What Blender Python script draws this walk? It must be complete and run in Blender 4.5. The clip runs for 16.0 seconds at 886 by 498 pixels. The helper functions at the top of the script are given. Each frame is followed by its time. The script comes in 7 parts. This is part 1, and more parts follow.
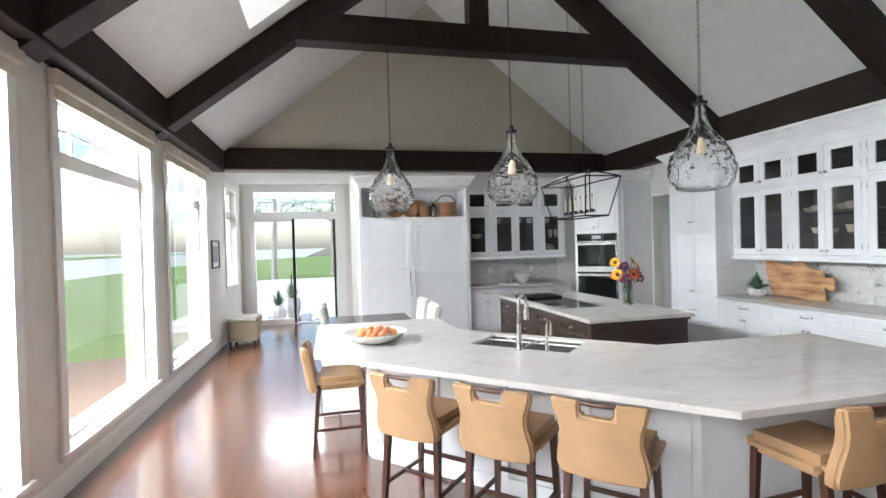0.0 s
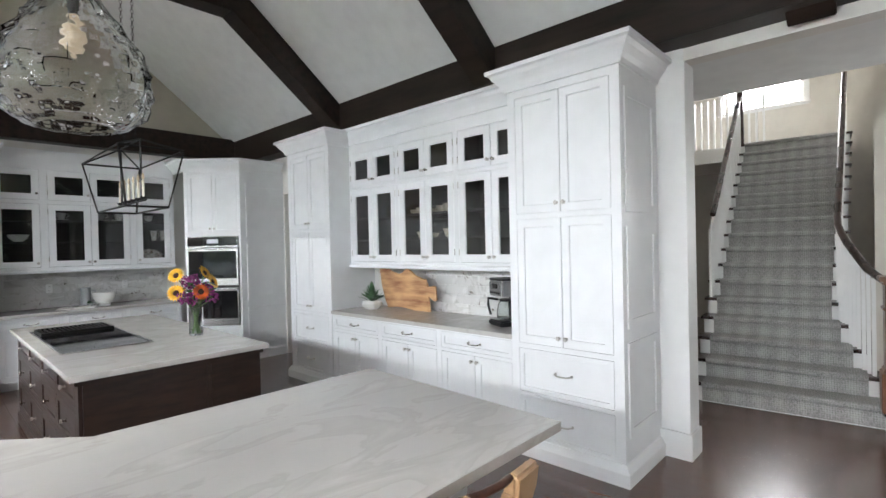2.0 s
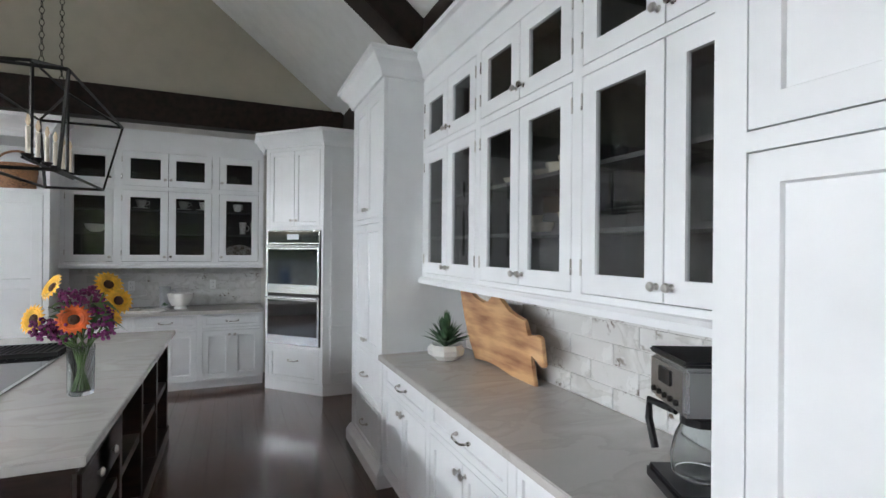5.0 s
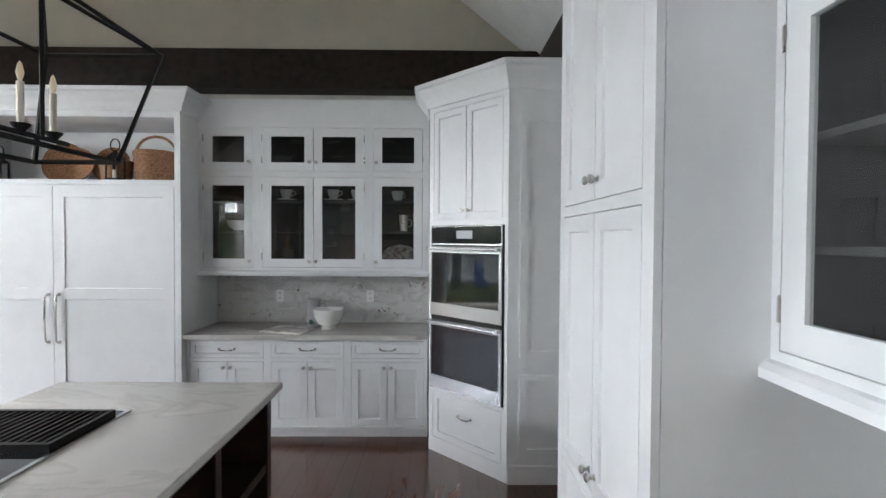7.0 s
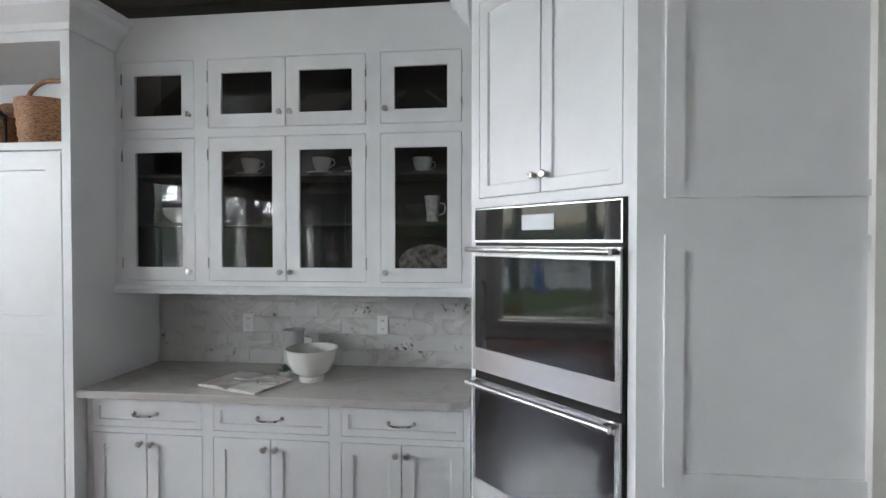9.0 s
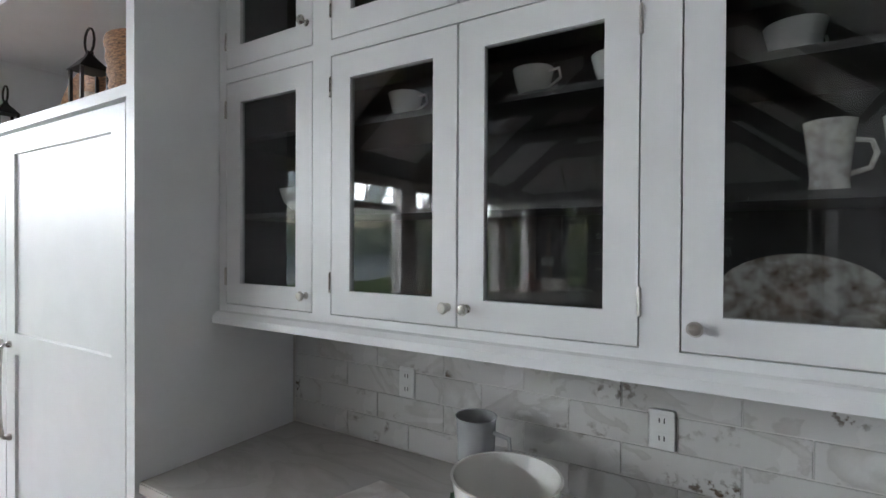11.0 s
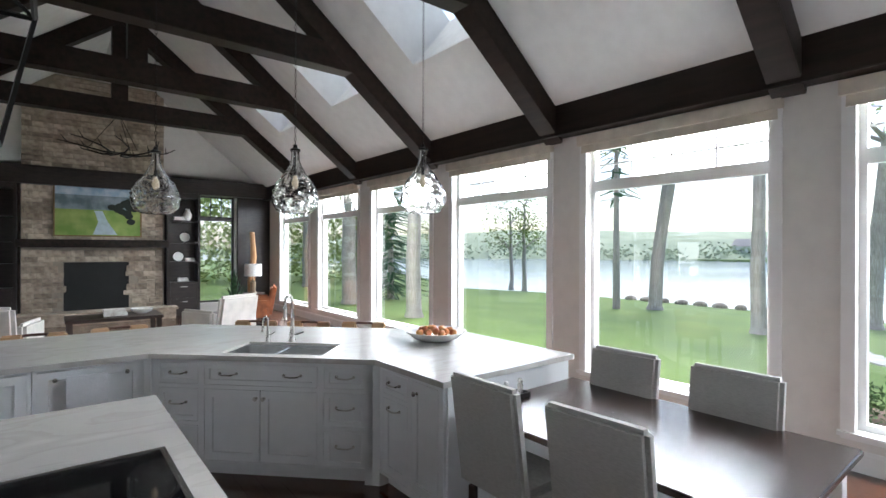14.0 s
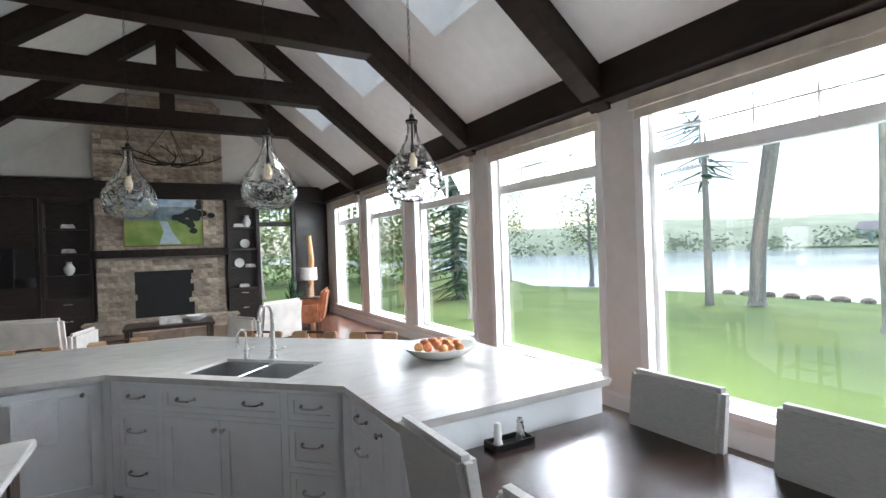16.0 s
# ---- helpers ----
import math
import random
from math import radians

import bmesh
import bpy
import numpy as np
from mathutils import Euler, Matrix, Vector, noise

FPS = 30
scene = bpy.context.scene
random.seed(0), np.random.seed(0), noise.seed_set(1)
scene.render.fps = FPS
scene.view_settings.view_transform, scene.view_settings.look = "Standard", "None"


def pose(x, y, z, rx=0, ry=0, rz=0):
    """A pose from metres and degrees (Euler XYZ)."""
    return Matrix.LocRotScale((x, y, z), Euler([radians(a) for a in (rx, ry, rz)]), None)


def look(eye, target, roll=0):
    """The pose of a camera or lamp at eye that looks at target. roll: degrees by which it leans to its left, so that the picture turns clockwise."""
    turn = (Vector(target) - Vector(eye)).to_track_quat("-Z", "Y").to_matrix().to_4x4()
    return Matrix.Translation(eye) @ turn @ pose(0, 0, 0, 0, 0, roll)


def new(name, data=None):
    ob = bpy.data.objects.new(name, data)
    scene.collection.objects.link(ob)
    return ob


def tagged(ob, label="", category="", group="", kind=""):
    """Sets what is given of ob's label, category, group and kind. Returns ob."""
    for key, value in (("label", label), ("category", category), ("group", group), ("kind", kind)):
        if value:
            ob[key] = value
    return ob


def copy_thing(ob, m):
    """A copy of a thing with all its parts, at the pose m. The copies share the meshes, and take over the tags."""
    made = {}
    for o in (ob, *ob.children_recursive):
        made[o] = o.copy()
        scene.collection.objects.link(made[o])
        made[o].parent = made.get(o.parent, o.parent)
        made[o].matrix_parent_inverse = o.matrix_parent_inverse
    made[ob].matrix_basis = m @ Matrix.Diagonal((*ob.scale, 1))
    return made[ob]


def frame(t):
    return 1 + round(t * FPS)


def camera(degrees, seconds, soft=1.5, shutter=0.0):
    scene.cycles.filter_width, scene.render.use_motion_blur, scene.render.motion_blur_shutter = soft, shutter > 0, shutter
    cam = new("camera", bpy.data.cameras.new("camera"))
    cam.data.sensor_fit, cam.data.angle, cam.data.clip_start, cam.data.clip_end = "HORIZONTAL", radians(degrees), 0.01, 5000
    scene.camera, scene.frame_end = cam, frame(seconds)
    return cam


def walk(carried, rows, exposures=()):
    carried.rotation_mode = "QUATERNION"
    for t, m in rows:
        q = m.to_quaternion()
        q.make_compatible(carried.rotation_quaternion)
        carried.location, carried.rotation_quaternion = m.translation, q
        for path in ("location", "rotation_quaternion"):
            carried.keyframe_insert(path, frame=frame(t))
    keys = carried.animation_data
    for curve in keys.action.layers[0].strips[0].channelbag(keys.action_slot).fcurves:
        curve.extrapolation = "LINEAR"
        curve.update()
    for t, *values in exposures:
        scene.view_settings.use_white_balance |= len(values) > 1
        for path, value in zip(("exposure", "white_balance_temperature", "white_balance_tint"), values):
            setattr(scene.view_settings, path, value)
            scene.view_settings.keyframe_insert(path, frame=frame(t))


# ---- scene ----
cam = camera(84.8, 16.0)
PATH = [
    (0, (0.503, 0.414, 1.726), (0.962, 2.361, 1.706), -1.6),
    (0.5, (0.962, 0.685, 1.681), (1.744, 2.527, 1.664), -1.6),
    (1, (1.421, 0.911, 1.651), (2.472, 2.613, 1.638), -1.5),
    (1.5, (1.943, 1.039, 1.651), (3.226, 2.573, 1.638), -1.5),
    (2, (2.455, 1.255, 1.655), (3.92, 2.617, 1.636), -1.3),
    (2.5, (2.89, 1.357, 1.64), (4.453, 2.604, 1.625), -0.9),
    (3, (3.355, 1.53, 1.637), (4.948, 2.739, 1.621), -0.7),
    (3.5, (3.852, 1.749, 1.62), (5.382, 3.037, 1.613), -0.4),
    (4, (4.222, 2.036, 1.64), (5.549, 3.532, 1.625), -0.4),
    (4.5, (4.547, 2.377, 1.646), (5.606, 4.073, 1.64), 0.0),
    (5, (4.744, 2.798, 1.642), (5.535, 4.635, 1.645), 0.5),
    (5.2, (4.812, 2.985, 1.652), (5.489, 4.867, 1.645), 0.4),
    (7.5, (5.196, 5.341, 1.747), (5.125, 7.339, 1.705), 0.3),
    (8, (5.213, 5.769, 1.73), (5.073, 7.763, 1.691), 0.1),
    (10.5, (4.907, 7.827, 1.689), (4.262, 9.72, 1.69), 0.2),
    (11, (4.672, 8.111, 1.7), (3.641, 9.825, 1.681), 0.3),
    (11.5, (4.366, 8.224, 1.701), (2.895, 9.579, 1.691), 0.8),
    (12, (4.112, 8.22, 1.712), (2.272, 9.004, 1.703), 1.1),
    (12.5, (3.906, 8.16, 1.712), (1.906, 8.206, 1.703), 1.3),
    (13, (3.777, 8.022, 1.751), (1.867, 7.428, 1.737), 1.1),
    (13.5, (3.607, 7.908, 1.71), (1.95, 6.787, 1.72), 1.1),
    (14, (3.472, 7.853, 1.719), (2.217, 6.295, 1.718), 0.2),
    (14.5, (3.26, 7.74, 1.682), (2.26, 6.008, 1.69), -0.25),
    (15, (3.026, 7.67, 1.678), (2.16, 5.866, 1.686), -0.9),
    (15.5, (2.762, 7.598, 1.665), (1.929, 5.78, 1.668), -1.5),
    (16, (2.495, 7.533, 1.682), (1.518, 5.788, 1.68), -2.0),
]
EXPOSURES = [(0, 1.3, 6250, 9), (3.5, 1.28, 6250, 9), (5.0, 1.12, 6200, 9), (7.5, 1.35, 6200, 9), (10.5, 1.42, 6200, 9), (11.5, 1.2, 6150, 9), (12.0, 1.0, 6050, 8), (13.5, 0.92, 5950, 8), (14.3, 1.2, 5950, 8), (15.0, 1.45, 5950, 8), (16.0, 1.12, 5950, 8)]
walk(cam, [(t, look(eye, target, roll)) for t, eye, target, roll in PATH], EXPOSURES)

# ---- world, sun, lights ----
world = bpy.data.worlds.new("sky")
scene.world = world
world.use_nodes = True
_n = world.node_tree.nodes
sky = _n.new("ShaderNodeTexSky")
sky.sky_type = "NISHITA"
sky.sun_disc = False
sky.sun_elevation = radians(52)
sky.sun_rotation = radians(255)
sky.air_density, sky.dust_density = 1.0, 2.0
_n["Background"].inputs[1].default_value = 0.15
world.node_tree.links.new(sky.outputs[0], _n["Background"].inputs[0])
sun = new("sun", bpy.data.lights.new("sun", "SUN"))
sun.data.energy, sun.data.angle, sun.data.color = 1.5, radians(14), (1, 0.96, 0.9)
sun.matrix_world = look((-14, -5, 19), (0, 0, 0))

XW, XR, YN, YS = -1.40, 6.35, 9.62, -6.25      # window wall, cabinet wall, north and south walls
RX, RZ, SLOPE = 2.475, 6.37, 0.80              # ridge
WIN_Y = [6.93 - 2.44 * k for k in range(6)]    # near edge of each window
WIN_W, WIN_Z0, WIN_Z1 = 1.86, 0.30, 2.93
TRUSS_Y = [6.50 - 2.44 * k for k in range(5)]


def ceil_z(x):
    return RZ - SLOPE * abs(x - RX)


def area_lamp(name, eye, target, w, h, watts, color=(1, 1, 1)):
    ob = new(name, bpy.data.lights.new(name, "AREA"))
    ob.data.shape, ob.data.size, ob.data.size_y = "RECTANGLE", w, h
    ob.data.energy, ob.data.color = watts, color
    ob.matrix_world = look(eye, target)
    return ob


for y in WIN_Y:
    area_lamp("window_light", (XW - 0.75, y + WIN_W / 2, 3.1), (XW + 3.4, y + WIN_W / 2, 0.8), 1.8, 1.0, 150, (0.97, 0.985, 1))

area_lamp("hall_window_light", (13.95, 3.1, 4.6), (9.0, 2.0, 1.5), 1.3, 0.85, 100, (1, 0.99, 0.97))
# Added fill lamp outside the unseen south hall window; no door stands there.
area_lamp("hall_fill_light", (9.1, -1.15, 1.4), (9.0, 4.0, 1.6), 1.0, 2.4, 9, (1, 0.99, 0.97))
area_lamp("front_door_light", (10.75, 0.3, 1.5), (7.0, 0.6, 1.0), 1.2, 2.4, 22, (1, 0.99, 0.97))
area_lamp("terrace_light", (-0.2, 12.9, 3.4), (0.2, 9.0, 0.6), 1.8, 1.0, 60, (0.95, 0.98, 1))

# ---- materials ----
MATS = {}


def mat(name, color, rough=0.5, metal=0.0, var=0.06, scale=6.0, bump=0.0, bump_scale=60.0, spec=0.5, color2=None, stretch=(1, 1, 1), coat=0.0, rnd=0.0, rough_var=0.08):
    if name in MATS:
        return MATS[name]
    m = bpy.data.materials.new(name)
    m.use_nodes = True
    nt = m.node_tree
    N, L = nt.nodes, nt.links
    b = N["Principled BSDF"]
    b.inputs["Metallic"].default_value = metal
    b.inputs["Specular IOR Level"].default_value = spec
    b.inputs["Coat Weight"].default_value = coat
    b.inputs["Coat Roughness"].default_value = 0.15
    tc = N.new("ShaderNodeTexCoord")
    mp = N.new("ShaderNodeMapping")
    mp.inputs["Scale"].default_value = stretch
    L.new(tc.outputs["Object"], mp.inputs["Vector"])
    n1 = N.new("ShaderNodeTexNoise")
    n1.inputs["Scale"].default_value, n1.inputs["Detail"].default_value = scale, 6
    L.new(mp.outputs[0], n1.inputs["Vector"])
    r = N.new("ShaderNodeValToRGB")
    c2 = color2 or tuple(max(0, c * (1 - 2.5 * var)) for c in color)
    c1 = color if color2 else tuple(min(1, c * (1 + var)) for c in color)
    r.color_ramp.elements[0].color, r.color_ramp.elements[1].color = (*c2, 1), (*c1, 1)
    r.color_ramp.elements[0].position, r.color_ramp.elements[1].position = 0.3, 0.62
    L.new(n1.outputs["Fac"], r.inputs[0])
    out = r.outputs[0]
    if rnd:
        oi = N.new("ShaderNodeObjectInfo")
        hs = N.new("ShaderNodeHueSaturation")
        mr = N.new("ShaderNodeMapRange")
        mr.inputs["To Min"].default_value, mr.inputs["To Max"].default_value = 1 - rnd, 1 + rnd
        L.new(oi.outputs["Random"], mr.inputs[0])
        L.new(mr.outputs[0], hs.inputs["Value"])
        L.new(out, hs.inputs["Color"])
        out = hs.outputs[0]
    L.new(out, b.inputs["Base Color"])
    n2 = N.new("ShaderNodeTexNoise")
    n2.inputs["Scale"].default_value, n2.inputs["Detail"].default_value = bump_scale, 4
    L.new(mp.outputs[0], n2.inputs["Vector"])
    rr = N.new("ShaderNodeMapRange")
    rr.inputs["To Min"].default_value, rr.inputs["To Max"].default_value = max(0.0, rough - rough_var), min(1, rough + rough_var)
    L.new(n1.outputs["Fac"], rr.inputs[0])
    L.new(rr.outputs[0], b.inputs["Roughness"])
    if bump:
        bp = N.new("ShaderNodeBump")
        bp.inputs["Strength"].default_value, bp.inputs["Distance"].default_value = bump, 0.004
        L.new(n2.outputs["Fac"], bp.inputs["Height"])
        L.new(bp.outputs[0], b.inputs["Normal"])
    MATS[name] = m
    return m


def glass_mat(name, color=(1, 1, 1), rough=0.0, ior=1.45):
    m = bpy.data.materials.new(name)
    m.use_nodes = True
    b = m.node_tree.nodes["Principled BSDF"]
    b.inputs["Base Color"].default_value = (*color, 1)
    b.inputs["Roughness"].default_value = rough
    b.inputs["Transmission Weight"].default_value = 1
    b.inputs["IOR"].default_value = ior
    return m


def glow_mat(name, color, strength):
    m = bpy.data.materials.new(name)
    m.use_nodes = True
    b = m.node_tree.nodes["Principled BSDF"]
    b.inputs["Base Color"].default_value = (*tuple(c * 0.25 for c in color), 1)
    b.inputs["Emission Color"].default_value = (*color, 1)
    b.inputs["Emission Strength"].default_value = strength
    return m


def marble_mat(name, base, vein, scale=1.6, rough=0.25, rnd=0.0, lo=0.47):
    m = mat(name, base, rough=rough, rnd=rnd)
    nt = m.node_tree
    N, L = nt.nodes, nt.links
    b = N["Principled BSDF"]
    tc = N.new("ShaderNodeTexCoord")
    mp = N.new("ShaderNodeMapping")
    mp.inputs["Scale"].default_value = (1.0, 2.6, 1.6)
    mp.inputs["Rotation"].default_value = (0.2, 0.3, 0.7)
    L.new(tc.outputs["Object"], mp.inputs[0])
    if rnd:
        oi = N.new("ShaderNodeObjectInfo")
        ml = N.new("ShaderNodeMath")
        ml.operation = "MULTIPLY"
        ml.inputs[1].default_value = 40
        L.new(oi.outputs["Random"], ml.inputs[0])
        L.new(ml.outputs[0], mp.inputs["Location"])
    nz = N.new("ShaderNodeTexNoise")
    nz.inputs["Scale"].default_value, nz.inputs["Detail"].default_value, nz.inputs["Distortion"].default_value = scale, 9, 1.4
    L.new(mp.outputs[0], nz.inputs["Vector"])
    r = N.new("ShaderNodeValToRGB")
    e = r.color_ramp.elements
    e[0].position, e[0].color = lo - 0.16, (*base, 1)
    e[1].position, e[1].color = lo + 0.22, (*tuple(c * 0.9 for c in base), 1)
    a = e.new(lo)
    a.color = (*tuple(0.55 * c + 0.45 * v for c, v in zip(base, vein)), 1)
    a = e.new(lo + 0.02)
    a.color = (*tuple(0.8 * c + 0.2 * v for c, v in zip(base, vein)), 1)
    L.new(nz.outputs["Fac"], r.inputs[0])
    L.new(r.outputs[0], b.inputs["Base Color"])
    return m


WHITE = mat("cabinet_white_paint", (0.80, 0.81, 0.82), 0.38, var=0.012, bump=0.03)
WALL = mat("wall_paint", (0.72, 0.70, 0.66), 0.7, var=0.02, bump=0.08, bump_scale=220)
GABLE = mat("gable_paint", (0.47, 0.44, 0.36), 0.75, var=0.02, bump=0.08, bump_scale=220)
CEIL = mat("ceiling_paint", (0.74, 0.75, 0.74), 0.8, var=0.02, bump=0.06, bump_scale=200)
TRIM = mat("trim_white", (0.80, 0.80, 0.79), 0.35, var=0.012)
BEAM = mat("dark_beam_wood", (0.026, 0.016, 0.012), 0.45, var=0.3, scale=4, bump=0.4, bump_scale=30, stretch=(3, 0.4, 3), color2=(0.010, 0.007, 0.005), spec=0.25)
FLOORM = mat("floor_wood", (0.098, 0.040, 0.022), 0.22, scale=4, bump=0.03, bump_scale=30, stretch=(5, 0.9, 1), color2=(0.060, 0.024, 0.014), coat=0.5, rnd=0.22, rough_var=0.05)
MARBLE = marble_mat("countertop_quartzite", (0.58, 0.56, 0.535), (0.37, 0.34, 0.31), 1.4, 0.2)
TILE = marble_mat("backsplash_marble", (0.72, 0.715, 0.70), (0.28, 0.265, 0.24), 3.0, 0.25, 0.06, lo=0.44)


def speckle(m, dark):
    """Brown-black worn spots gathered in patches, different on every tile."""
    N, L = m.node_tree.nodes, m.node_tree.links
    b = N["Principled BSDF"]
    base = b.inputs["Base Color"].links[0].from_socket
    tc, oi, ad = N.new("ShaderNodeTexCoord"), N.new("ShaderNodeObjectInfo"), N.new("ShaderNodeVectorMath")
    sc = N.new("ShaderNodeVectorMath")
    sc.operation = "SCALE"
    sc.inputs[0].default_value = (31, 17, 23)
    L.new(oi.outputs["Random"], sc.inputs["Scale"])
    L.new(tc.outputs["Object"], ad.inputs[0])
    L.new(sc.outputs[0], ad.inputs[1])
    masks = []
    for scale, lo, hi in ((6.0, 0.58, 0.68), (45.0, 0.50, 0.60)):
        n = N.new("ShaderNodeTexNoise")
        n.inputs["Scale"].default_value, n.inputs["Detail"].default_value = scale, 5
        L.new(ad.outputs[0], n.inputs["Vector"])
        r = N.new("ShaderNodeMapRange")
        r.inputs["From Min"].default_value, r.inputs["From Max"].default_value = lo, hi
        L.new(n.outputs["Fac"], r.inputs[0])
        masks.append(r.outputs[0])
    mu = N.new("ShaderNodeMath")
    mu.operation = "MULTIPLY"
    L.new(masks[0], mu.inputs[0])
    L.new(masks[1], mu.inputs[1])
    mx = N.new("ShaderNodeMixRGB")
    mx.inputs[2].default_value = (*dark, 1)
    L.new(mu.outputs[0], mx.inputs[0])
    L.new(base, mx.inputs[1])
    L.new(mx.outputs[0], b.inputs["Base Color"])


speckle(TILE, (0.11, 0.075, 0.05))
NICKEL = mat("brushed_nickel", (0.55, 0.53, 0.50), 0.28, metal=1.0, var=0.03)
STEEL = mat("stainless_steel", (0.62, 0.62, 0.62), 0.24, metal=1.0, var=0.01, stretch=(1, 1, 6), rough_var=0.02)
BLACKGLASS = mat("black_glass", (0.01, 0.01, 0.011), 0.04, var=0.0, spec=0.6, rough_var=0.01)
BLACK = mat("black_metal", (0.015, 0.014, 0.013), 0.45, metal=0.6)
DARKWOOD = mat("espresso_wood", (0.035, 0.018, 0.013), 0.33, scale=5, color2=(0.016, 0.009, 0.007), stretch=(1, 1, 6), bump=0.1)
LEGWOOD = mat("walnut_leg", (0.07, 0.028, 0.017), 0.35, scale=8, color2=(0.035, 0.014, 0.009), stretch=(6, 6, 0.8))
LEATHER = mat("tan_leather", (0.37, 0.228, 0.118), 0.42, var=0.06, scale=5, bump=0.25, bump_scale=260)
FABRIC = mat("grey_ribbed_fabric", (0.52, 0.51, 0.485), 0.9, var=0.05, scale=40, bump=0.35, bump_scale=220, stretch=(1, 1, 5))
CREAM = mat("cream_upholstery", (0.62, 0.59, 0.54), 0.9, var=0.05, bump=0.4, bump_scale=200)
# Shade inside the closed cabinets is put into this dark colour.
INSIDE = mat("cabinet_interior_shade", (0.05, 0.047, 0.045), 0.6)
GLASS = glass_mat("window_glass")
CABGLASS = glass_mat("cabinet_glass", (0.7, 0.72, 0.72))
PORCELAIN = mat("white_porcelain", (0.78, 0.77, 0.74), 0.15, var=0.02)
CARPET = mat("stair_carpet", (0.30, 0.295, 0.285), 0.95, var=0.15, scale=60, bump=0.9, bump_scale=160, stretch=(1, 1.5, 1))


def plaid(m, size):
    """Light woven threads in two directions, gathered into loose checks."""
    N, L = m.node_tree.nodes, m.node_tree.links
    b = N["Principled BSDF"]
    base = b.inputs["Base Color"].links[0].from_socket
    tc = N.new("ShaderNodeTexCoord")
    total = None
    for axis in ("Y", "Z"):
        for sc in (size, size * 0.11):
            w = N.new("ShaderNodeTexWave")
            w.bands_direction = axis
            w.inputs["Scale"].default_value, w.inputs["Distortion"].default_value = sc, 0.6
            L.new(tc.outputs["Object"], w.inputs["Vector"])
            if total is None:
                total = w.outputs["Fac"]
            else:
                ad = N.new("ShaderNodeMath")
                L.new(total, ad.inputs[0])
                L.new(w.outputs["Fac"], ad.inputs[1])
                total = ad.outputs[0]
    mr = N.new("ShaderNodeMapRange")
    mr.inputs["From Min"].default_value, mr.inputs["From Max"].default_value = 1.8, 3.6
    mr.inputs["To Min"].default_value, mr.inputs["To Max"].default_value = 0.0, 0.55
    L.new(total, mr.inputs[0])
    mx = N.new("ShaderNodeMixRGB")
    mx.inputs[2].default_value = (0.55, 0.54, 0.52, 1)
    L.new(mr.outputs[0], mx.inputs[0])
    L.new(base, mx.inputs[1])
    L.new(mx.outputs[0], b.inputs["Base Color"])


plaid(CARPET, 16.0)
NEWEL = mat("newel_oak", (0.16, 0.065, 0.025), 0.32, scale=7, color2=(0.08, 0.03, 0.014), stretch=(5, 5, 0.6))
RAIL = mat("dark_handrail", (0.03, 0.014, 0.01), 0.28, var=0.2)
WICKER = mat("wicker", (0.36, 0.29, 0.20), 0.8, var=0.25, scale=60, bump=1.0, bump_scale=90, stretch=(1, 1, 3))
BASKET = mat("brown_basket", (0.32, 0.16, 0.075), 0.75, var=0.3, scale=60, bump=1.0, bump_scale=80, stretch=(1, 1, 3))
STONE = mat("chimney_stone", (0.42, 0.35, 0.27), 0.85, scale=9, bump=0.7, bump_scale=30, color2=(0.24, 0.19, 0.15), rnd=0.35)
DARKPANEL = mat("dark_builtin_wood", (0.022, 0.014, 0.011), 0.4, var=0.2, stretch=(1, 1, 5))

# ---- mesh helpers ----
IDM = Matrix.Identity(4)


def box(bm, x0, x1, y0, y1, z0, z1, m=IDM):
    v = [bm.verts.new(m @ Vector(p)) for p in ((x0, y0, z0), (x1, y0, z0), (x1, y1, z0), (x0, y1, z0), (x0, y0, z1), (x1, y0, z1), (x1, y1, z1), (x0, y1, z1))]
    for f in ((0, 3, 2, 1), (4, 5, 6, 7), (0, 1, 5, 4), (1, 2, 6, 5), (2, 3, 7, 6), (3, 0, 4, 7)):
        bm.faces.new([v[i] for i in f])
    return v


def prism(bm, poly, z0, z1, m=IDM):
    a = [bm.verts.new(m @ Vector((x, y, z0))) for x, y in poly]
    b = [bm.verts.new(m @ Vector((x, y, z1))) for x, y in poly]
    n = len(poly)
    bm.faces.new(a[::-1])
    bm.faces.new(b)
    for i in range(n):
        bm.faces.new((a[i], a[(i + 1) % n], b[(i + 1) % n], b[i]))


def plate(bm, x0, x1, z0, z1, holes, y0, y1, m=IDM):
    """A plate in x and z, y0 to y1 thick, with rectangular holes."""
    xs = sorted({x0, x1, *[v for h in holes for v in h[:2] if x0 < v < x1]})
    zs = sorted({z0, z1, *[v for h in holes for v in h[2:4] if z0 < v < z1]})
    for i in range(len(xs) - 1):
        cx = (xs[i] + xs[i + 1]) / 2
        run = None
        for j in range(len(zs) - 1):
            cz = (zs[j] + zs[j + 1]) / 2
            solid = not any(h[0] < cx < h[1] and h[2] < cz < h[3] for h in holes)
            if solid:
                run = [zs[j], zs[j + 1]] if run is None else [run[0], zs[j + 1]]
            if run and (not solid or j == len(zs) - 2):
                box(bm, xs[i], xs[i + 1], y0, y1, run[0], run[1], m)
                run = None


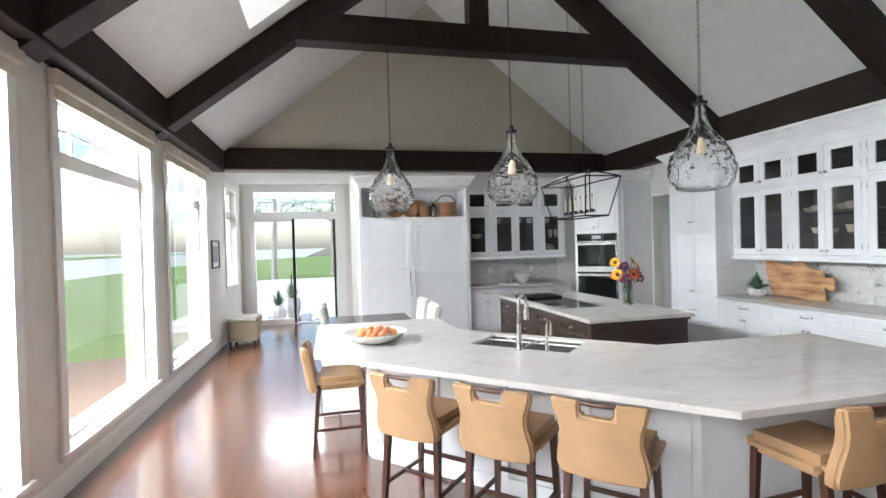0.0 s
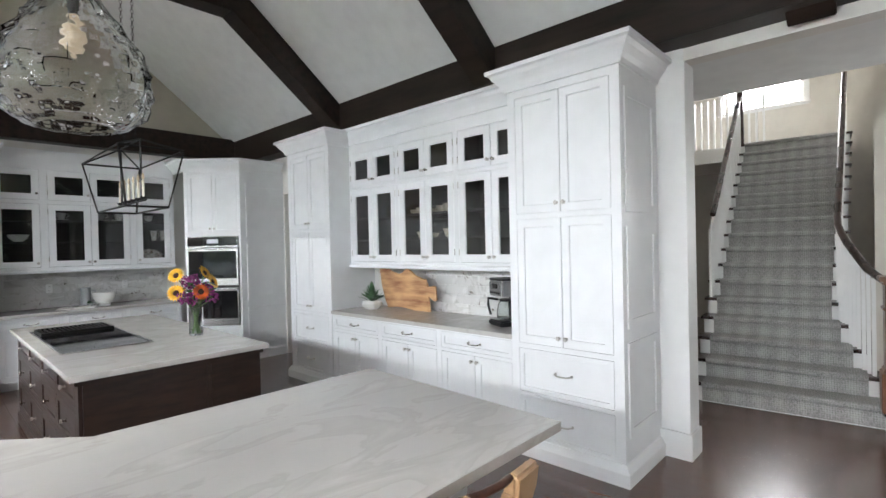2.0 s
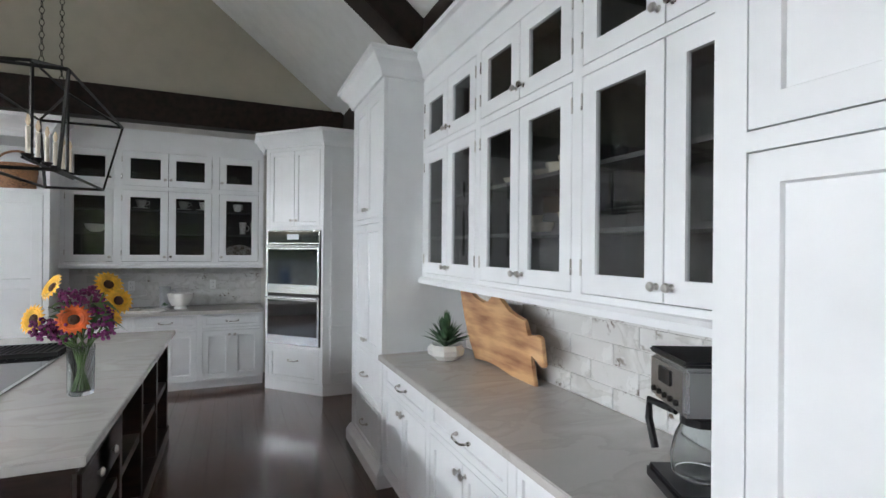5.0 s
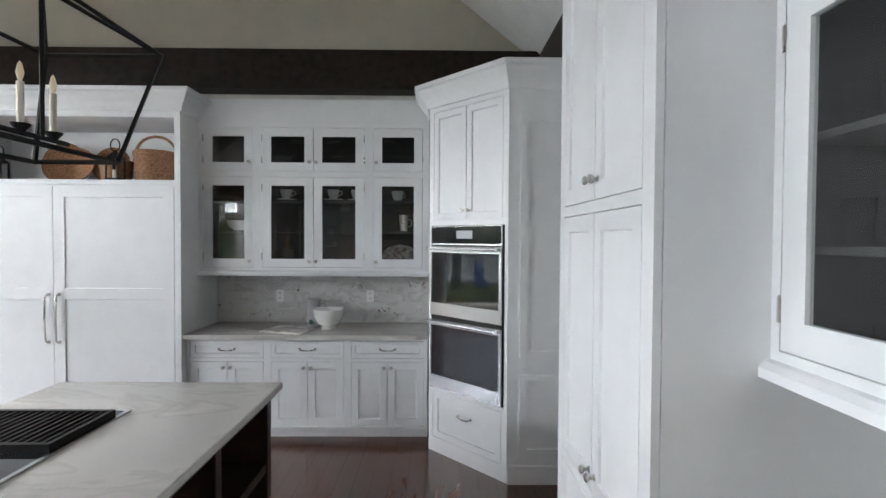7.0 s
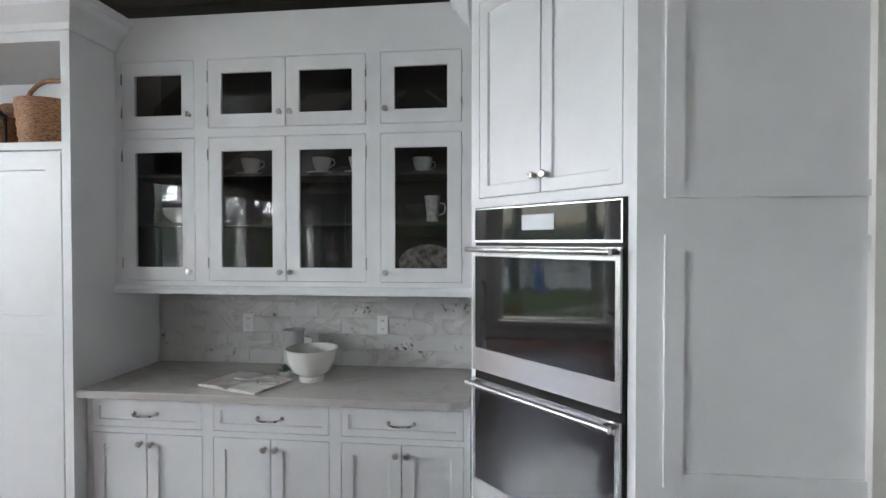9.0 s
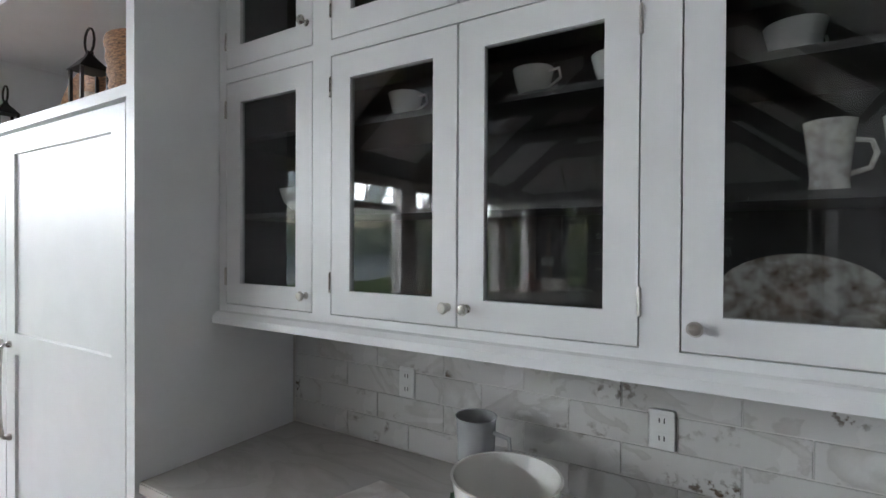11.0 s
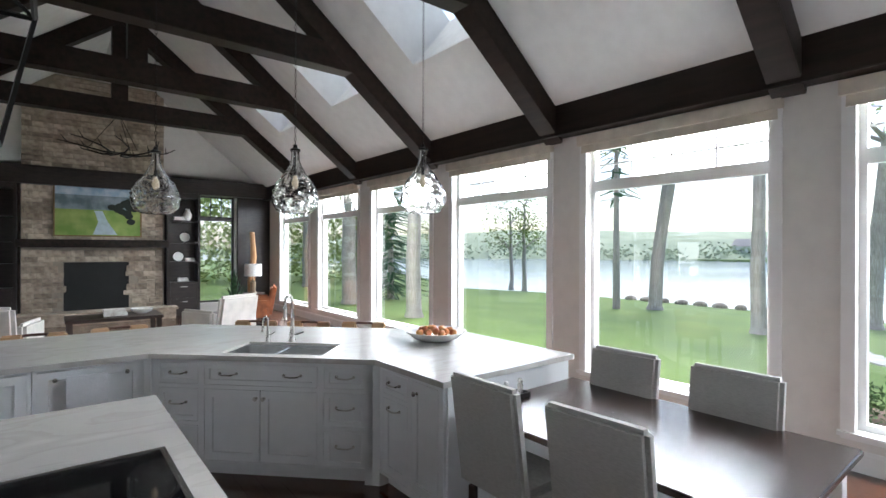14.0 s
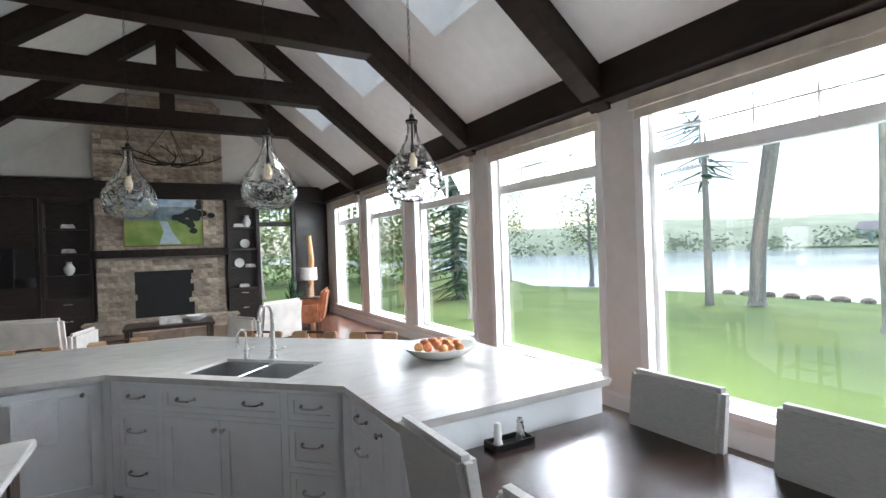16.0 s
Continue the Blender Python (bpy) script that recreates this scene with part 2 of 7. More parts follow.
def lathe(bm, profile, seg=20, m=IDM, wob=None):
    rings = []
    for r, z in profile:
        ring = []
        for i in range(seg):
            a = 2 * math.pi * i / seg
            rr = r * (wob(a, z) if wob else 1)
            ring.append(bm.verts.new(m @ Vector((rr * math.cos(a), rr * math.sin(a), z))))
        rings.append(ring)
    for a, b in zip(rings, rings[1:]):
        for i in range(seg):
            bm.faces.new((a[i], a[(i + 1) % seg], b[(i + 1) % seg], b[i]))
    if profile[0][0] > 1e-4:
        bm.faces.new(rings[0][::-1])
    if profile[-1][0] > 1e-4:
        bm.faces.new(rings[-1])


def tube(bm, pts, r, seg=8, m=IDM, r_end=None):
    """A round bar along points, closed at both ends."""
    pts = [Vector(p) for p in pts]
    rings = []
    up = Vector((0, 0, 1))
    prev = None
    for i, p in enumerate(pts):
        d = (pts[min(i + 1, len(pts) - 1)] - pts[max(i - 1, 0)]).normalized()
        s = d.cross(up) if prev is None else prev - d * prev.dot(d)
        if s.length < 0.05:
            s = d.cross(Vector((0, 1, 0)))
        s.normalize()
        prev = s
        u = s.cross(d)
        k = i / max(1, len(pts) - 1)
        rr = r if r_end is None else r + (r_end - r) * k
        rings.append([bm.verts.new(m @ (p + rr * (math.cos(2 * math.pi * j / seg) * s + math.sin(2 * math.pi * j / seg) * u))) for j in range(seg)])
    for a, b in zip(rings, rings[1:]):
        for j in range(seg):
            bm.faces.new((a[j], a[(j + 1) % seg], b[(j + 1) % seg], b[j]))
    bm.faces.new(rings[0][::-1])
    bm.faces.new(rings[-1])


def ball(bm, c, r, sx=1, sy=1, sz=1, u=12, v=8):
    bmesh.ops.create_uvsphere(bm, u_segments=u, v_segments=v, radius=r, matrix=Matrix.Translation(c) @ Matrix.Diagonal((sx, sy, sz, 1)))


def sweep(bm, profile, p0, p1, out):
    """A straight moulding: profile of (outwards, up) from p0 to p1, out a unit vector."""
    p0, p1, out = Vector(p0), Vector(p1), Vector(out)
    a = [bm.verts.new(p0 + out * o + Vector((0, 0, z))) for o, z in profile]
    b = [bm.verts.new(p1 + out * o + Vector((0, 0, z))) for o, z in profile]
    n = len(profile)
    for i in range(n):
        bm.faces.new((a[i], a[(i + 1) % n], b[(i + 1) % n], b[i]))
    bm.faces.new(a[::-1])
    bm.faces.new(b)


def mesh_of(bm, name, material, smooth=False, bevel=0.0):
    if bevel:
        bmesh.ops.bevel(bm, geom=bm.edges[:], offset=bevel, segments=2, affect="EDGES", clamp_overlap=True)
    bmesh.ops.recalc_face_normals(bm, faces=bm.faces[:])
    me = bpy.data.meshes.new(name)
    bm.to_mesh(me)
    bm.free()
    me.materials.append(material)
    if smooth:
        for p in me.polygons:
            p.use_smooth = True
        me.set_sharp_from_angle(angle=radians(40))
    return me


def thing(name, label, category, m=IDM, group="", kind=""):
    ob = new(name)
    ob.empty_display_size = 0.1
    ob.matrix_world = m
    return tagged(ob, label, category, group, kind)


def part(name, bm, material, parent, label="", smooth=False, bevel=0.0):
    ob = new(name, mesh_of(bm, name, material, smooth, bevel))
    ob.parent = parent
    if label:
        tagged(ob, label)
    return ob


def solid(name, bm, material, label, category, group="", kind="", smooth=False, bevel=0.0, m=None):
    ob = new(name, mesh_of(bm, name, material, smooth, bevel))
    if m is not None:
        ob.matrix_world = m
    return tagged(ob, label, category, group, kind)


def B():
    return bmesh.new()


WEST = Matrix(((0, 1, 0, XW), (1, 0, 0, 0), (0, 0, 1, 0), (0, 0, 0, 1)))     # local x along world y, local y along world x

# ---- the shell ----
bm = B()
box(bm, XW - 0.4, XR + 8.5, YS - 0.6, 12.6, -0.25, -0.02)
floor = solid("floor", bm, mat("subfloor", (0.03, 0.014, 0.01), 0.5), "dark subfloor under the wooden boards", "floor", kind="structure")

west_holes = [(y, y + WIN_W, WIN_Z0, WIN_Z1) for y in WIN_Y] + [(10.35, 11.35, 1.05, 2.93)]
bm = B()
plate(bm, YS - 0.25, 12.1, -0.02, 3.6, west_holes, -0.22, 0, WEST)
wall_west = solid("wall_west", bm, WALL, "warm white painted wall with large lake windows", "wall", kind="structure")
bm = B()
plate(bm, 1.02, XR + 0.2, 0, 3.45, [(6.42, 7.3, 0, 2.4)], YN, YN + 0.15)
wall_north = solid("wall_north", bm, WALL, "white painted wall behind kitchen cabinets", "wall", kind="structure")
bm = B()
v = [(XW - 0.2, ceil_z(XW - 0.2)), (XR + 0.2, ceil_z(XR + 0.2)), (RX, RZ + 0.05)]
prism(bm, v, YN + 0.001, YN + 0.15, Matrix(((1, 0, 0, 0), (0, 0, 1, 0), (0, 1, 0, 0), (0, 0, 0, 1))))
gable = solid("wall_gable", bm, GABLE, "beige painted gable wall under the vaulted ceiling", "wall", kind="structure")
bm = B()
plate(bm, 2.41, YN, -0.02, 3.6, [(7.1, 8.25, -0.03, 2.5)], 0, 0.15, Matrix(((0, 1, 0, XR), (1, 0, 0, 0), (0, 0, 1, 0), (0, 0, 0, 1))))
plate(bm, YS, 2.41, -0.02, 3.6, [(-4.75, 2.41, -0.03, 2.98)], 0, 0.15, Matrix(((0, 1, 0, XR), (1, 0, 0, 0), (0, 0, 1, 0), (0, 0, 0, 1))))
wall_east = solid("wall_east", bm, WALL, "white wall with wide opening to the stair hall", "wall", kind="structure")
bm = B()
plate(bm, XW - 0.2, XR + 0.2, -0.02, 3.6, [(-0.47, 0.44, 0.25, 3.12)], YS - 0.2, YS - 0.0)
prism(bm, [(XW - 0.2, 3.6), (XR + 0.2, 3.6), (XR + 0.2, ceil_z(XR + 0.2)), (RX, RZ + 0.05), (XW - 0.2, ceil_z(XW - 0.2))], YS - 0.2, YS, Matrix(((1, 0, 0, 0), (0, 0, 1, 0), (0, 1, 0, 0), (0, 0, 0, 1))))
wall_south = solid("wall_south", bm, WALL, "off-white gable wall around stone chimney", "wall", kind="structure")

# nook with the terrace door
bm = B()
plate(bm, XW - 0.2, 1.02, -0.02, 3.3, [(-1.2, 0.78, -0.03, 3.08)], 12.0, 12.15)
box(bm, 1.02, 1.14, YN + 0.15, 12.15, -0.02, 3.3)
wall_nook = solid("wall_nook", bm, WALL, "white wall around the terrace door", "wall", kind="structure")
bm = B()
box(bm, XW - 0.2, 1.14, YN + 0.15, 12.15, 3.18, 3.3)
box(bm, XW - 0.2, 1.02, YN, YN + 0.15, 3.12, 3.5)
ceiling_nook = solid("ceiling_nook", bm, CEIL, "flat white ceiling over the door nook", "ceiling", kind="structure")

# sloped ceilings; skylight wells open in the window-side slope
SKY_X0, SKY_X1 = -0.28, 0.5
SKY_Y = [(t - 1.5, t - 0.35) for t in TRUSS_Y[:4]]
for name, side in (("ceiling_west", -1), ("ceiling_east", 1)):
    bm = B()
    m = Matrix(((0, 0, 1, 0), (1, 0, 0, 0), (0, 1, 0, 0), (0, 0, 0, 1)))
    x_e = XW - 0.25 if side < 0 else XR + 0.25
    L = math.hypot(RX - x_e, RZ - ceil_z(x_e))
    ang = math.atan(SLOPE)
    # local x: along y of the room, local z: up the slope, local y: thickness
    c, s = math.cos(ang), math.sin(ang)
    d = -side
    mm = Matrix(((0, -s * d * -1 * -1, c * d, x_e), (1, 0, 0, 0), (0, c, s, ceil_z(x_e)), (0, 0, 0, 1)))
    holes = [(a, b, (SKY_X0 - x_e) / c, (SKY_X1 - x_e) / c) for a, b in SKY_Y] if side < 0 else []
    plate(bm, YS - 0.2, YN + 0.15, 0, L, holes, 0, 1.0 if side < 0 else 0.4, mm)
    solid(name, bm, CEIL, "white sloped plaster ceiling between dark beams", "ceiling", kind="structure")

# ---- beams and trusses ----
bm = B()
box(bm, XW, XW + 0.2, YS, YN - 0.2, 3.07, 3.47)
solid("plate_beam", bm, BEAM, "dark stained timber beam along the windows", "beam", kind="structure", bevel=0.006)
bm = B()
box(bm, XR - 0.25, XR, YS, YN - 0.2, 3.07, 3.47)
solid("plate_beam", bm, BEAM, "dark stained timber beam above the cabinets", "beam", kind="structure", bevel=0.006)
bm = B()
box(bm, XW, XR, YN - 0.2, YN, 3.13, 3.5)
solid("tie_beam", bm, BEAM, "dark stained timber beam below the gable", "beam", kind="structure", bevel=0.006)


def truss(y):
    ob = thing("roof_truss", "dark stained timber truss under vaulted ceiling", "truss", pose(0, y, 0), "roof trusses", "structure")
    w = 0.125
    XZ = Matrix(((1, 0, 0, 0), (0, 0, 1, 0), (0, 1, 0, 0), (0, 0, 0, 1)))
    for sd in (-1, 1):
        xe = XW + 0.06 if sd < 0 else XR - 0.06
        bm = B()
        top = 0.02
        prism(bm, [(xe, ceil_z(xe) - 0.30 - top), (RX, RZ - 0.38 - top), (RX, RZ - top), (xe, ceil_z(xe) - top + 0.02)], -w, w, XZ)
        part("rafter", bm, BEAM, ob, bevel=0.006)
    bm = B()
    zt = 4.36
    hw = 2.475
    box(bm, RX - hw + 0.1, RX + hw - 0.1, -w + 0.004, w - 0.004, zt - 0.17, zt + 0.17)
    part("collar_tie", bm, BEAM, ob, bevel=0.006)
    bm = B()
    box(bm, RX - 0.13, RX + 0.13, -w + 0.008, w - 0.008, zt + 0.16, RZ - 0.3)
    part("king_post", bm, BEAM, ob, bevel=0.006)


for y in TRUSS_Y:
    truss(y)

# ---- windows ----
def window(name, m, W, z0, z1, zt, cols, rows, frame_mat=TRIM, casing=True):
    """local x along the wall, local y towards the room, room face at y=0."""
    ob = thing(name, "tall white framed picture window with gridded transom", "window", m, kind="structure")
    bm = B()
    if casing:
        plate(bm, -0.09, W + 0.09, z0 - 0.06, z1 + 0.1, [(0, W, z0, z1)], 0.002, 0.022)
        box(bm, -0.11, W + 0.11, 0.0, 0.05, z0 - 0.035, z0 - 0.002)
    part("casing", bm, frame_mat, ob)
    bm = B()
    plate(bm, 0, W, z0, z1, [(0.05, W - 0.05, z0 + 0.05, zt), (0.05, W - 0.05, zt + 0.12, z1 - 0.05)], -0.17, -0.09)
    part("window_frame", bm, frame_mat, ob)
    bm = B()
    for i in range(1, cols):
        x = 0.05 + (W - 0.1) * i / cols
        box(bm, x - 0.009, x + 0.009, -0.15, -0.115, zt + 0.12, z1 - 0.05)
    for i in range(1, rows):
        z = zt + 0.12 + (z1 - zt - 0.17) * i / rows
        box(bm, 0.05, W - 0.05, -0.149, -0.116, z - 0.009, z + 0.009)
    part("muntins", bm, frame_mat, ob)
    for a, b in ((z0 + 0.05, zt), (zt + 0.12, z1 - 0.05)):
        bm = B()
        box(bm, 0.05, W - 0.05, -0.136, -0.13, a, b)
        part("pane", bm, GLASS, ob).visible_shadow = False
    return ob


for i, y in enumerate(WIN_Y):
    window("window_%d" % (i + 1), WEST @ pose(y, 0, 0), WIN_W, WIN_Z0, WIN_Z1, 2.40, 4, 2)
window("window_7", WEST @ pose(10.35, 0, 0), 1.0, 1.05, 2.93, 2.40, 3, 2)
DARKF = mat("dark_window_frame", (0.02, 0.016, 0.013), 0.4)
window("window_8", Matrix(((1, 0, 0, -0.47), (0, 1, 0, YS), (0, 0, 1, 0), (0, 0, 0, 1))), 0.91, 0.25, 3.12, 2.45, 3, 2, DARKF, False)


# ---- kitchen cabinets ----
CROWN = [(0, 0), (0.02, 0), (0.03, 0.03), (0.05, 0.06), (0.085, 0.10), (0.10, 0.13), (0.125, 0.14), (0.125, 0.17), (0, 0.17)]


def panelled(bm, x0, x1, panels, z0, z1, rail, hole=False, y0=0.0, y1=0.022, sunk=0.010):
    """One solid door: a frame round sunk panels, given as (bottom, top) pairs of the openings."""
    xs = [x0, x0 + rail, x1 - rail, x1]
    zs = [z0] + [v for p in panels for v in p] + [z1]
    nz = len(zs)

    def grid(y):
        return [[bm.verts.new((x, y, z)) for z in zs] for x in xs]
    f, k = grid(y0), grid(y1)
    for i in range(3):
        for j in range(nz - 1):
            opening = i == 1 and j % 2 == 1
            q = ((i, j), (i + 1, j), (i + 1, j + 1), (i, j + 1))
            if not opening:
                bm.faces.new([f[a][b] for a, b in q])
            if not opening or not hole:
                bm.faces.new([k[a][b] for a, b in q[::-1]])
            if opening:
                c = 0.004
                deep = k if hole else None
                if deep is None:
                    lo, hi = zs[j] + c, zs[j + 1] - c
                    r = [bm.verts.new((x, y0 + sunk, z)) for x, z in ((xs[1] + c, lo), (xs[2] - c, lo), (xs[2] - c, hi), (xs[1] + c, hi))]
                    bm.faces.new(r)
                else:
                    r = [k[a][b] for a, b in q]
                o = [f[a][b] for a, b in q]
                for n in range(4):
                    bm.faces.new((o[n], o[(n + 1) % 4], r[(n + 1) % 4], r[n]))
    for i in range(3):
        for j in (0, nz - 1):
            bm.faces.new((f[i][j], f[i + 1][j], k[i + 1][j], k[i][j]))
    for j in range(nz - 1):
        for i in (0, 3):
            bm.faces.new((f[i][j], f[i][j + 1], k[i][j + 1], k[i][j]))


def shaker(bm, x0, x1, z0, z1, hole=False, rail=0.06):
    g = 0.0035
    x0, x1, z0, z1 = x0 + g, x1 - g, z0 + g, z1 - g
    panelled(bm, x0, x1, [(z0 + rail, z1 - rail)], z0, z1, rail, hole)


def knob(parent, x, z):
    bm = B()
    lathe(bm, [(0.0, -0.034), (0.012, -0.033), (0.0165, -0.026), (0.012, -0.019), (0.006, -0.014), (0.006, -0.004), (0.012, 0.0), (0.012, 0.003)], 14, Matrix.Translation((x, 0, z)) @ Matrix.Rotation(radians(-90), 4, "X"))
    part("knob", bm, NICKEL, parent, "round brushed nickel knob", smooth=True)


def pull(parent, x, z, w=0.13, vertical=False):
    bm = B()
    pts = [(-w / 2, 0.004, 0.004), (-w / 2, -0.022, 0.004), (-w / 2 + 0.015, -0.032, 0), (-w / 4, -0.035, -0.003), (0, -0.036, -0.004), (w / 4, -0.035, -0.003), (w / 2 - 0.015, -0.032, 0), (w / 2, -0.022, 0.004), (w / 2, 0.004, 0.004)]
    m = Matrix.Translation((x, 0, z)) @ (Matrix.Rotation(radians(90), 4, "Y") if vertical else IDM)
    tube(bm, pts, 0.0055 if w < 0.2 else 0.008, 8, m)
    for s in (-1, 1):
        ball(bm, m @ Vector((s * w / 2, -0.004, 0.004)), 0.011 if w < 0.2 else 0.015)
    part("handle", bm, NICKEL, parent, "curved brushed nickel pull", smooth=True)


def cabinet(name, label, m, W, D, z0, z1, fronts, glass=False, toe=0.0, mat_=None, shelves=(), group=""):
    """local x along the front, local y into the wall, front face at y=0. A front: x0, x1, z0, z1, kind, handles."""
    mt = mat_ or WHITE
    ob = thing(name, label, "cabinet", m, group)
    bm = B()
    if glass:
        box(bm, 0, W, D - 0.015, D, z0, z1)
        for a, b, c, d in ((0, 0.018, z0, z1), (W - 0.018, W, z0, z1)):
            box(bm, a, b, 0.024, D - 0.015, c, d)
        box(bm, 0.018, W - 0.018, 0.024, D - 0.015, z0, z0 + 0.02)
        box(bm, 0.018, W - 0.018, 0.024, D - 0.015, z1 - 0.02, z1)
        part("body", bm, INSIDE, ob, "cabinet interior with shade in its dark colour")
        for z in shelves:
            bm = B()
            box(bm, 0.02, W - 0.02, 0.04, D - 0.017, z - 0.009, z + 0.009)
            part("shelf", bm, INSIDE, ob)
        for s in (0, 1):
            bm = B()
            box(bm, -0.001 if s == 0 else W - 0.001, 0.001 if s == 0 else W + 0.001, 0.02, D, z0, z1)
            part("side_panel", bm, mt, ob)
    else:
        box(bm, 0, W, 0.024, D, z0 + toe, z1)
        if toe:
            box(bm, 0, W, 0.08, D, z0, z0 + toe)
        part("body", bm, mt, ob)
    bm = B()
    plate(bm, 0, W, z0 + toe, z1, [f[:4] for f in fronts], 0.0, 0.022)
    part("face_frame", bm, mt, ob)
    for x0, x1, a, b, kind, handles in fronts:
        bm = B()
        shaker(bm, x0, x1, a, b, kind == "glass", 0.035 if kind == "drawer" else (0.075 if kind == "glass" else 0.06))
        d = part("drawer_front" if kind == "drawer" else "door", bm, mt, ob)
        if kind == "glass":
            bm = B()
            box(bm, x0 + 0.07, x1 - 0.07, 0.010, 0.014, a + 0.07, b - 0.07)
            part("glass_pane", bm, CABGLASS, d, "clear glass pane").visible_shadow = False
            hx = x0 if handles[0][1] > (x0 + x1) / 2 else x1
            for hz in (a + 0.1, b - 0.1):
                bm = B()
                lathe(bm, [(0.0045, hz - 0.03), (0.0045, hz + 0.03), (0.002, hz + 0.036)], 8, Matrix.Translation((hx, -0.003, 0)))
                part("hinge", bm, NICKEL, d, "small nickel butt hinge")
        for h in handles:
            if h[0] == "k":
                knob(d, h[1], h[2])
            elif h[0] == "v":
                pull(d, h[1], h[2], 0.36, True)
            else:
                pull(d, h[1], h[2])
    return ob


def offset_path(pts, o):
    """The open path pts pushed out to its right by o, with mitred corners."""
    res = []
    n = len(pts)
    for k in range(n):
        ns = []
        for a, b in ((k - 1, k), (k, k + 1)):
            if a >= 0 and b < n:
                d = (Vector(pts[b]) - Vector(pts[a])).normalized()
                ns.append(Vector((d.y, -d.x)))
        m = ns[0] if len(ns) == 1 else (ns[0] + ns[1]) / (1 + ns[0].dot(ns[1]))
        res.append(Vector(pts[k]) + m * o)
    return res


def moulding(bm, profile, pts, z):
    rings = []
    cols = [offset_path(pts, o) for o, _ in profile]
    for k in range(len(pts)):
        rings.append([bm.verts.new((cols[q][k].x, cols[q][k].y, z + profile[q][1])) for q in range(len(profile))])
    n = len(profile)
    for a, b in zip(rings, rings[1:]):
        for i in range(n):
            bm.faces.new((a[i], a[(i + 1) % n], b[(i + 1) % n], b[i]))
    bm.faces.new(rings[0][::-1])
    bm.faces.new(rings[-1])


def crown(name, pts, z, label="white painted crown moulding on cabinet top"):
    bm = B()
    moulding(bm, CROWN, pts, z)
    return solid(name, bm, WHITE, label, "trim", kind="structure")


def pair(x0, x1, a, b, z_knob, kind="door"):
    c = (x0 + x1) / 2
    return [(x0, c, a, b, kind, [("k", c - 0.03, z_knob)]), (c, x1, a, b, kind, [("k", c + 0.03, z_knob)])]


# right wall run (front faces the windows)
def east(y, x):
    return pose(x, y, 0, 0, 0, -90)


for ymax, w, TX in ((3.50, 0.91, 5.655), (6.96, 0.91, 5.69)):
    fr = pair(0.07, w - 0.07, 1.875, 2.78, 1.945) + pair(0.07, w - 0.07, 0.87, 1.835, 0.94)
    fr += [(0.07, w - 0.07, 0.49, 0.83, "drawer", [("p", w / 2, 0.665)]), (0.07, w - 0.07, 0.13, 0.46, "drawer", [("p", w / 2, 0.295)])]
    cabinet("pantry_cabinet", "tall white shaker pantry cabinet with drawers below", east(ymax, TX), w, XR - TX, 0, 2.84, fr, group="tall pantry cabinets")
    y0 = ymax - w
    crown("crown_trim", [(XR, y0), (TX, y0), (TX, ymax), (5.99 if ymax < 5 else XR, ymax)][::-1], 2.84)
    bm = B()
    moulding(bm, [(0, 0), (0.04, 0), (0.04, 0.09), (0.022, 0.12), (0.012, 0.14), (0, 0.14)], [(5.7, ymax), (TX, ymax), (TX, y0), (XR, y0)], 0)
    solid("baseboard", bm, WHITE, "white plinth moulding round tall cabinet", "trim", kind="structure")
    if ymax < 5:
        bm = B()
        for a, b in ((0.3, 0.95), (1.05, 1.75), (1.85, 2.7)):
            plate(bm, TX + 0.06, XR - 0.08, a, b, [(TX + 0.12, XR - 0.14, a + 0.06, b - 0.06)], y0 - 0.012, y0 - 0.001)
        solid("side_panelling", bm, WHITE, "white framed panelling on cabinet side", "panel", kind="structure")

Y_A, Y_B = 3.50, 6.05
BASE_W = (Y_B - Y_A) / 3
for i in range(3):
    w = BASE_W
    fr = [(0.03, w - 0.03, 0.71, 0.86, "drawer", [("p", w / 2, 0.785)])] + pair(0.03, w - 0.03, 0.12, 0.68, 0.63)
    cabinet("base_cabinet", "white shaker base cabinet under grey countertop", east(Y_B - i * w, 5.70), w, XR - 5.70, 0, 0.88, fr, toe=0.1, group="right wall base cabinets")
    fr = pair(0.03, w - 0.03, 1.475, 2.32, 1.53, "glass") + pair(0.03, w - 0.03, 2.36, 2.74, 2.42, "glass")
    cabinet("wall_cabinet", "white upper cabinet with glass doors and dishes", east(Y_B - i * w, 5.985), w, XR - 5.985, 1.42, 2.86, fr, glass=True, shelves=(1.72, 1.98, 2.34), group="right wall upper cabinets")
crown("crown_trim", [(5.985, Y_B), (5.985, Y_A)], 2.86)
bm = B()
sweep(bm, [(0, 0), (0.03, 0.005), (0.03, 0.03), (0.015, 0.045), (0, 0.05)], (5.985, Y_B, 1.40), (5.985, Y_A, 1.40), (-1, 0, 0))
solid("light_rail", bm, WHITE, "white moulding below upper cabinets", "trim", kind="structure")


def counter(name, poly, label):
    bm = B()
    prism(bm, poly, 0.882, 0.92)
    return solid(name, bm, MARBLE, label, "countertop", bevel=0.004)


counter("countertop", [(5.655, Y_A), (XR - 0.012, Y_A), (XR - 0.012, Y_B - 0.03), (5.655, Y_B - 0.03)], "honed grey stone countertop on base cabinets")

# north run: refrigerator wall, base and upper cabinets
FX0, FX1 = 1.03, 3.01
FW = FX1 - FX0
ob = thing("refrigerator", "white panelled built-in refrigerator with long nickel pulls", "refrigerator", pose(FX0, 8.94, 0))
bm = B()
box(bm, 0.05, FW - 0.05, 0.03, 0.66, 0.1, 2.18)
part("body", bm, WHITE, ob)
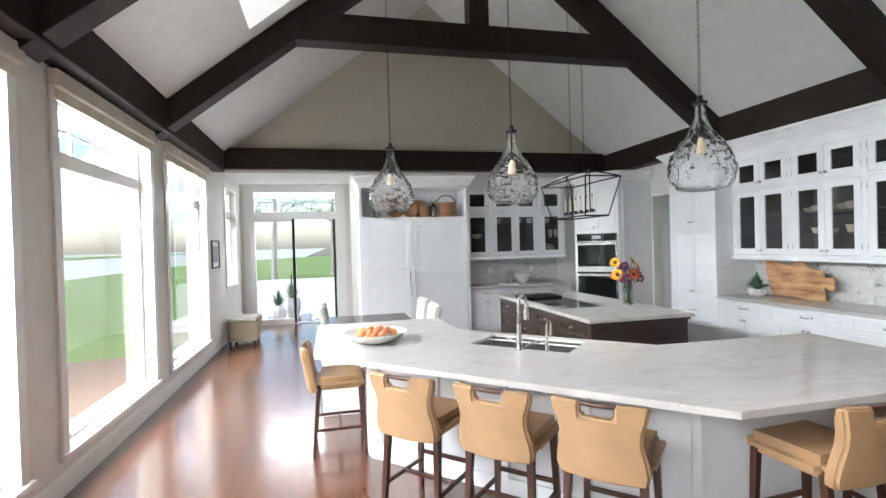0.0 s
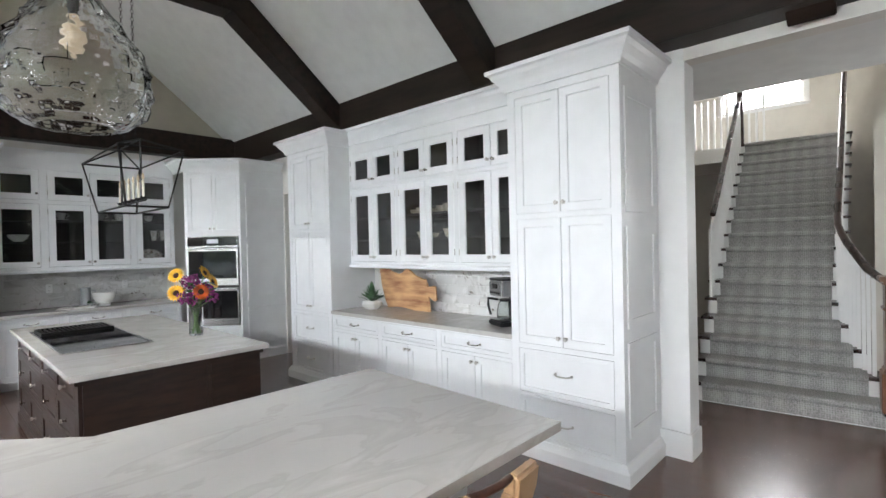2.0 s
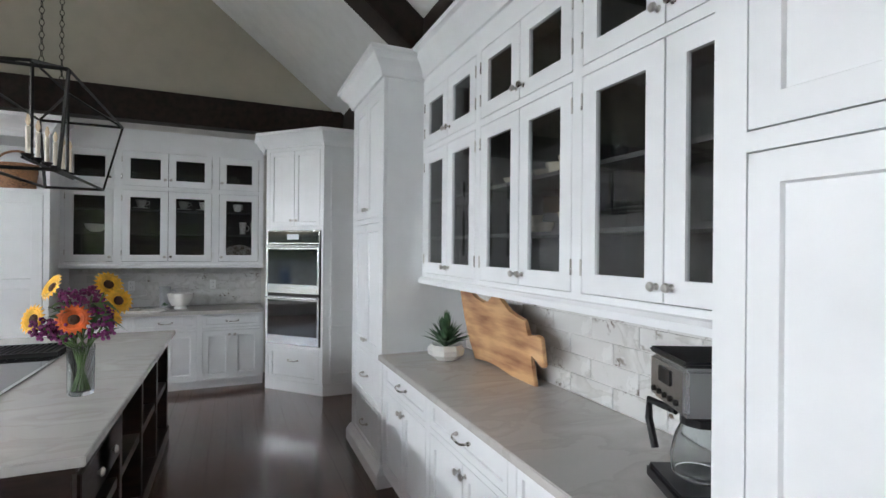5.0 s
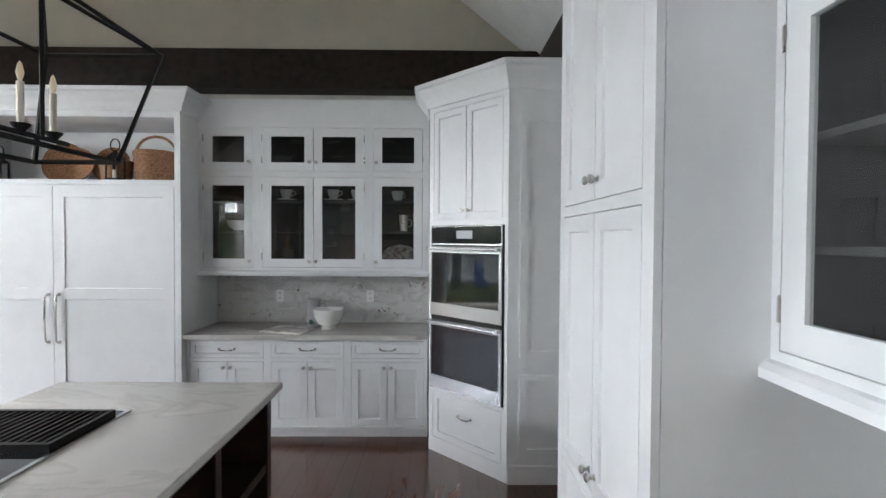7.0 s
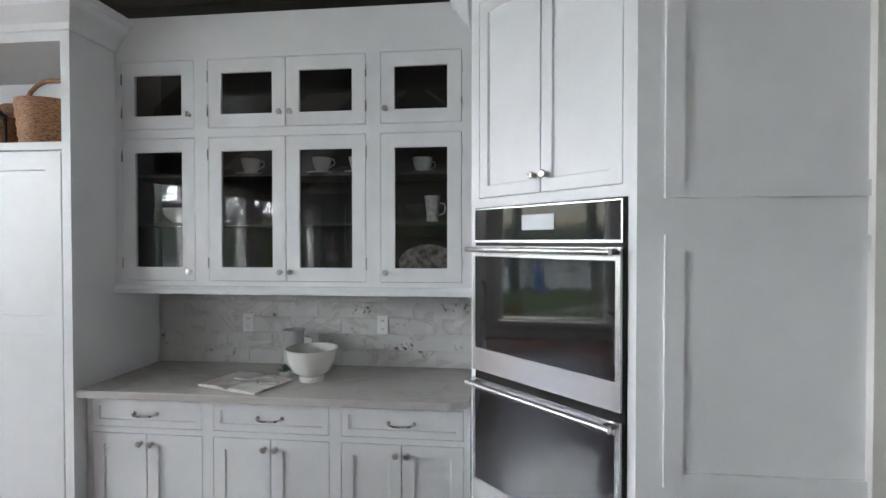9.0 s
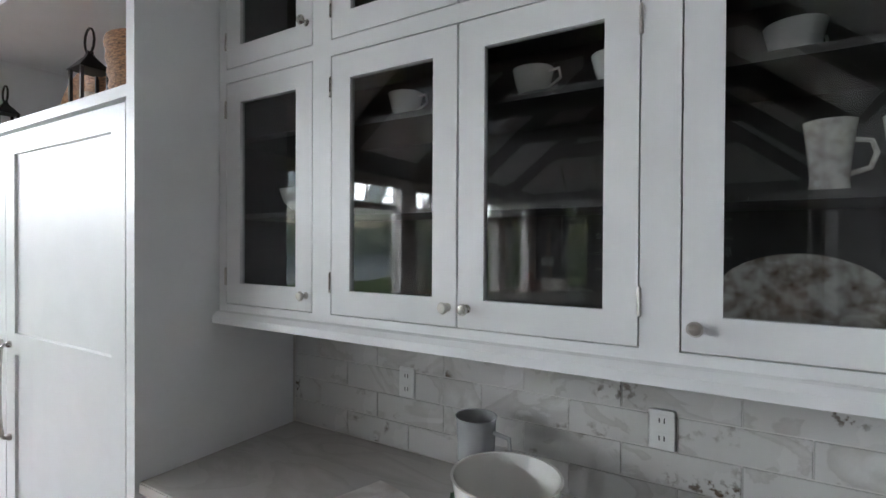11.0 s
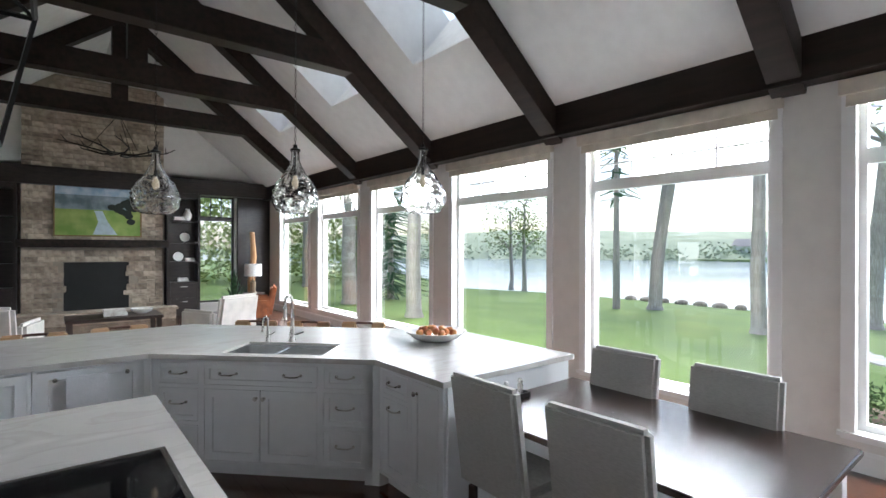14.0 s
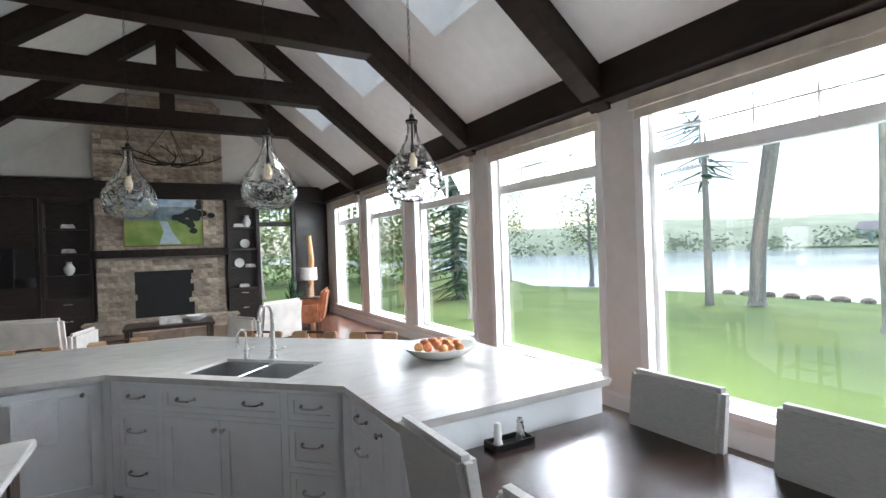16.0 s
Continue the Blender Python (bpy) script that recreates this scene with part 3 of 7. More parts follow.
for nm, q in (("side_panel", (0, 0.05, 0.0, 0.66, 0.0, 2.86)), ("side_panel", (FW - 0.05, FW, 0.0, 0.66, 0.0, 2.86)), ("ledge", (0.05, FW - 0.05, 0.0, 0.62, 2.18, 2.22)), ("niche_back", (0.05, FW - 0.05, 0.62, 0.66, 2.18, 2.74)), ("top_panel", (0.05, FW - 0.05, 0.0, 0.66, 2.74, 2.86))):
    bm = B()
    box(bm, *q)
    part(nm, bm, WHITE, ob)
FC = FW * 0.465
for a, b, hx in ((0.055, FC, FC - 0.045), (FC, FW - 0.055, FC + 0.045)):
    bm = B()
    panelled(bm, a + 0.003, b - 0.003, [(0.21, 1.22), (1.31, 2.075)], 0.123, 2.162, 0.09)
    d = part("door", bm, WHITE, ob)
    pull(d, hx, 1.06, 0.40, True)
bm = B()
box(bm, 0.02, FW - 0.02, 0.06, 0.3, 0.0, 0.1)
part("toe_kick", bm, BLACK, ob)
crown("crown_trim", [(FX0, YN), (FX0, 8.94), (FX1, 8.94), (FX1, 9.24)], 2.79)

NX0, NX1 = FX1 + 0.004, 5.075
NW = NX1 - NX0
w3 = NW / 3
for i in range(3):
    fr = [(0.03, w3 - 0.03, 0.71, 0.86, "drawer", [("p", w3 / 2, 0.785)])] + pair(0.03, w3 - 0.03, 0.12, 0.68, 0.63)
    cabinet("base_cabinet", "white shaker base cabinet on white plinth", pose(NX0 + i * w3, 9.02, 0), w3, YN - 9.02, 0, 0.88, fr, toe=0.1, group="back wall base cabinets")
fr = []
for a, b in ((0.04, 0.485), (1.56, 2.005)):
    hx = b - 0.03 if a < 1 else a + 0.03
    fr += [(a, b, 1.475, 2.29, "glass", [("k", hx, 1.53)]), (a, b, 2.34, 2.73, "glass", [("k", hx, 2.42)])]
fr += pair(0.565, 1.48, 1.475, 2.29, 1.53, "glass") + pair(0.565, 1.48, 2.34, 2.73, 2.42, "glass")
cabinet("wall_cabinet", "white upper cabinet with glass doors and china", pose(NX0, 9.24, 0), NW, YN - 9.24, 1.42, 2.98, fr, glass=True, shelves=(1.80, 2.08, 2.32))
bm = B()
sweep(bm, [(0, 0), (0.03, 0.005), (0.03, 0.03), (0.015, 0.045), (0, 0.05)], (NX0, 9.24, 1.40), (NX1, 9.24, 1.40), (0, -1, 0))
solid("light_rail", bm, WHITE, "white moulding below upper cabinets", "trim", kind="structure")
counter("countertop", [(NX0, 8.95), (4.98, 8.95), (NX1, 9.0), (NX1, YN - 0.012), (NX0, YN - 0.012)], "grey stone countertop beside wall ovens")

# angled oven tower
OA, OB_ = Vector((5.09, 8.86)), Vector((5.655, 8.28))
OW = (OB_ - OA).length
om = pose(OA.x, OA.y, 0, 0, 0, math.degrees(math.atan2(OB_.y - OA.y, OB_.x - OA.x)))
fr = pair(0.05, OW - 0.05, 1.89, 2.76, 1.96) + [(0.05, OW - 0.05, 0.12, 0.50, "drawer", [("p", OW / 2, 0.36)]), (0.03, OW - 0.03, 0.535, 1.85, "oven", [])]
ob = thing("oven_tower", "angled white cabinet tower around double ovens", "cabinet", om)
bm = B()
prism(bm, [(0, 0.024), (OW, 0.024), (OW + 0.05, 0.1), (OW + 0.05, 0.55), (0.05, 0.85)], 0, 2.84)
part("body", bm, WHITE, ob)
bm = B()
plate(bm, 0, OW, 0, 2.84, [f[:4] for f in fr], 0, 0.022)
part("face_frame", bm, WHITE, ob)
for x0, x1, a, b, kind, hs in fr[:3]:
    bm = B()
    shaker(bm, x0, x1, a, b, rail=0.05)
    d = part("door" if kind == "door" else "drawer_front", bm, WHITE, ob)
    for h in hs:
        (knob if h[0] == "k" else pull)(d, h[1], h[2])
ov = thing("double_wall_oven", "stainless steel double wall oven with black glass", "oven", om)
bm = B()
box(bm, 0.033, OW - 0.033, -0.006, 0.02, 0.537, 1.848)
part("body", bm, BLACK, ov)
bm = B()
plate(bm, 0.04, OW - 0.04, 1.695, 1.842, [(0.045, OW - 0.045, 1.705, 1.838)], -0.018, -0.007)
cp = part("control_panel", bm, STEEL, ov, "stainless control panel")
bm = B()
box(bm, 0.045, OW - 0.045, -0.0175, -0.008, 1.705, 1.838)
part("display", bm, BLACKGLASS, cp, "black glass display")
bm = B()
box(bm, OW / 2 - 0.08, OW / 2 + 0.08, -0.0195, -0.0177, 1.745, 1.805)
part("screen", bm, mat("screen_grey", (0.5, 0.52, 0.55), 0.3), cp)
for a, b in ((1.13, 1.68), (0.545, 1.095)):
    bm = B()
    panelled(bm, 0.04, OW - 0.04, [(a + 0.10, b - 0.045)], a, b, 0.018, True, -0.03, -0.007)
    d = part("oven_door", bm, STEEL, ov)
    bm = B()
    box(bm, 0.055, OW - 0.055, -0.027, -0.01, a + 0.10, b - 0.045)
    part("window", bm, BLACKGLASS, d, "black glass oven window")
    bm = B()
    tube(bm, [(0.05, -0.075, b - 0.015), (OW - 0.05, -0.075, b - 0.015)], 0.012, 10)
    for x in (0.07, OW - 0.07):
        box(bm, x - 0.01, x + 0.01, -0.075, -0.028, b - 0.027, b - 0.003)
    part("handle", bm, STEEL, d, "steel bar handle", smooth=True)
crown("crown_trim", [(OA.x, 9.24), (OA.x, OA.y), (OB_.x, OB_.y), (6.3, OB_.y)], 2.80)
# panelled return beside the ovens
bm = B()
box(bm, 5.655, XR + 0.9, 8.28, 8.40, 0, 2.84)
for a, b in ((0.2, 0.78), (0.9, 1.72), (1.84, 2.62)):
    plate(bm, 5.74, 6.5, a, b, [(5.80, 6.44, a + 0.05, b - 0.05)], 8.266, 8.279)
box(bm, 5.66, XR + 0.9, 8.262, 8.28, 0, 0.13)
solid("panelled_wall", bm, WHITE, "white panelled wall beside the oven tower", "wall", kind="structure")
bm = B()
box(bm, XR + 0.15, XR + 0.9, 7.02, 7.1, 0, 2.6)
box(bm, XR + 0.9, XR + 1.0, 7.0, 8.4, 0, 2.6)
box(bm, XR + 0.15, XR + 1.0, 7.0, 8.4, 2.5, 2.6)
solid("wall_pantry", bm, WALL, "plain white walls of the pantry passage", "wall", kind="structure")

# ---- peninsula ----
PEN = [(0.37, 4.21), (2.32, 2.26), (4.22, 2.26), (4.28, 3.57), (2.905, 3.605), (1.665, 4.84), (1.65, 5.6), (0.37, 5.6)]
SINK = Vector((2.03, 4.03))
sm = pose(SINK.x, SINK.y, 0, 0, 0, 135)      # local x along the sink run towards the windows, local -y to the kitchen
SW, SD = 0.40, 0.22


def pen_top():
    bm = B()
    outer = [bm.verts.new((x, y, 0.92)) for x, y in PEN]
    hole = [bm.verts.new(sm @ Vector((x, y, 0.92))) for x, y in ((-SW, -SD), (SW, -SD), (SW, SD), (-SW, SD))]
    eo = [bm.edges.new((outer[i], outer[(i + 1) % 8])) for i in range(8)]
    eh = [bm.edges.new((hole[i], hole[(i + 1) % 4])) for i in range(4)]
    bmesh.ops.triangle_fill(bm, use_beauty=True, use_dissolve=False, edges=eo + eh)
    geom = bmesh.ops.extrude_face_region(bm, geom=bm.faces[:])
    for v in geom["geom"]:
        if isinstance(v, bmesh.types.BMVert):
            v.co.z -= 0.038
    return bm


solid("peninsula_countertop", pen_top(), MARBLE, "large angled pale stone countertop with sink cut-out", "countertop")
snk = thing("sink", "undermounted stainless steel double bowl sink", "sink", sm)
for a, b in ((-SW, -0.012), (0.012, SW)):
    bm = B()
    rings = []
    for o, z in ((0.0, 0.90), (0.004, 0.72), (0.03, 0.69), (0.12, 0.685)):
        rings.append([bm.verts.new(p) for p in ((a + o, -SD + o, z), (b - o, -SD + o, z), (b - o, SD - o, z), (a + o, SD - o, z))])
    rings.insert(0, [bm.verts.new(p) for p in ((a - 0.01, -SD - 0.01, 0.881), (b + 0.01, -SD - 0.01, 0.881), (b + 0.01, SD + 0.01, 0.881), (a - 0.01, SD + 0.01, 0.881))])
    rings.insert(0, [bm.verts.new(p) for p in ((a - 0.01, -SD - 0.01, 0.67), (b + 0.01, -SD - 0.01, 0.67), (b + 0.01, SD + 0.01, 0.67), (a - 0.01, SD + 0.01, 0.67))])
    for p, q in zip(rings, rings[1:]):
        for i in range(4):
            bm.faces.new((p[i], p[(i + 1) % 4], q[(i + 1) % 4], q[i]))
    bm.faces.new(rings[-1])
    bm.faces.new(rings[0][::-1])
    bl = part("bowl", bm, STEEL, snk)
    bm = B()
    lathe(bm, [(0.045, 0.686), (0.045, 0.69), (0.035, 0.69), (0.03, 0.687), (0.0, 0.687)], 18, pose((a + b) / 2, 0.05, 0))
    part("drain", bm, NICKEL, bl, "round steel drain", smooth=True)

# dishwasher and doors on the wing that faces the ovens
cabinet("base_cabinet", "white base cabinet in the peninsula", pose(4.24, 3.555, 0, 0, 0, 180), 0.66, 0.6, 0, 0.88, pair(0.02, 0.64, 0.12, 0.86, 0.80), toe=0.1, group="peninsula cabinets")
dw = cabinet("dishwasher", "white panelled dishwasher with towel on its handle", pose(3.575, 3.555, 0, 0, 0, 180), 0.66, 0.6, 0, 0.88, [(0.02, 0.64, 0.12, 0.86, "door", [("k", 0.12, 0.80), ("k", 0.54, 0.80)])], toe=0.1)
dw["category"] = "dishwasher"
bm = B()
box(bm, 0.18, 0.42, -0.05, -0.044, 0.52, 0.82)
solid("dish_towel", bm, mat("towel_white", (0.7, 0.7, 0.72), 0.9, bump=0.5), "white cotton dish towel hanging on the dishwasher", "towel", m=pose(3.575, 3.555, 0, 0, 0, 180))
L2 = 1.73
d3 = lambda x0, x1: [(x0, x1, 0.69, 0.85, "drawer", [("p", (x0 + x1) / 2, 0.775)]), (x0, x1, 0.41, 0.66, "drawer", [("p", (x0 + x1) / 2, 0.55)]), (x0, x1, 0.12, 0.38, "drawer", [("p", (x0 + x1) / 2, 0.27)])]
fr = d3(0.06, 0.38) + [(0.43, 1.31, 0.69, 0.85, "drawer", [("p", 0.62, 0.775), ("p", 1.12, 0.775)])] + pair(0.43, 1.31, 0.12, 0.66, 0.60) + d3(1.36, 1.68)
ob = thing("sink_cabinet", "white shaker sink cabinet with drawers either side", "cabinet", pose(2.88, 3.575, 0, 0, 0, 135), "peninsula cabinets")
bm = B()
box(bm, 0, L2, 0.024, 0.30, 0.1, 0.66)
box(bm, 0, L2, 0.06, 0.30, 0.0, 0.1)
box(bm, 0, L2, 0.024, 0.06, 0.66, 0.88)
part("body", bm, WHITE, ob)
bm = B()
plate(bm, 0, L2, 0.1, 0.88, [f[:4] for f in fr], 0, 0.022)
part("face_frame", bm, WHITE, ob)
for x0, x1, a, b, kind, hs in fr:
    bm = B()
    shaker(bm, x0, x1, a, b, rail=0.035 if kind == "drawer" else 0.06)
    d = part("door" if kind == "door" else "drawer_front", bm, WHITE, ob)
    for h in hs:
        (knob if h[0] == "k" else pull)(d, h[1], h[2])
cabinet("base_cabinet", "narrow white end cabinet of the peninsula", pose(1.625, 4.83, 0, 0, 0, 90), 0.74, 0.55, 0, 0.88, [(0.05, 0.36, 0.69, 0.85, "drawer", [("p", 0.2, 0.775)]), (0.05, 0.36, 0.12, 0.66, "door", [("p", 0.2, 0.6)]), (0.40, 0.69, 0.12, 0.85, "door", [("k", 0.46, 0.775)])], toe=0.1, group="peninsula cabinets")
bm = B()
prism(bm, [(0.78, 4.45), (2.50, 2.72), (4.16, 2.72), (4.16, 2.95), (2.72, 2.95), (1.08, 4.60), (1.05, 5.55), (0.40, 5.55), (0.40, 5.50), (0.78, 5.5)], 0, 0.88)
pbk = thing("peninsula_back_panel", "white panelled seating side of the peninsula", "panel")
part("panel", bm, WHITE, pbk, bevel=0.002)
for k in range(5):
    u = k / 4
    bm = B()
    x, y = 0.86 + u * 1.58, 4.37 - u * 1.59
    box(bm, -0.035, 0.035, -0.03, 0.0, 0.1, 0.86, pose(x, y, 0, 0, 0, -45))
    part("stile", bm, WHITE, pbk, bevel=0.002)
bm = B()
box(bm, 0, 2.35, -0.025, 0.0, 0, 0.11, pose(0.81, 4.415, 0, 0, 0, -45))
part("plinth", bm, WHITE, pbk, bevel=0.002)
bm = B()
box(bm, 0.42, 1.6, 5.552, 5.585, 0, 0.88)
solid("peninsula_end_panel", bm, WHITE, "white panelled peninsula end by dining table", "panel")


bm = B()
prism(bm, [(2.97, 3.552), (2.93, 3.552), (2.885, 3.572), (2.80, 3.50), (2.97, 3.40)], 0.0, 0.88)
prism(bm, [(1.70, 4.755), (1.66, 4.795), (1.627, 4.84), (1.55, 4.84), (1.60, 4.66)], 0.0, 0.88)
solid("corner_filler", bm, WHITE, "white corner fillers between peninsula cabinets", "panel", kind="structure")


def faucet(name, m, h, label, small=False):
    ob = thing(name, label, "faucet", m)
    k = 0.62 if small else 1.0
    bm = B()
    lathe(bm, [(0.032 * k, 0), (0.032 * k, 0.012), (0.022 * k, 0.03), (0.024 * k, 0.07), (0.018 * k, 0.10), (0.015 * k, 0.2 * k), (0.014 * k, h * 0.62)], 16)
    part("column", bm, NICKEL, ob, smooth=True)
    bm = B()
    r = 0.075 * k
    pts = [(0, 0, h * 0.6)] + [(0, -r + r * math.cos(a), h - r + r * math.sin(a)) for a in [i * math.pi / 10 for i in range(0, 11)]]
    tube(bm, pts, 0.012 * k, 10)
    part("spout", bm, NICKEL, ob, smooth=True)
    bm = B()
    lathe(bm, [(0.012 * k, 0), (0.016 * k, -0.03), (0.018 * k, -0.09 * k), (0.022 * k, -0.115 * k), (0.016 * k, -0.12 * k)], 14, Matrix.Translation((0, -2 * r, h - r)))
    part("spray_head", bm, NICKEL, ob, smooth=True)
    bm = B()
    tube(bm, [(0.015, 0, 0.06), (0.05 * k, 0, 0.065), (0.10 * k, 0, 0.085)], 0.008 * k, 8)
    part("lever", bm, NICKEL, ob, smooth=True)


fm = pose(1.865, 3.80, 0.92, 0, 0, 135)
faucet("kitchen_faucet", fm, 0.40, "tall brushed nickel gooseneck kitchen faucet")
faucet("filter_tap", pose(2.035, 3.69, 0.92, 0, 0, 135), 0.22, "small brushed nickel filtered water tap", True)

# fruit bowl
def fruit_bowl(x, y):
    bm = B()
    lathe(bm, [(0.001, 0.008), (0.09, 0.008), (0.09, 0.0), (0.1, 0.0), (0.16, 0.025), (0.22, 0.075), (0.225, 0.08), (0.215, 0.08), (0.15, 0.035), (0.08, 0.018), (0.001, 0.018)], 36, pose(x, y, 0.92) @ Matrix.Diagonal((1.2, 1.2, 1.1, 1)))
    solid("fruit_bowl", bm, PORCELAIN, "wide shallow white ceramic bowl of fruit", "bowl", smooth=True)
    RED = mat("apple_red", (0.55, 0.16, 0.06), 0.3, scale=14, color2=(0.62, 0.36, 0.12), rnd=0.25)
    random.seed(4)
    for i in range(16):
        a = i * 2.4
        r = 0.165 * math.sqrt((i + 0.5) / 16)
        bm = B()
        pr = [(0.001, -0.026), (0.014, -0.029), (0.027, -0.018), (0.033, 0.002), (0.028, 0.02), (0.014, 0.028), (0.004, 0.022), (0.001, 0.019)]
        lathe(bm, pr, 12, pose(x + r * math.cos(a), y + r * math.sin(a), 0.92 + 0.052 + 0.022 + 0.035 * (1 - r / 0.17), random.uniform(-40, 40), random.uniform(-40, 40), 0))
        solid("apple", bm, RED, "red and yellow apple in the white bowl", "apple", "apples in the bowl", smooth=True)


fruit_bowl(0.865, 4.52)

# ---- island ----
IX0, IX1, IY0, IY1 = 3.03, 4.28, 4.82, 7.62
counter("island_countertop", [(IX0, IY0), (IX1, IY0), (IX1, IY1), (IX0, IY1)], "pale veined stone island countertop")
bx0, bx1, by0, by1 = IX0 + 0.05, IX1 - 0.05, IY0 + 0.05, IY1 - 0.05
fr = []
wl = by1 - by0
for i in range(4):
    a, b = 0.06 + i * (wl - 0.12) / 4, 0.06 + (i + 1) * (wl - 0.12) / 4 - 0.04
    for z0, z1 in ((0.70, 0.85), (0.43, 0.67), (0.14, 0.40)):
        fr.append((a, b, z0, z1, "drawer", [("k", (a + b) / 2, (z0 + z1) / 2)]))
isl = cabinet("kitchen_island", "espresso stained wooden kitchen island with drawers", pose(bx0, by1, 0, 0, 0, -90), wl, 0.75, 0, 0.88, fr, mat_=DARKWOOD)
bm = B()
W_i = bx1 - bx0
box(bm, 0, wl, 0.752, 0.78, 0.0, 0.88)
part("back_panel", bm, DARKWOOD, isl)
for x in (0.0, 0.62, 1.24, 1.86, wl - 0.06):
    bm = B()
    box(bm, x, x + 0.06, 0.78, W_i, 0.0, 0.88)
    part("upright", bm, DARKWOOD, isl, bevel=0.003)
for z in (0.03, 0.45, 0.82):
    bm = B()
    box(bm, 0.003, wl - 0.003, 0.781, W_i - 0.01, z, z + 0.05)
    part("shelf", bm, DARKWOOD, isl)
bm = B()
box(bm, -0.012, wl + 0.012, -0.012, W_i + 0.012, 0.0, 0.11)
box(bm, -0.02, wl + 0.02, -0.02, W_i + 0.02, 0.85, 0.881)
part("plinth", bm, DARKWOOD, isl, bevel=0.004)
for x in (1.9, wl - 0.55):
    bm = B()
    box(bm, x, x + 0.45, W_i - 0.03, W_i + 0.004, 0.62, 0.80)
    d = part("drawer_front", bm, DARKWOOD, isl, bevel=0.003)
    bm = B()
    lathe(bm, [(0.0, 0.034), (0.014, 0.03), (0.02, 0.02), (0.008, 0.01), (0.008, 0.0)], 14, Matrix.Translation((x + 0.22, W_i, 0.71)) @ Matrix.Rotation(radians(-90), 4, "X"))
    part("knob", bm, NICKEL, d, smooth=True)

ck = thing("cooktop", "black glass cooktop with steel frame and grill", "cooktop", pose(3.42, 6.4, 0.92))
bm = B()
plate(bm, -0.30, 0.30, -0.75, 0.75, [(-0.28, 0.28, -0.73, 0.73)], -0.008, 0.0, Matrix(((1, 0, 0, 0), (0, 0, 1, 0), (0, -1, 0, 0.0), (0, 0, 0, 1))))
part("frame", bm, STEEL, ck)
bm = B()
box(bm, -0.28, 0.28, -0.73, 0.73, 0.0, 0.006)
part("glass_top", bm, BLACKGLASS, ck, "black ceramic glass")
bm = B()
for i in range(14):
    x = -0.24 + i * 0.035
    box(bm, x, x + 0.012, 0.32, 0.66, 0.012, 0.03)
plate(bm, -0.27, 0.27, 0.30, 0.68, [(-0.25, 0.25, 0.32, 0.66)], -0.034, -0.006, Matrix(((1, 0, 0, 0), (0, 0, 1, 0), (0, -1, 0, 0.0), (0, 0, 0, 1))))
part("grill_grate", bm, BLACK, ck, "cast iron ribbed grill grate")

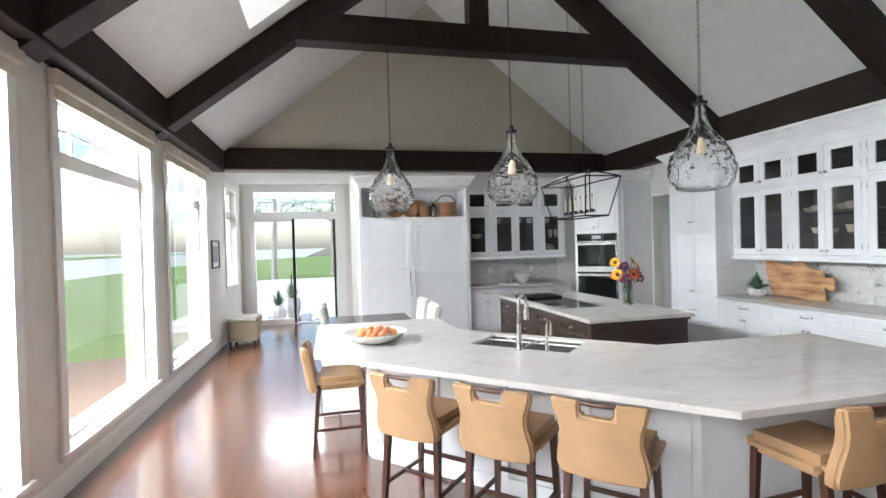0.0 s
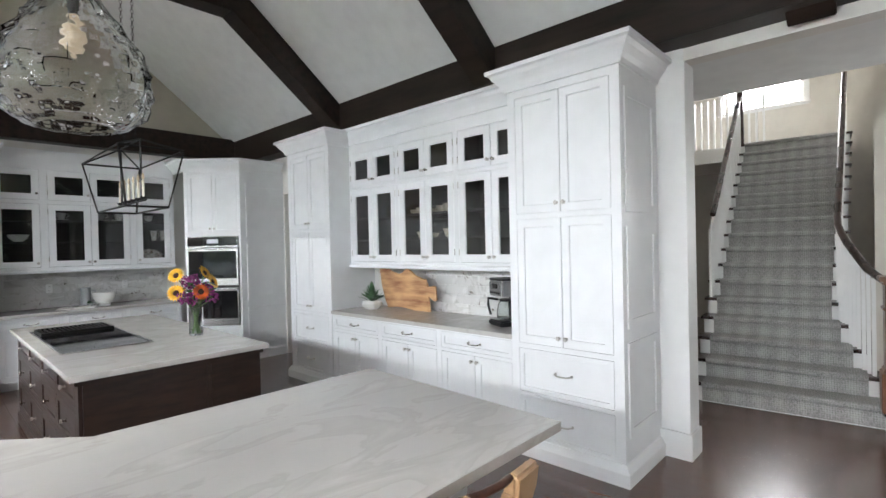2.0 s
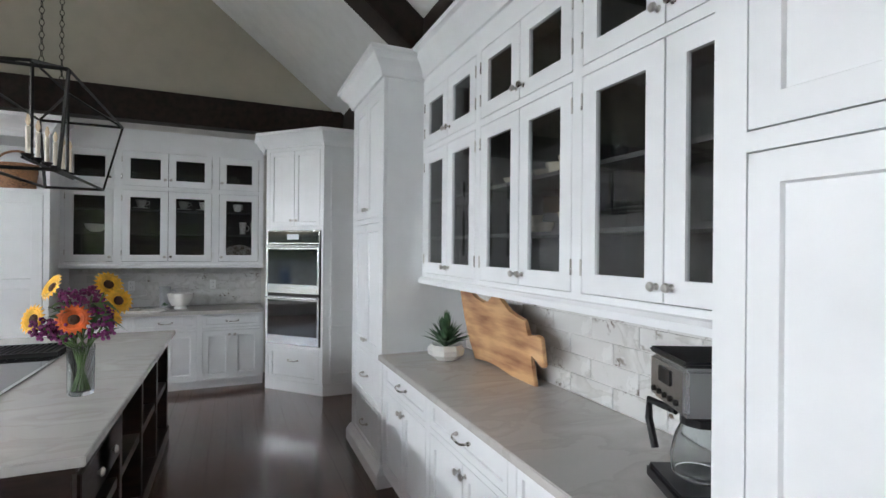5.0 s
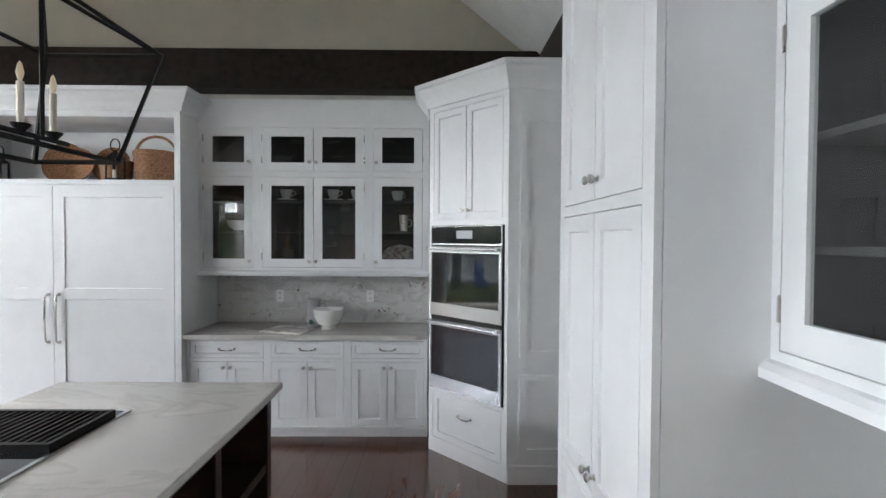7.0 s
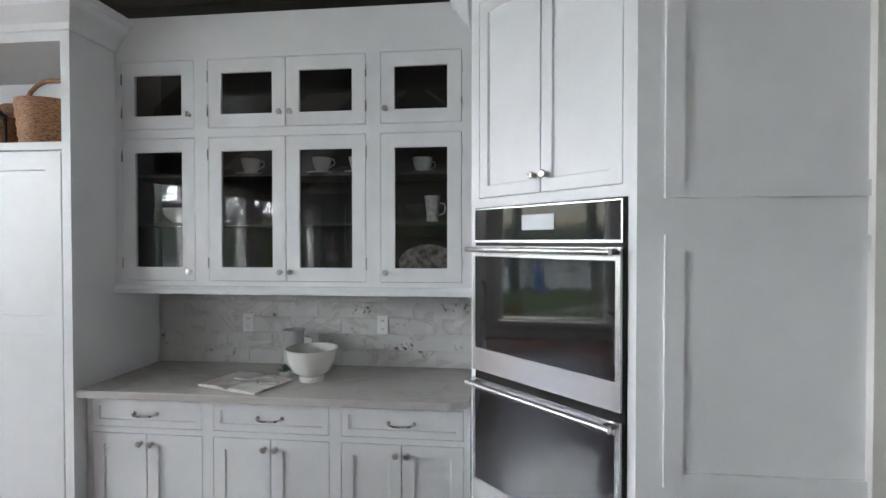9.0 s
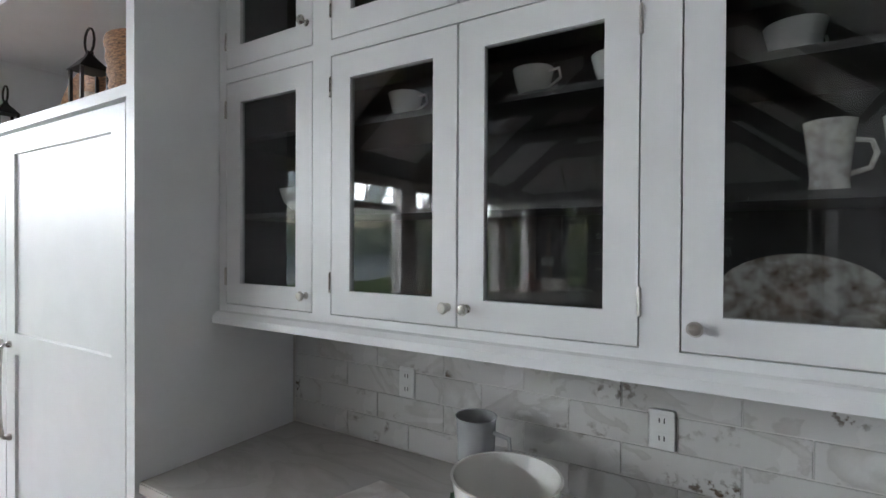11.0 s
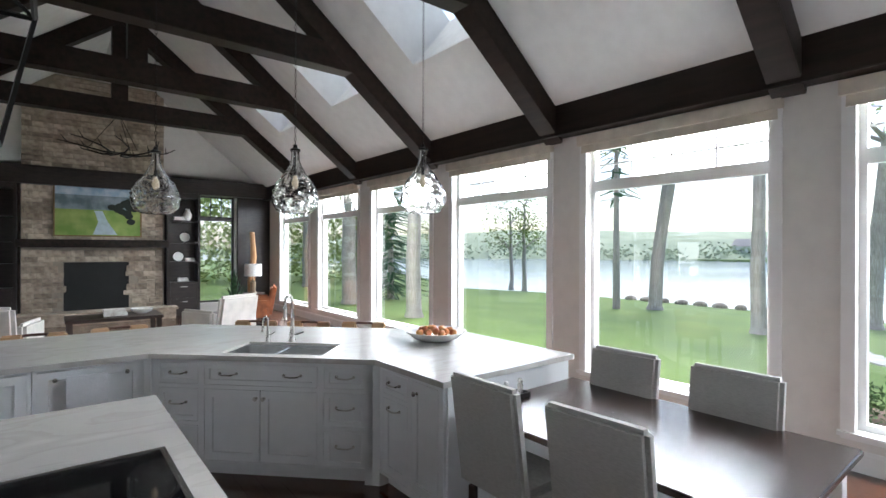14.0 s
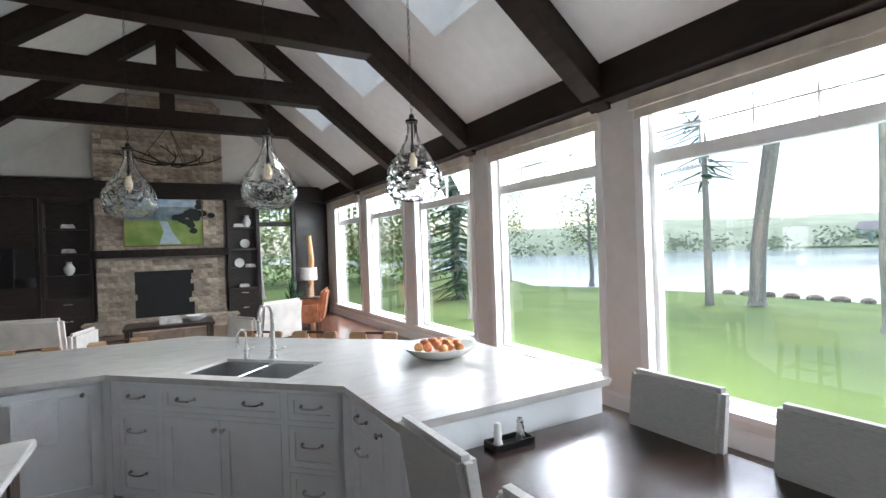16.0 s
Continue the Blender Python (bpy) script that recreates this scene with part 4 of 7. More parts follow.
# flowers in a glass vase on the island
def flowers(x, y):
    ob = thing("vase", "clear glass vase with green flower stems", "vase", pose(x, y, 0.92))
    bm = B()
    lathe(bm, [(0.001, 0.0), (0.05, 0.0), (0.056, 0.01), (0.058, 0.24), (0.054, 0.24), (0.052, 0.02), (0.001, 0.018)], 24)
    part("glass", bm, CABGLASS, ob, smooth=True).visible_shadow = False
    GREEN = mat("stem_green", (0.10, 0.20, 0.05), 0.5, var=0.3)
    YEL = mat("sunflower_yellow", (0.80, 0.42, 0.02), 0.6, var=0.2, scale=20)
    ORA = mat("gerbera_orange", (0.75, 0.14, 0.02), 0.6, var=0.2, scale=20)
    PUR = mat("purple_flower", (0.22, 0.03, 0.16), 0.7, var=0.4, scale=40)
    BRO = mat("seed_brown", (0.07, 0.03, 0.015), 0.9, bump=1)
    fl = thing("bouquet", "bouquet of sunflowers, gerbera and purple blooms in vase", "flowers", pose(x, y, 0.92))
    random.seed(12)
    heads = [(-0.13, 0.06, 0.52, "s"), (-0.17, -0.05, 0.38, "s"), (0.10, 0.05, 0.53, "s"), (0.15, 0.01, 0.45, "s"), (0.0, -0.12, 0.38, "g"), (0.02, 0.10, 0.47, "p"), (-0.05, 0.0, 0.46, "p"), (0.08, -0.02, 0.40, "p"), (-0.12, -0.09, 0.34, "p"), (-0.06, -0.09, 0.33, "p"), (0.10, -0.09, 0.33, "p"), (-0.1, 0.1, 0.36, "g"), (0.09, 0.12, 0.36, "s")]
    bm = B()
    for i, (hx, hy, hz, k) in enumerate(heads):
        a = i * 2.4
        tube(bm, [(0.035 * math.cos(a), 0.035 * math.sin(a), 0.025), (0.03 * math.cos(a + 2.5), 0.03 * math.sin(a + 2.5), 0.22), (hx * 0.7, hy * 0.7, hz * 0.85), (hx, hy, hz)], 0.005, 6)
    part("stems", bm, GREEN, fl, "green stems", smooth=True)
    for hx, hy, hz, k in heads:
        d = Vector((hx * 3, hy * 3 - 0.5, 0.25)).normalized()
        mm = Matrix.Translation((hx, hy, hz)) @ d.to_track_quat("Z", "Y").to_matrix().to_4x4()
        if k == "p":
            bm = B()
            for j in range(70):
                q = Vector((random.gauss(0, 1), random.gauss(0, 1), random.gauss(0, 1))).normalized() * random.uniform(0.035, 0.062)
                ball(bm, Vector((hx, hy, hz)) + q, 0.009, 1, 1, 1, 5, 4)
            part("bloom", bm, PUR, fl, "purple flower head")
            continue
        bm = B()
        R = 0.075
        for ring, n in ((1.0, 18), (0.8, 14)):
            for j in range(n):
                rot = Matrix.Rotation(2 * math.pi * (j + (0.5 if ring < 1 else 0)) / n, 4, "Z")
                P = [(0.02, -0.006, 0), (R * 0.7 * ring, -0.011, 0.012), (R * ring, 0, 0.006 + 0.01 * (1 - ring)), (R * 0.7 * ring, 0.011, 0.012), (0.02, 0.006, 0)]
                bm.faces.new([bm.verts.new(mm @ rot @ Vector(p)) for p in P])
        f = part("bloom", bm, YEL if k == "s" else ORA, fl, "yellow sunflower head" if k == "s" else "orange gerbera head")
        bm = B()
        lathe(bm, [(0.001, 0.012), (0.014, 0.012), (0.024, 0.006), (0.024, -0.004), (0.001, -0.012)], 12, mm)
        part("centre", bm, BRO, f)
    bm = B()
    for j in range(34):
        a, z = random.uniform(0, 6.28), random.uniform(0.24, 0.42)
        r0, r1 = 0.05, random.uniform(0.12, 0.21)
        c, s = math.cos(a), math.sin(a)
        w = 0.022
        P = [(r0, 0, z), ((r0 + r1) / 2, -w, z + 0.04), (r1, 0, z + random.uniform(-0.02, 0.05)), ((r0 + r1) / 2, w, z + 0.04)]
        bm.faces.new([bm.verts.new((p[0] * c - p[1] * s, p[0] * s + p[1] * c, p[2])) for p in P])
    part("leaves", bm, mat("leaf_green", (0.05, 0.11, 0.03), 0.5, var=0.3), fl, "dark green leaves")


flowers(4.06, 5.68)

# ---- pendants and lantern ----
BULB = glow_mat("bulb_warm", (1, 0.8, 0.55), 0.12)
CLEAR = glass_mat("hammered_glass", (0.97, 0.98, 0.98), 0.0, 1.45)


def chain(bm, x, y, z0, z1, r=0.009):
    n = int((z1 - z0) / 0.034)
    for i in range(n):
        z = z0 + i * 0.034
        pts = []
        for j in range(7):
            a = 2 * math.pi * j / 6
            u, w = r * math.cos(a), 0.021 * math.sin(a)
            pts.append((x + (u if i % 2 else 0), y + (0 if i % 2 else u), z + 0.017 + w))
        tube(bm, pts, 0.0022, 4)


def pendant(x, y, zt):
    ob = thing("pendant_lamp", "clear hammered glass teardrop pendant on black chain", "pendant lamp", pose(x, y, 0), "glass pendants over peninsula")
    prof = [(0.035, 0.0), (0.033, -0.03), (0.036, -0.08), (0.052, -0.13), (0.085, -0.19), (0.135, -0.26), (0.175, -0.33), (0.19, -0.40), (0.178, -0.47), (0.14, -0.52), (0.10, -0.535)]
    # smooth the profile
    pts = []
    for i in range(len(prof) - 1):
        for k in range(4):
            u = k / 4
            pts.append((prof[i][0] * (1 - u) + prof[i + 1][0] * u, prof[i][1] * (1 - u) + prof[i + 1][1] * u))
    pts.append(prof[-1])

    def wob(a, z):
        return 1 + 0.13 * noise.noise(Vector((math.cos(a) * 5.2, math.sin(a) * 5.2, z * 30 + x * 7))) * min(1, abs(z) * 5)
    bm = B()
    n = 48
    outer = [(r, z) for r, z in pts]
    inner = [(max(0.02, r - 0.007), z) for r, z in pts[::-1]]
    loop = outer + inner
    rings = [[bm.verts.new((rr * wob(2 * math.pi * i / n, z) * math.cos(2 * math.pi * i / n), rr * wob(2 * math.pi * i / n, z) * math.sin(2 * math.pi * i / n), zt + z)) for i in range(n)] for rr, z in loop]
    for a, b in zip(rings, rings[1:] + rings[:1]):
        for i in range(n):
            bm.faces.new((a[i], a[(i + 1) % n], b[(i + 1) % n], b[i]))
    g = part("shade", bm, CLEAR, ob, "wavy clear glass shade", smooth=True)
    g.visible_shadow = False
    bm = B()
    lathe(bm, [(0.0, zt + 0.055), (0.016, zt + 0.05), (0.02, zt + 0.02), (0.043, zt + 0.012), (0.043, zt - 0.004), (0.007, zt - 0.006), (0.007, zt - 0.15), (0.014, zt - 0.155), (0.014, zt - 0.21), (0.0, zt - 0.212)], 16)
    part("socket", bm, BLACK, ob, smooth=True)
    bm = B()
    lathe(bm, [(0.012, zt - 0.212), (0.02, zt - 0.24), (0.03, zt - 0.28), (0.024, zt - 0.31), (0.001, zt - 0.325)], 14)
    part("bulb", bm, BULB, ob, "small warm bulb", smooth=True)
    bm = B()
    chain(bm, 0, 0, zt + 0.05, ceil_z(x) - 0.03)
    part("chain", bm, BLACK, ob)
    bm = B()
    lathe(bm, [(0.06, ceil_z(x) - 0.06), (0.065, ceil_z(x) + 0.03)], 16)
    part("canopy", bm, BLACK, ob)


for x, y in ((1.04, 4.56), (1.86, 3.84), (2.77, 2.98)):
    pendant(x, y, 2.55)


def lantern(x, y):
    ob = thing("lantern_chandelier", "black open metal lantern chandelier with white candles", "chandelier", pose(x, y, 0))
    zb, zt, zp = 2.03, 2.50, 2.62
    b0, t0 = (0.16, 0.46), (0.24, 0.62)
    r = 0.009

    def bar(p, q):
        bm = B()
        tube(bm, [p, q], r, 4)
        part("bar", bm, BLACK, ob)
    for k, (hx, hy), z in ((0, b0, zb), (1, t0, zt)):
        c = [(-hx, -hy, z), (hx, -hy, z), (hx, hy, z), (-hx, hy, z)]
        for i in range(4):
            bar(c[i], c[(i + 1) % 4])
    for sx in (-1, 1):
        for sy in (-1, 1):
            bar((sx * b0[0], sy * b0[1], zb), (sx * t0[0], sy * t0[1], zt))
            bar((sx * t0[0], sy * t0[1], zt), (0, sy * 0.30, zp))
    bar((0, -0.30, zp), (0, 0.30, zp))
    for sy in (-1, 1):
        bar((0, sy * 0.30, zp), (0, sy * 0.30, zb + 0.06))
    bar((0, -0.42, zb + 0.06), (0, 0.42, zb + 0.06))
    for i in range(6):
        yy = -0.35 + 0.14 * i
        bm = B()
        lathe(bm, [(0.0, zb + 0.05), (0.008, zb + 0.06), (0.028, zb + 0.085), (0.03, zb + 0.09), (0.0, zb + 0.092)], 12, pose(0.0, yy, 0))
        part("candle_cup", bm, BLACK, ob)
        bm = B()
        lathe(bm, [(0.011, zb + 0.09), (0.011, zb + 0.23), (0.0, zb + 0.235)], 10, pose(0.0, yy, 0))
        c = part("candle", bm, mat("candle_ivory", (0.78, 0.72, 0.6), 0.5), ob, "ivory candle sleeve", smooth=True)
        bm = B()
        lathe(bm, [(0.006, zb + 0.235), (0.012, zb + 0.26), (0.006, zb + 0.29), (0.0, zb + 0.30)], 10, pose(0.0, yy, 0))
        part("bulb", bm, BULB, c, smooth=True)
    for sy in (-1, 1):
        bm = B()
        chain(bm, 0, sy * 0.17, zp, ceil_z(x) - 0.02, 0.012)
        part("chain", bm, BLACK, ob)


lantern(3.76, 6.3)

# ---- bar stools ----
def stool_master():
    ob = thing("bar_stool", "tan leather bar stool with dark wooden legs", "bar stool", IDM, "bar stools at peninsula")
    bm = B()
    vs = box(bm, -0.24, 0.24, -0.20, 0.24, 0.58, 0.69)
    bmesh.ops.bevel(bm, geom=bm.edges[:], offset=0.045, segments=4, affect="EDGES")
    for v in bm.verts:
        if v.co.z > 0.66:
            v.co.z += 0.02 * (1 - (v.co.x / 0.24) ** 2)
    part("seat", bm, LEATHER, ob, smooth=True)
    # back: waisted panel with a cut-out grip
    bm = B()
    rows = [(0.56, 0.215), (0.62, 0.228), (0.70, 0.218), (0.78, 0.20), (0.84, 0.205), (0.90, 0.225), (0.945, 0.235), (0.975, 0.235)]
    cols = [-1, -0.82, -0.42, -0.36, -0.12, 0.12, 0.36, 0.42, 0.82, 1]
    grid = {}
    for s in (0, 1):
        for i, (z, hw) in enumerate(rows):
            for j, c in enumerate(cols):
                x = c * hw
                bow = 0.035 * (1 - c * c)
                lean = (z - 0.56) * -0.16
                th = 0.033 if i < 6 else 0.026
                zz = z
                grid[s, i, j] = bm.verts.new((x, -0.205 - bow + lean + (th if s else -th), zz))
    nr, nc = len(rows), len(cols)
    cut = {(i, j) for i in (5, 6) for j in (3, 4, 5)}
    cells = [(i, j) for i in range(nr - 1) for j in range(nc - 1) if (i, j) not in cut]
    for i, j in cells:
        bm.faces.new([grid[0, i, j], grid[0, i, j + 1], grid[0, i + 1, j + 1], grid[0, i + 1, j]])
        bm.faces.new([grid[1, i, j], grid[1, i + 1, j], grid[1, i + 1, j + 1], grid[1, i, j + 1]])
        for (di, dj), e in (((-1, 0), ((i, j), (i, j + 1))), ((1, 0), ((i + 1, j + 1), (i + 1, j))), ((0, -1), ((i + 1, j), (i, j))), ((0, 1), ((i, j + 1), (i + 1, j + 1)))):
            if (i + di, j + dj) not in cells:
                a, b = e
                bm.faces.new([grid[0, a[0], a[1]], grid[1, a[0], a[1]], grid[1, b[0], b[1]], grid[0, b[0], b[1]]])
    bmesh.ops.recalc_face_normals(bm, faces=bm.faces[:])
    be = [e for e in bm.edges if len(e.link_faces) == 2 and e.calc_face_angle(0) > 0.9]
    bmesh.ops.bevel(bm, geom=be, offset=0.014, segments=3, affect="EDGES", clamp_overlap=True)
    part("backrest", bm, LEATHER, ob, smooth=True)
    bm = B()
    tube(bm, [(-0.09, -0.29, 0.963), (-0.04, -0.302, 0.963), (0.04, -0.302, 0.963), (0.09, -0.29, 0.963)], 0.013, 10)
    part("grip", bm, LEGWOOD, ob, "dark wooden grip", smooth=True)
    for sx in (-1, 1):
        for sy in (-1, 1):
            bm = B()
            x0, y0 = sx * 0.185, (0.19 if sy > 0 else -0.17)
            x1, y1 = sx * 0.205, (0.205 if sy > 0 else -0.22)
            a = [bm.verts.new((x0 + dx * 0.02, y0 + dy * 0.02, 0.6)) for dx, dy in ((-1, -1), (1, -1), (1, 1), (-1, 1))]
            b = [bm.verts.new((x1 + dx * 0.014, y1 + dy * 0.014, 0.0)) for dx, dy in ((-1, -1), (1, -1), (1, 1), (-1, 1))]
            bm.faces.new(a)
            bm.faces.new(b[::-1])
            for i in range(4):
                bm.faces.new((a[i], a[(i + 1) % 4], b[(i + 1) % 4], b[i]))
            part("leg", bm, LEGWOOD, ob)
    for sx in (-1, 1):
        bm = B()
        box(bm, sx * 0.197 - 0.009, sx * 0.197 + 0.009, -0.20, 0.20, 0.20, 0.225)
        part("stretcher", bm, LEGWOOD, ob)
    bm = B()
    box(bm, -0.19, 0.19, -0.01, 0.01, 0.2, 0.222)
    box(bm, -0.19, 0.19, 0.19, 0.21, 0.26, 0.285)
    part("footrest", bm, LEGWOOD, ob)
    return ob


st = stool_master()
spots = [(0.56, 4.80, -90), (1.10, 3.53, -45), (1.53, 3.12, -45), (1.95, 2.73, -45), (2.93, 2.41, 4), (3.62, 2.43, -6)]
st.matrix_world = pose(spots[0][0], spots[0][1], 0, 0, 0, spots[0][2]) @ Matrix.Diagonal((1, 1, 0.91, 1))
for x, y, a in spots[1:]:
    copy_thing(st, pose(x, y, 0, 0, 0, a) @ Matrix.Diagonal((1, 1, 1.06, 1)))

# ---- dining table and chairs ----
tb = thing("dining_table", "dark wood dining table with white turned legs", "table", pose(0.985, 6.47, 0))
bm = B()
box(bm, -0.555, 0.555, -0.84, 0.84, 0.725, 0.76)
part("tabletop", bm, mat("table_top_wood", (0.035, 0.017, 0.012), 0.22, scale=5, color2=(0.02, 0.01, 0.007), stretch=(5, 0.6, 1)), tb, "dark polished top", bevel=0.008)
bm = B()
plate(bm, -0.49, 0.49, -0.77, 0.77, [(-0.465, 0.465, -0.745, 0.745)], -0.725, -0.63, Matrix(((1, 0, 0, 0), (0, 0, 1, 0), (0, -1, 0, 0), (0, 0, 0, 1))))
part("apron", bm, WHITE, tb, "white painted apron")
for sx in (-1, 1):
    for sy in (-1, 1):
        bm = B()
        mm = pose(sx * 0.46, sy * 0.74, 0, 0, 0, 45)
        lathe(bm, [(0.035, 0), (0.045, 0.05), (0.05, 0.1), (0.035, 0.13), (0.052, 0.16), (0.038, 0.2), (0.055, 0.42), (0.06, 0.45), (0.045, 0.47), (0.064, 0.5), (0.064, 0.725)], 4, mm)
        part("leg", bm, WHITE, tb, "white painted leg", bevel=0.003)


def chair_master():
    ob = thing("dining_chair", "grey ribbed fabric parsons dining chair with dark legs", "chair", IDM, "chairs round the dining table")
    bm = B()
    box(bm, -0.24, 0.24, -0.22, 0.26, 0.36, 0.49)
    part("seat", bm, FABRIC, ob, smooth=True, bevel=0.03)
    bm = B()
    v = box(bm, -0.245, 0.245, -0.275, -0.20, 0.40, 1.03)
    for q in v[4:]:
        q.co.y -= 0.09
    part("backrest", bm, FABRIC, ob, smooth=True, bevel=0.022)
    for sx in (-1, 1):
        for sy in (-0.21, 0.22):
            bm = B()
            box(bm, sx * 0.2 - 0.02, sx * 0.2 + 0.02, sy - 0.02, sy + 0.02, 0, 0.37)
            part("leg", bm, LEGWOOD, ob, bevel=0.003)
    return ob


ch = chair_master()
cs = [(1.38, 6.00, 90), (1.38, 6.66, 92), (0.74, 6.05, -90), (0.74, 6.74, -90)]
ch.matrix_world = pose(cs[0][0], cs[0][1], 0, 0, 0, cs[0][2])
for x, y, a in cs[1:]:
    copy_thing(ch, pose(x, y, 0, 0, 0, a))

for i, dx in enumerate((-0.065, 0.065)):
    bm = B()
    lathe(bm, [(0.022, 0), (0.024, 0.01), (0.017, 0.03), (0.02, 0.06), (0.015, 0.075), (0.018, 0.09), (0.012, 0.105), (0.0, 0.108)], 14, pose(1.15 + dx, 5.70, 0.768))
    solid("salt_shaker" if i else "pepper_mill", bm, PORCELAIN if i else NICKEL, "small shaker in a tray on the table", "shaker", smooth=True)
bm = B()
plate(bm, 1.04, 1.26, 5.65, 5.75, [(1.048, 1.252, 5.658, 5.742)], -0.79, -0.76, Matrix(((1, 0, 0, 0), (0, 0, 1, 0), (0, -1, 0, 0), (0, 0, 0, 1))))
box(bm, 1.042, 1.258, 5.652, 5.748, 0.761, 0.767)
solid("condiment_tray", bm, BLACK, "black metal condiment tray on dining table", "tray")

# ---- trim of the room ----
bm = B()
base = [(0, 0), (0.018, 0), (0.018, 0.14), (0.008, 0.17), (0, 0.17)]
sweep(bm, base, (XW, YS, 0), (XW, 12.0, 0), (1, 0, 0))
sweep(bm, base, (XW, 12.0, 0), (-1.3, 12.0, 0), (0, -1, 0))
solid("baseboard", bm, TRIM, "white painted baseboard below the windows", "trim", kind="structure")
bm = B()
box(bm, XR - 0.02, XR + 0.17, 2.39, 2.588, 0, 3.07)
box(bm, XR - 0.05, XR + 0.20, 2.36, 2.588, 0, 0.2)
box(bm, XR - 0.035, XR + 0.185, 2.375, 2.44, 0.2, 2.97)
solid("opening_casing", bm, TRIM, "white cased edge of the stair hall opening", "trim", kind="structure", bevel=0.003)
SHADE = mat("roller_shade", (0.62, 0.57, 0.48), 0.85, bump=0.4, bump_scale=300)
for y in WIN_Y:
    bm = B()
    rs = thing("roller_shade", "rolled-up beige fabric shade above window", "shade", IDM, "roller shades above the windows")
    box(bm, XW + 0.002, XW + 0.075, y - 0.10, y + WIN_W + 0.10, 2.93, 3.05)
    part("cassette", bm, SHADE, rs, bevel=0.004)
    bm = B()
    box(bm, XW + 0.03, XW + 0.034, y - 0.06, y + WIN_W + 0.06, 2.86, 2.93)
    part("cloth", bm, SHADE, rs)
    bm = B()
    box(bm, XW + 0.026, XW + 0.038, y - 0.06, y + WIN_W + 0.06, 2.842, 2.862)
    part("hem_bar", bm, SHADE, rs)
for a, b in SKY_Y:
    bm = B()
    c, s = math.cos(math.atan(SLOPE)), math.sin(math.atan(SLOPE))
    o = Vector((-s * 0.99, 0, c * 0.99))
    p = [Vector((SKY_X0, a, ceil_z(SKY_X0))) + o, Vector((SKY_X0, b, ceil_z(SKY_X0))) + o, Vector((SKY_X1, b, ceil_z(SKY_X1))) + o, Vector((SKY_X1, a, ceil_z(SKY_X1))) + o]
    q = [v + Vector((-s, 0, c)) * 0.006 for v in p]
    A, C = [bm.verts.new(v) for v in p], [bm.verts.new(v) for v in q]
    bm.faces.new(A)
    bm.faces.new(C[::-1])
    for i in range(4):
        bm.faces.new((A[i], A[(i + 1) % 4], C[(i + 1) % 4], C[i]))
    solid("skylight", bm, GLASS, "clear skylight pane in the sloped ceiling", "skylight", "skylights", kind="structure").visible_shadow = False

# ---- terrace door in the nook ----
dr = thing("door_1", "white glazed terrace door with open dark-edged leaf", "door", kind="structure")
bm = B()
plate(bm, -1.2, 0.78, 0, 3.08, [(-1.1, -0.30, 0.12, 2.34), (-0.24, 0.68, 0.02, 2.40), (-1.1, 0.68, 2.55, 3.0)], 12.0, 12.12)
plate(bm, -1.32, 0.90, -0.01, 3.17, [(-1.2, 0.78, -0.02, 3.08)], 11.975, 11.998)
part("door_frame", bm, TRIM, dr)
bm = B()
for i in range(1, 4):
    x = -1.1 + 1.78 * i / 4
    box(bm, x - 0.01, x + 0.01, 12.04, 12.08, 2.55, 3.0)
box(bm, -1.1, 0.68, 12.041, 12.079, 2.77, 2.79)
part("muntins", bm, TRIM, dr)
for q in ((-1.1, -0.30, 0.12, 2.34), (-1.1, 0.68, 2.55, 3.0)):
    bm = B()
    box(bm, q[0], q[1], 12.05, 12.056, q[2], q[3])
    part("pane", bm, GLASS, dr).visible_shadow = False
bm = B()
plate(bm, 0, 0.92, 0.02, 2.38, [(0.1, 0.82, 0.14, 2.26)], 0, 0.045, pose(0.66, 12.08, 0, 0, 0, 84))
lf = part("door_leaf", bm, BLACK, dr, "dark framed open leaf")
bm = B()
box(bm, -0.30, -0.24, 11.985, 12.0, 0.02, 2.40)
part("astragal", bm, BLACK, dr)
bm = B()
tube(bm, [(-0.34, 11.99, 0.95), (-0.34, 11.94, 0.95), (-0.34, 11.94, 1.12), (-0.34, 11.99, 1.12)], 0.012, 8)
part("door_handle", bm, BLACK, dr)

# wicker bench and framed picture near the door
wb = thing("wicker_bench", "pale woven wicker bench with folded blanket", "bench", pose(-1.05, 10.0, 0))
bm = B()
for k in range(9):
    z = 0.08 + k * 0.04
    f = 0.018 * (k / 8)
    plate(bm, -0.25 - f, 0.25 + f, -0.32 - f, 0.32 + f, [(-0.22, 0.22, -0.29, 0.29)], -z - 0.036, -z, Matrix(((1, 0, 0, 0), (0, 0, 1, 0), (0, -1, 0, 0), (0, 0, 0, 1))))
part("basket", bm, WICKER, wb, bevel=0.008)
for sx in (-1, 1):
    for sy in (-1, 1):
        bm = B()
        lathe(bm, [(0.02, 0), (0.03, 0.1)], 10, pose(sx * 0.2, sy * 0.27, 0))
        part("foot", bm, LEGWOOD, wb)
bm = B()
box(bm, -0.25, 0.25, -0.31, 0.31, 0.435, 0.50)
part("cushion", bm, CREAM, wb, "cream seat cushion", smooth=True, bevel=0.025)
pc = thing("framed_picture", "small grey framed lake print on the wall", "picture", pose(XW, 9.42, 1.42))
bm = B()
plate(bm, -0.27, 0.27, 0.0, 0.48, [(-0.24, 0.24, 0.03, 0.45)], 0.002, 0.025, Matrix(((0, 1, 0, 0), (1, 0, 0, 0), (0, 0, 1, 0), (0, 0, 0, 1))))
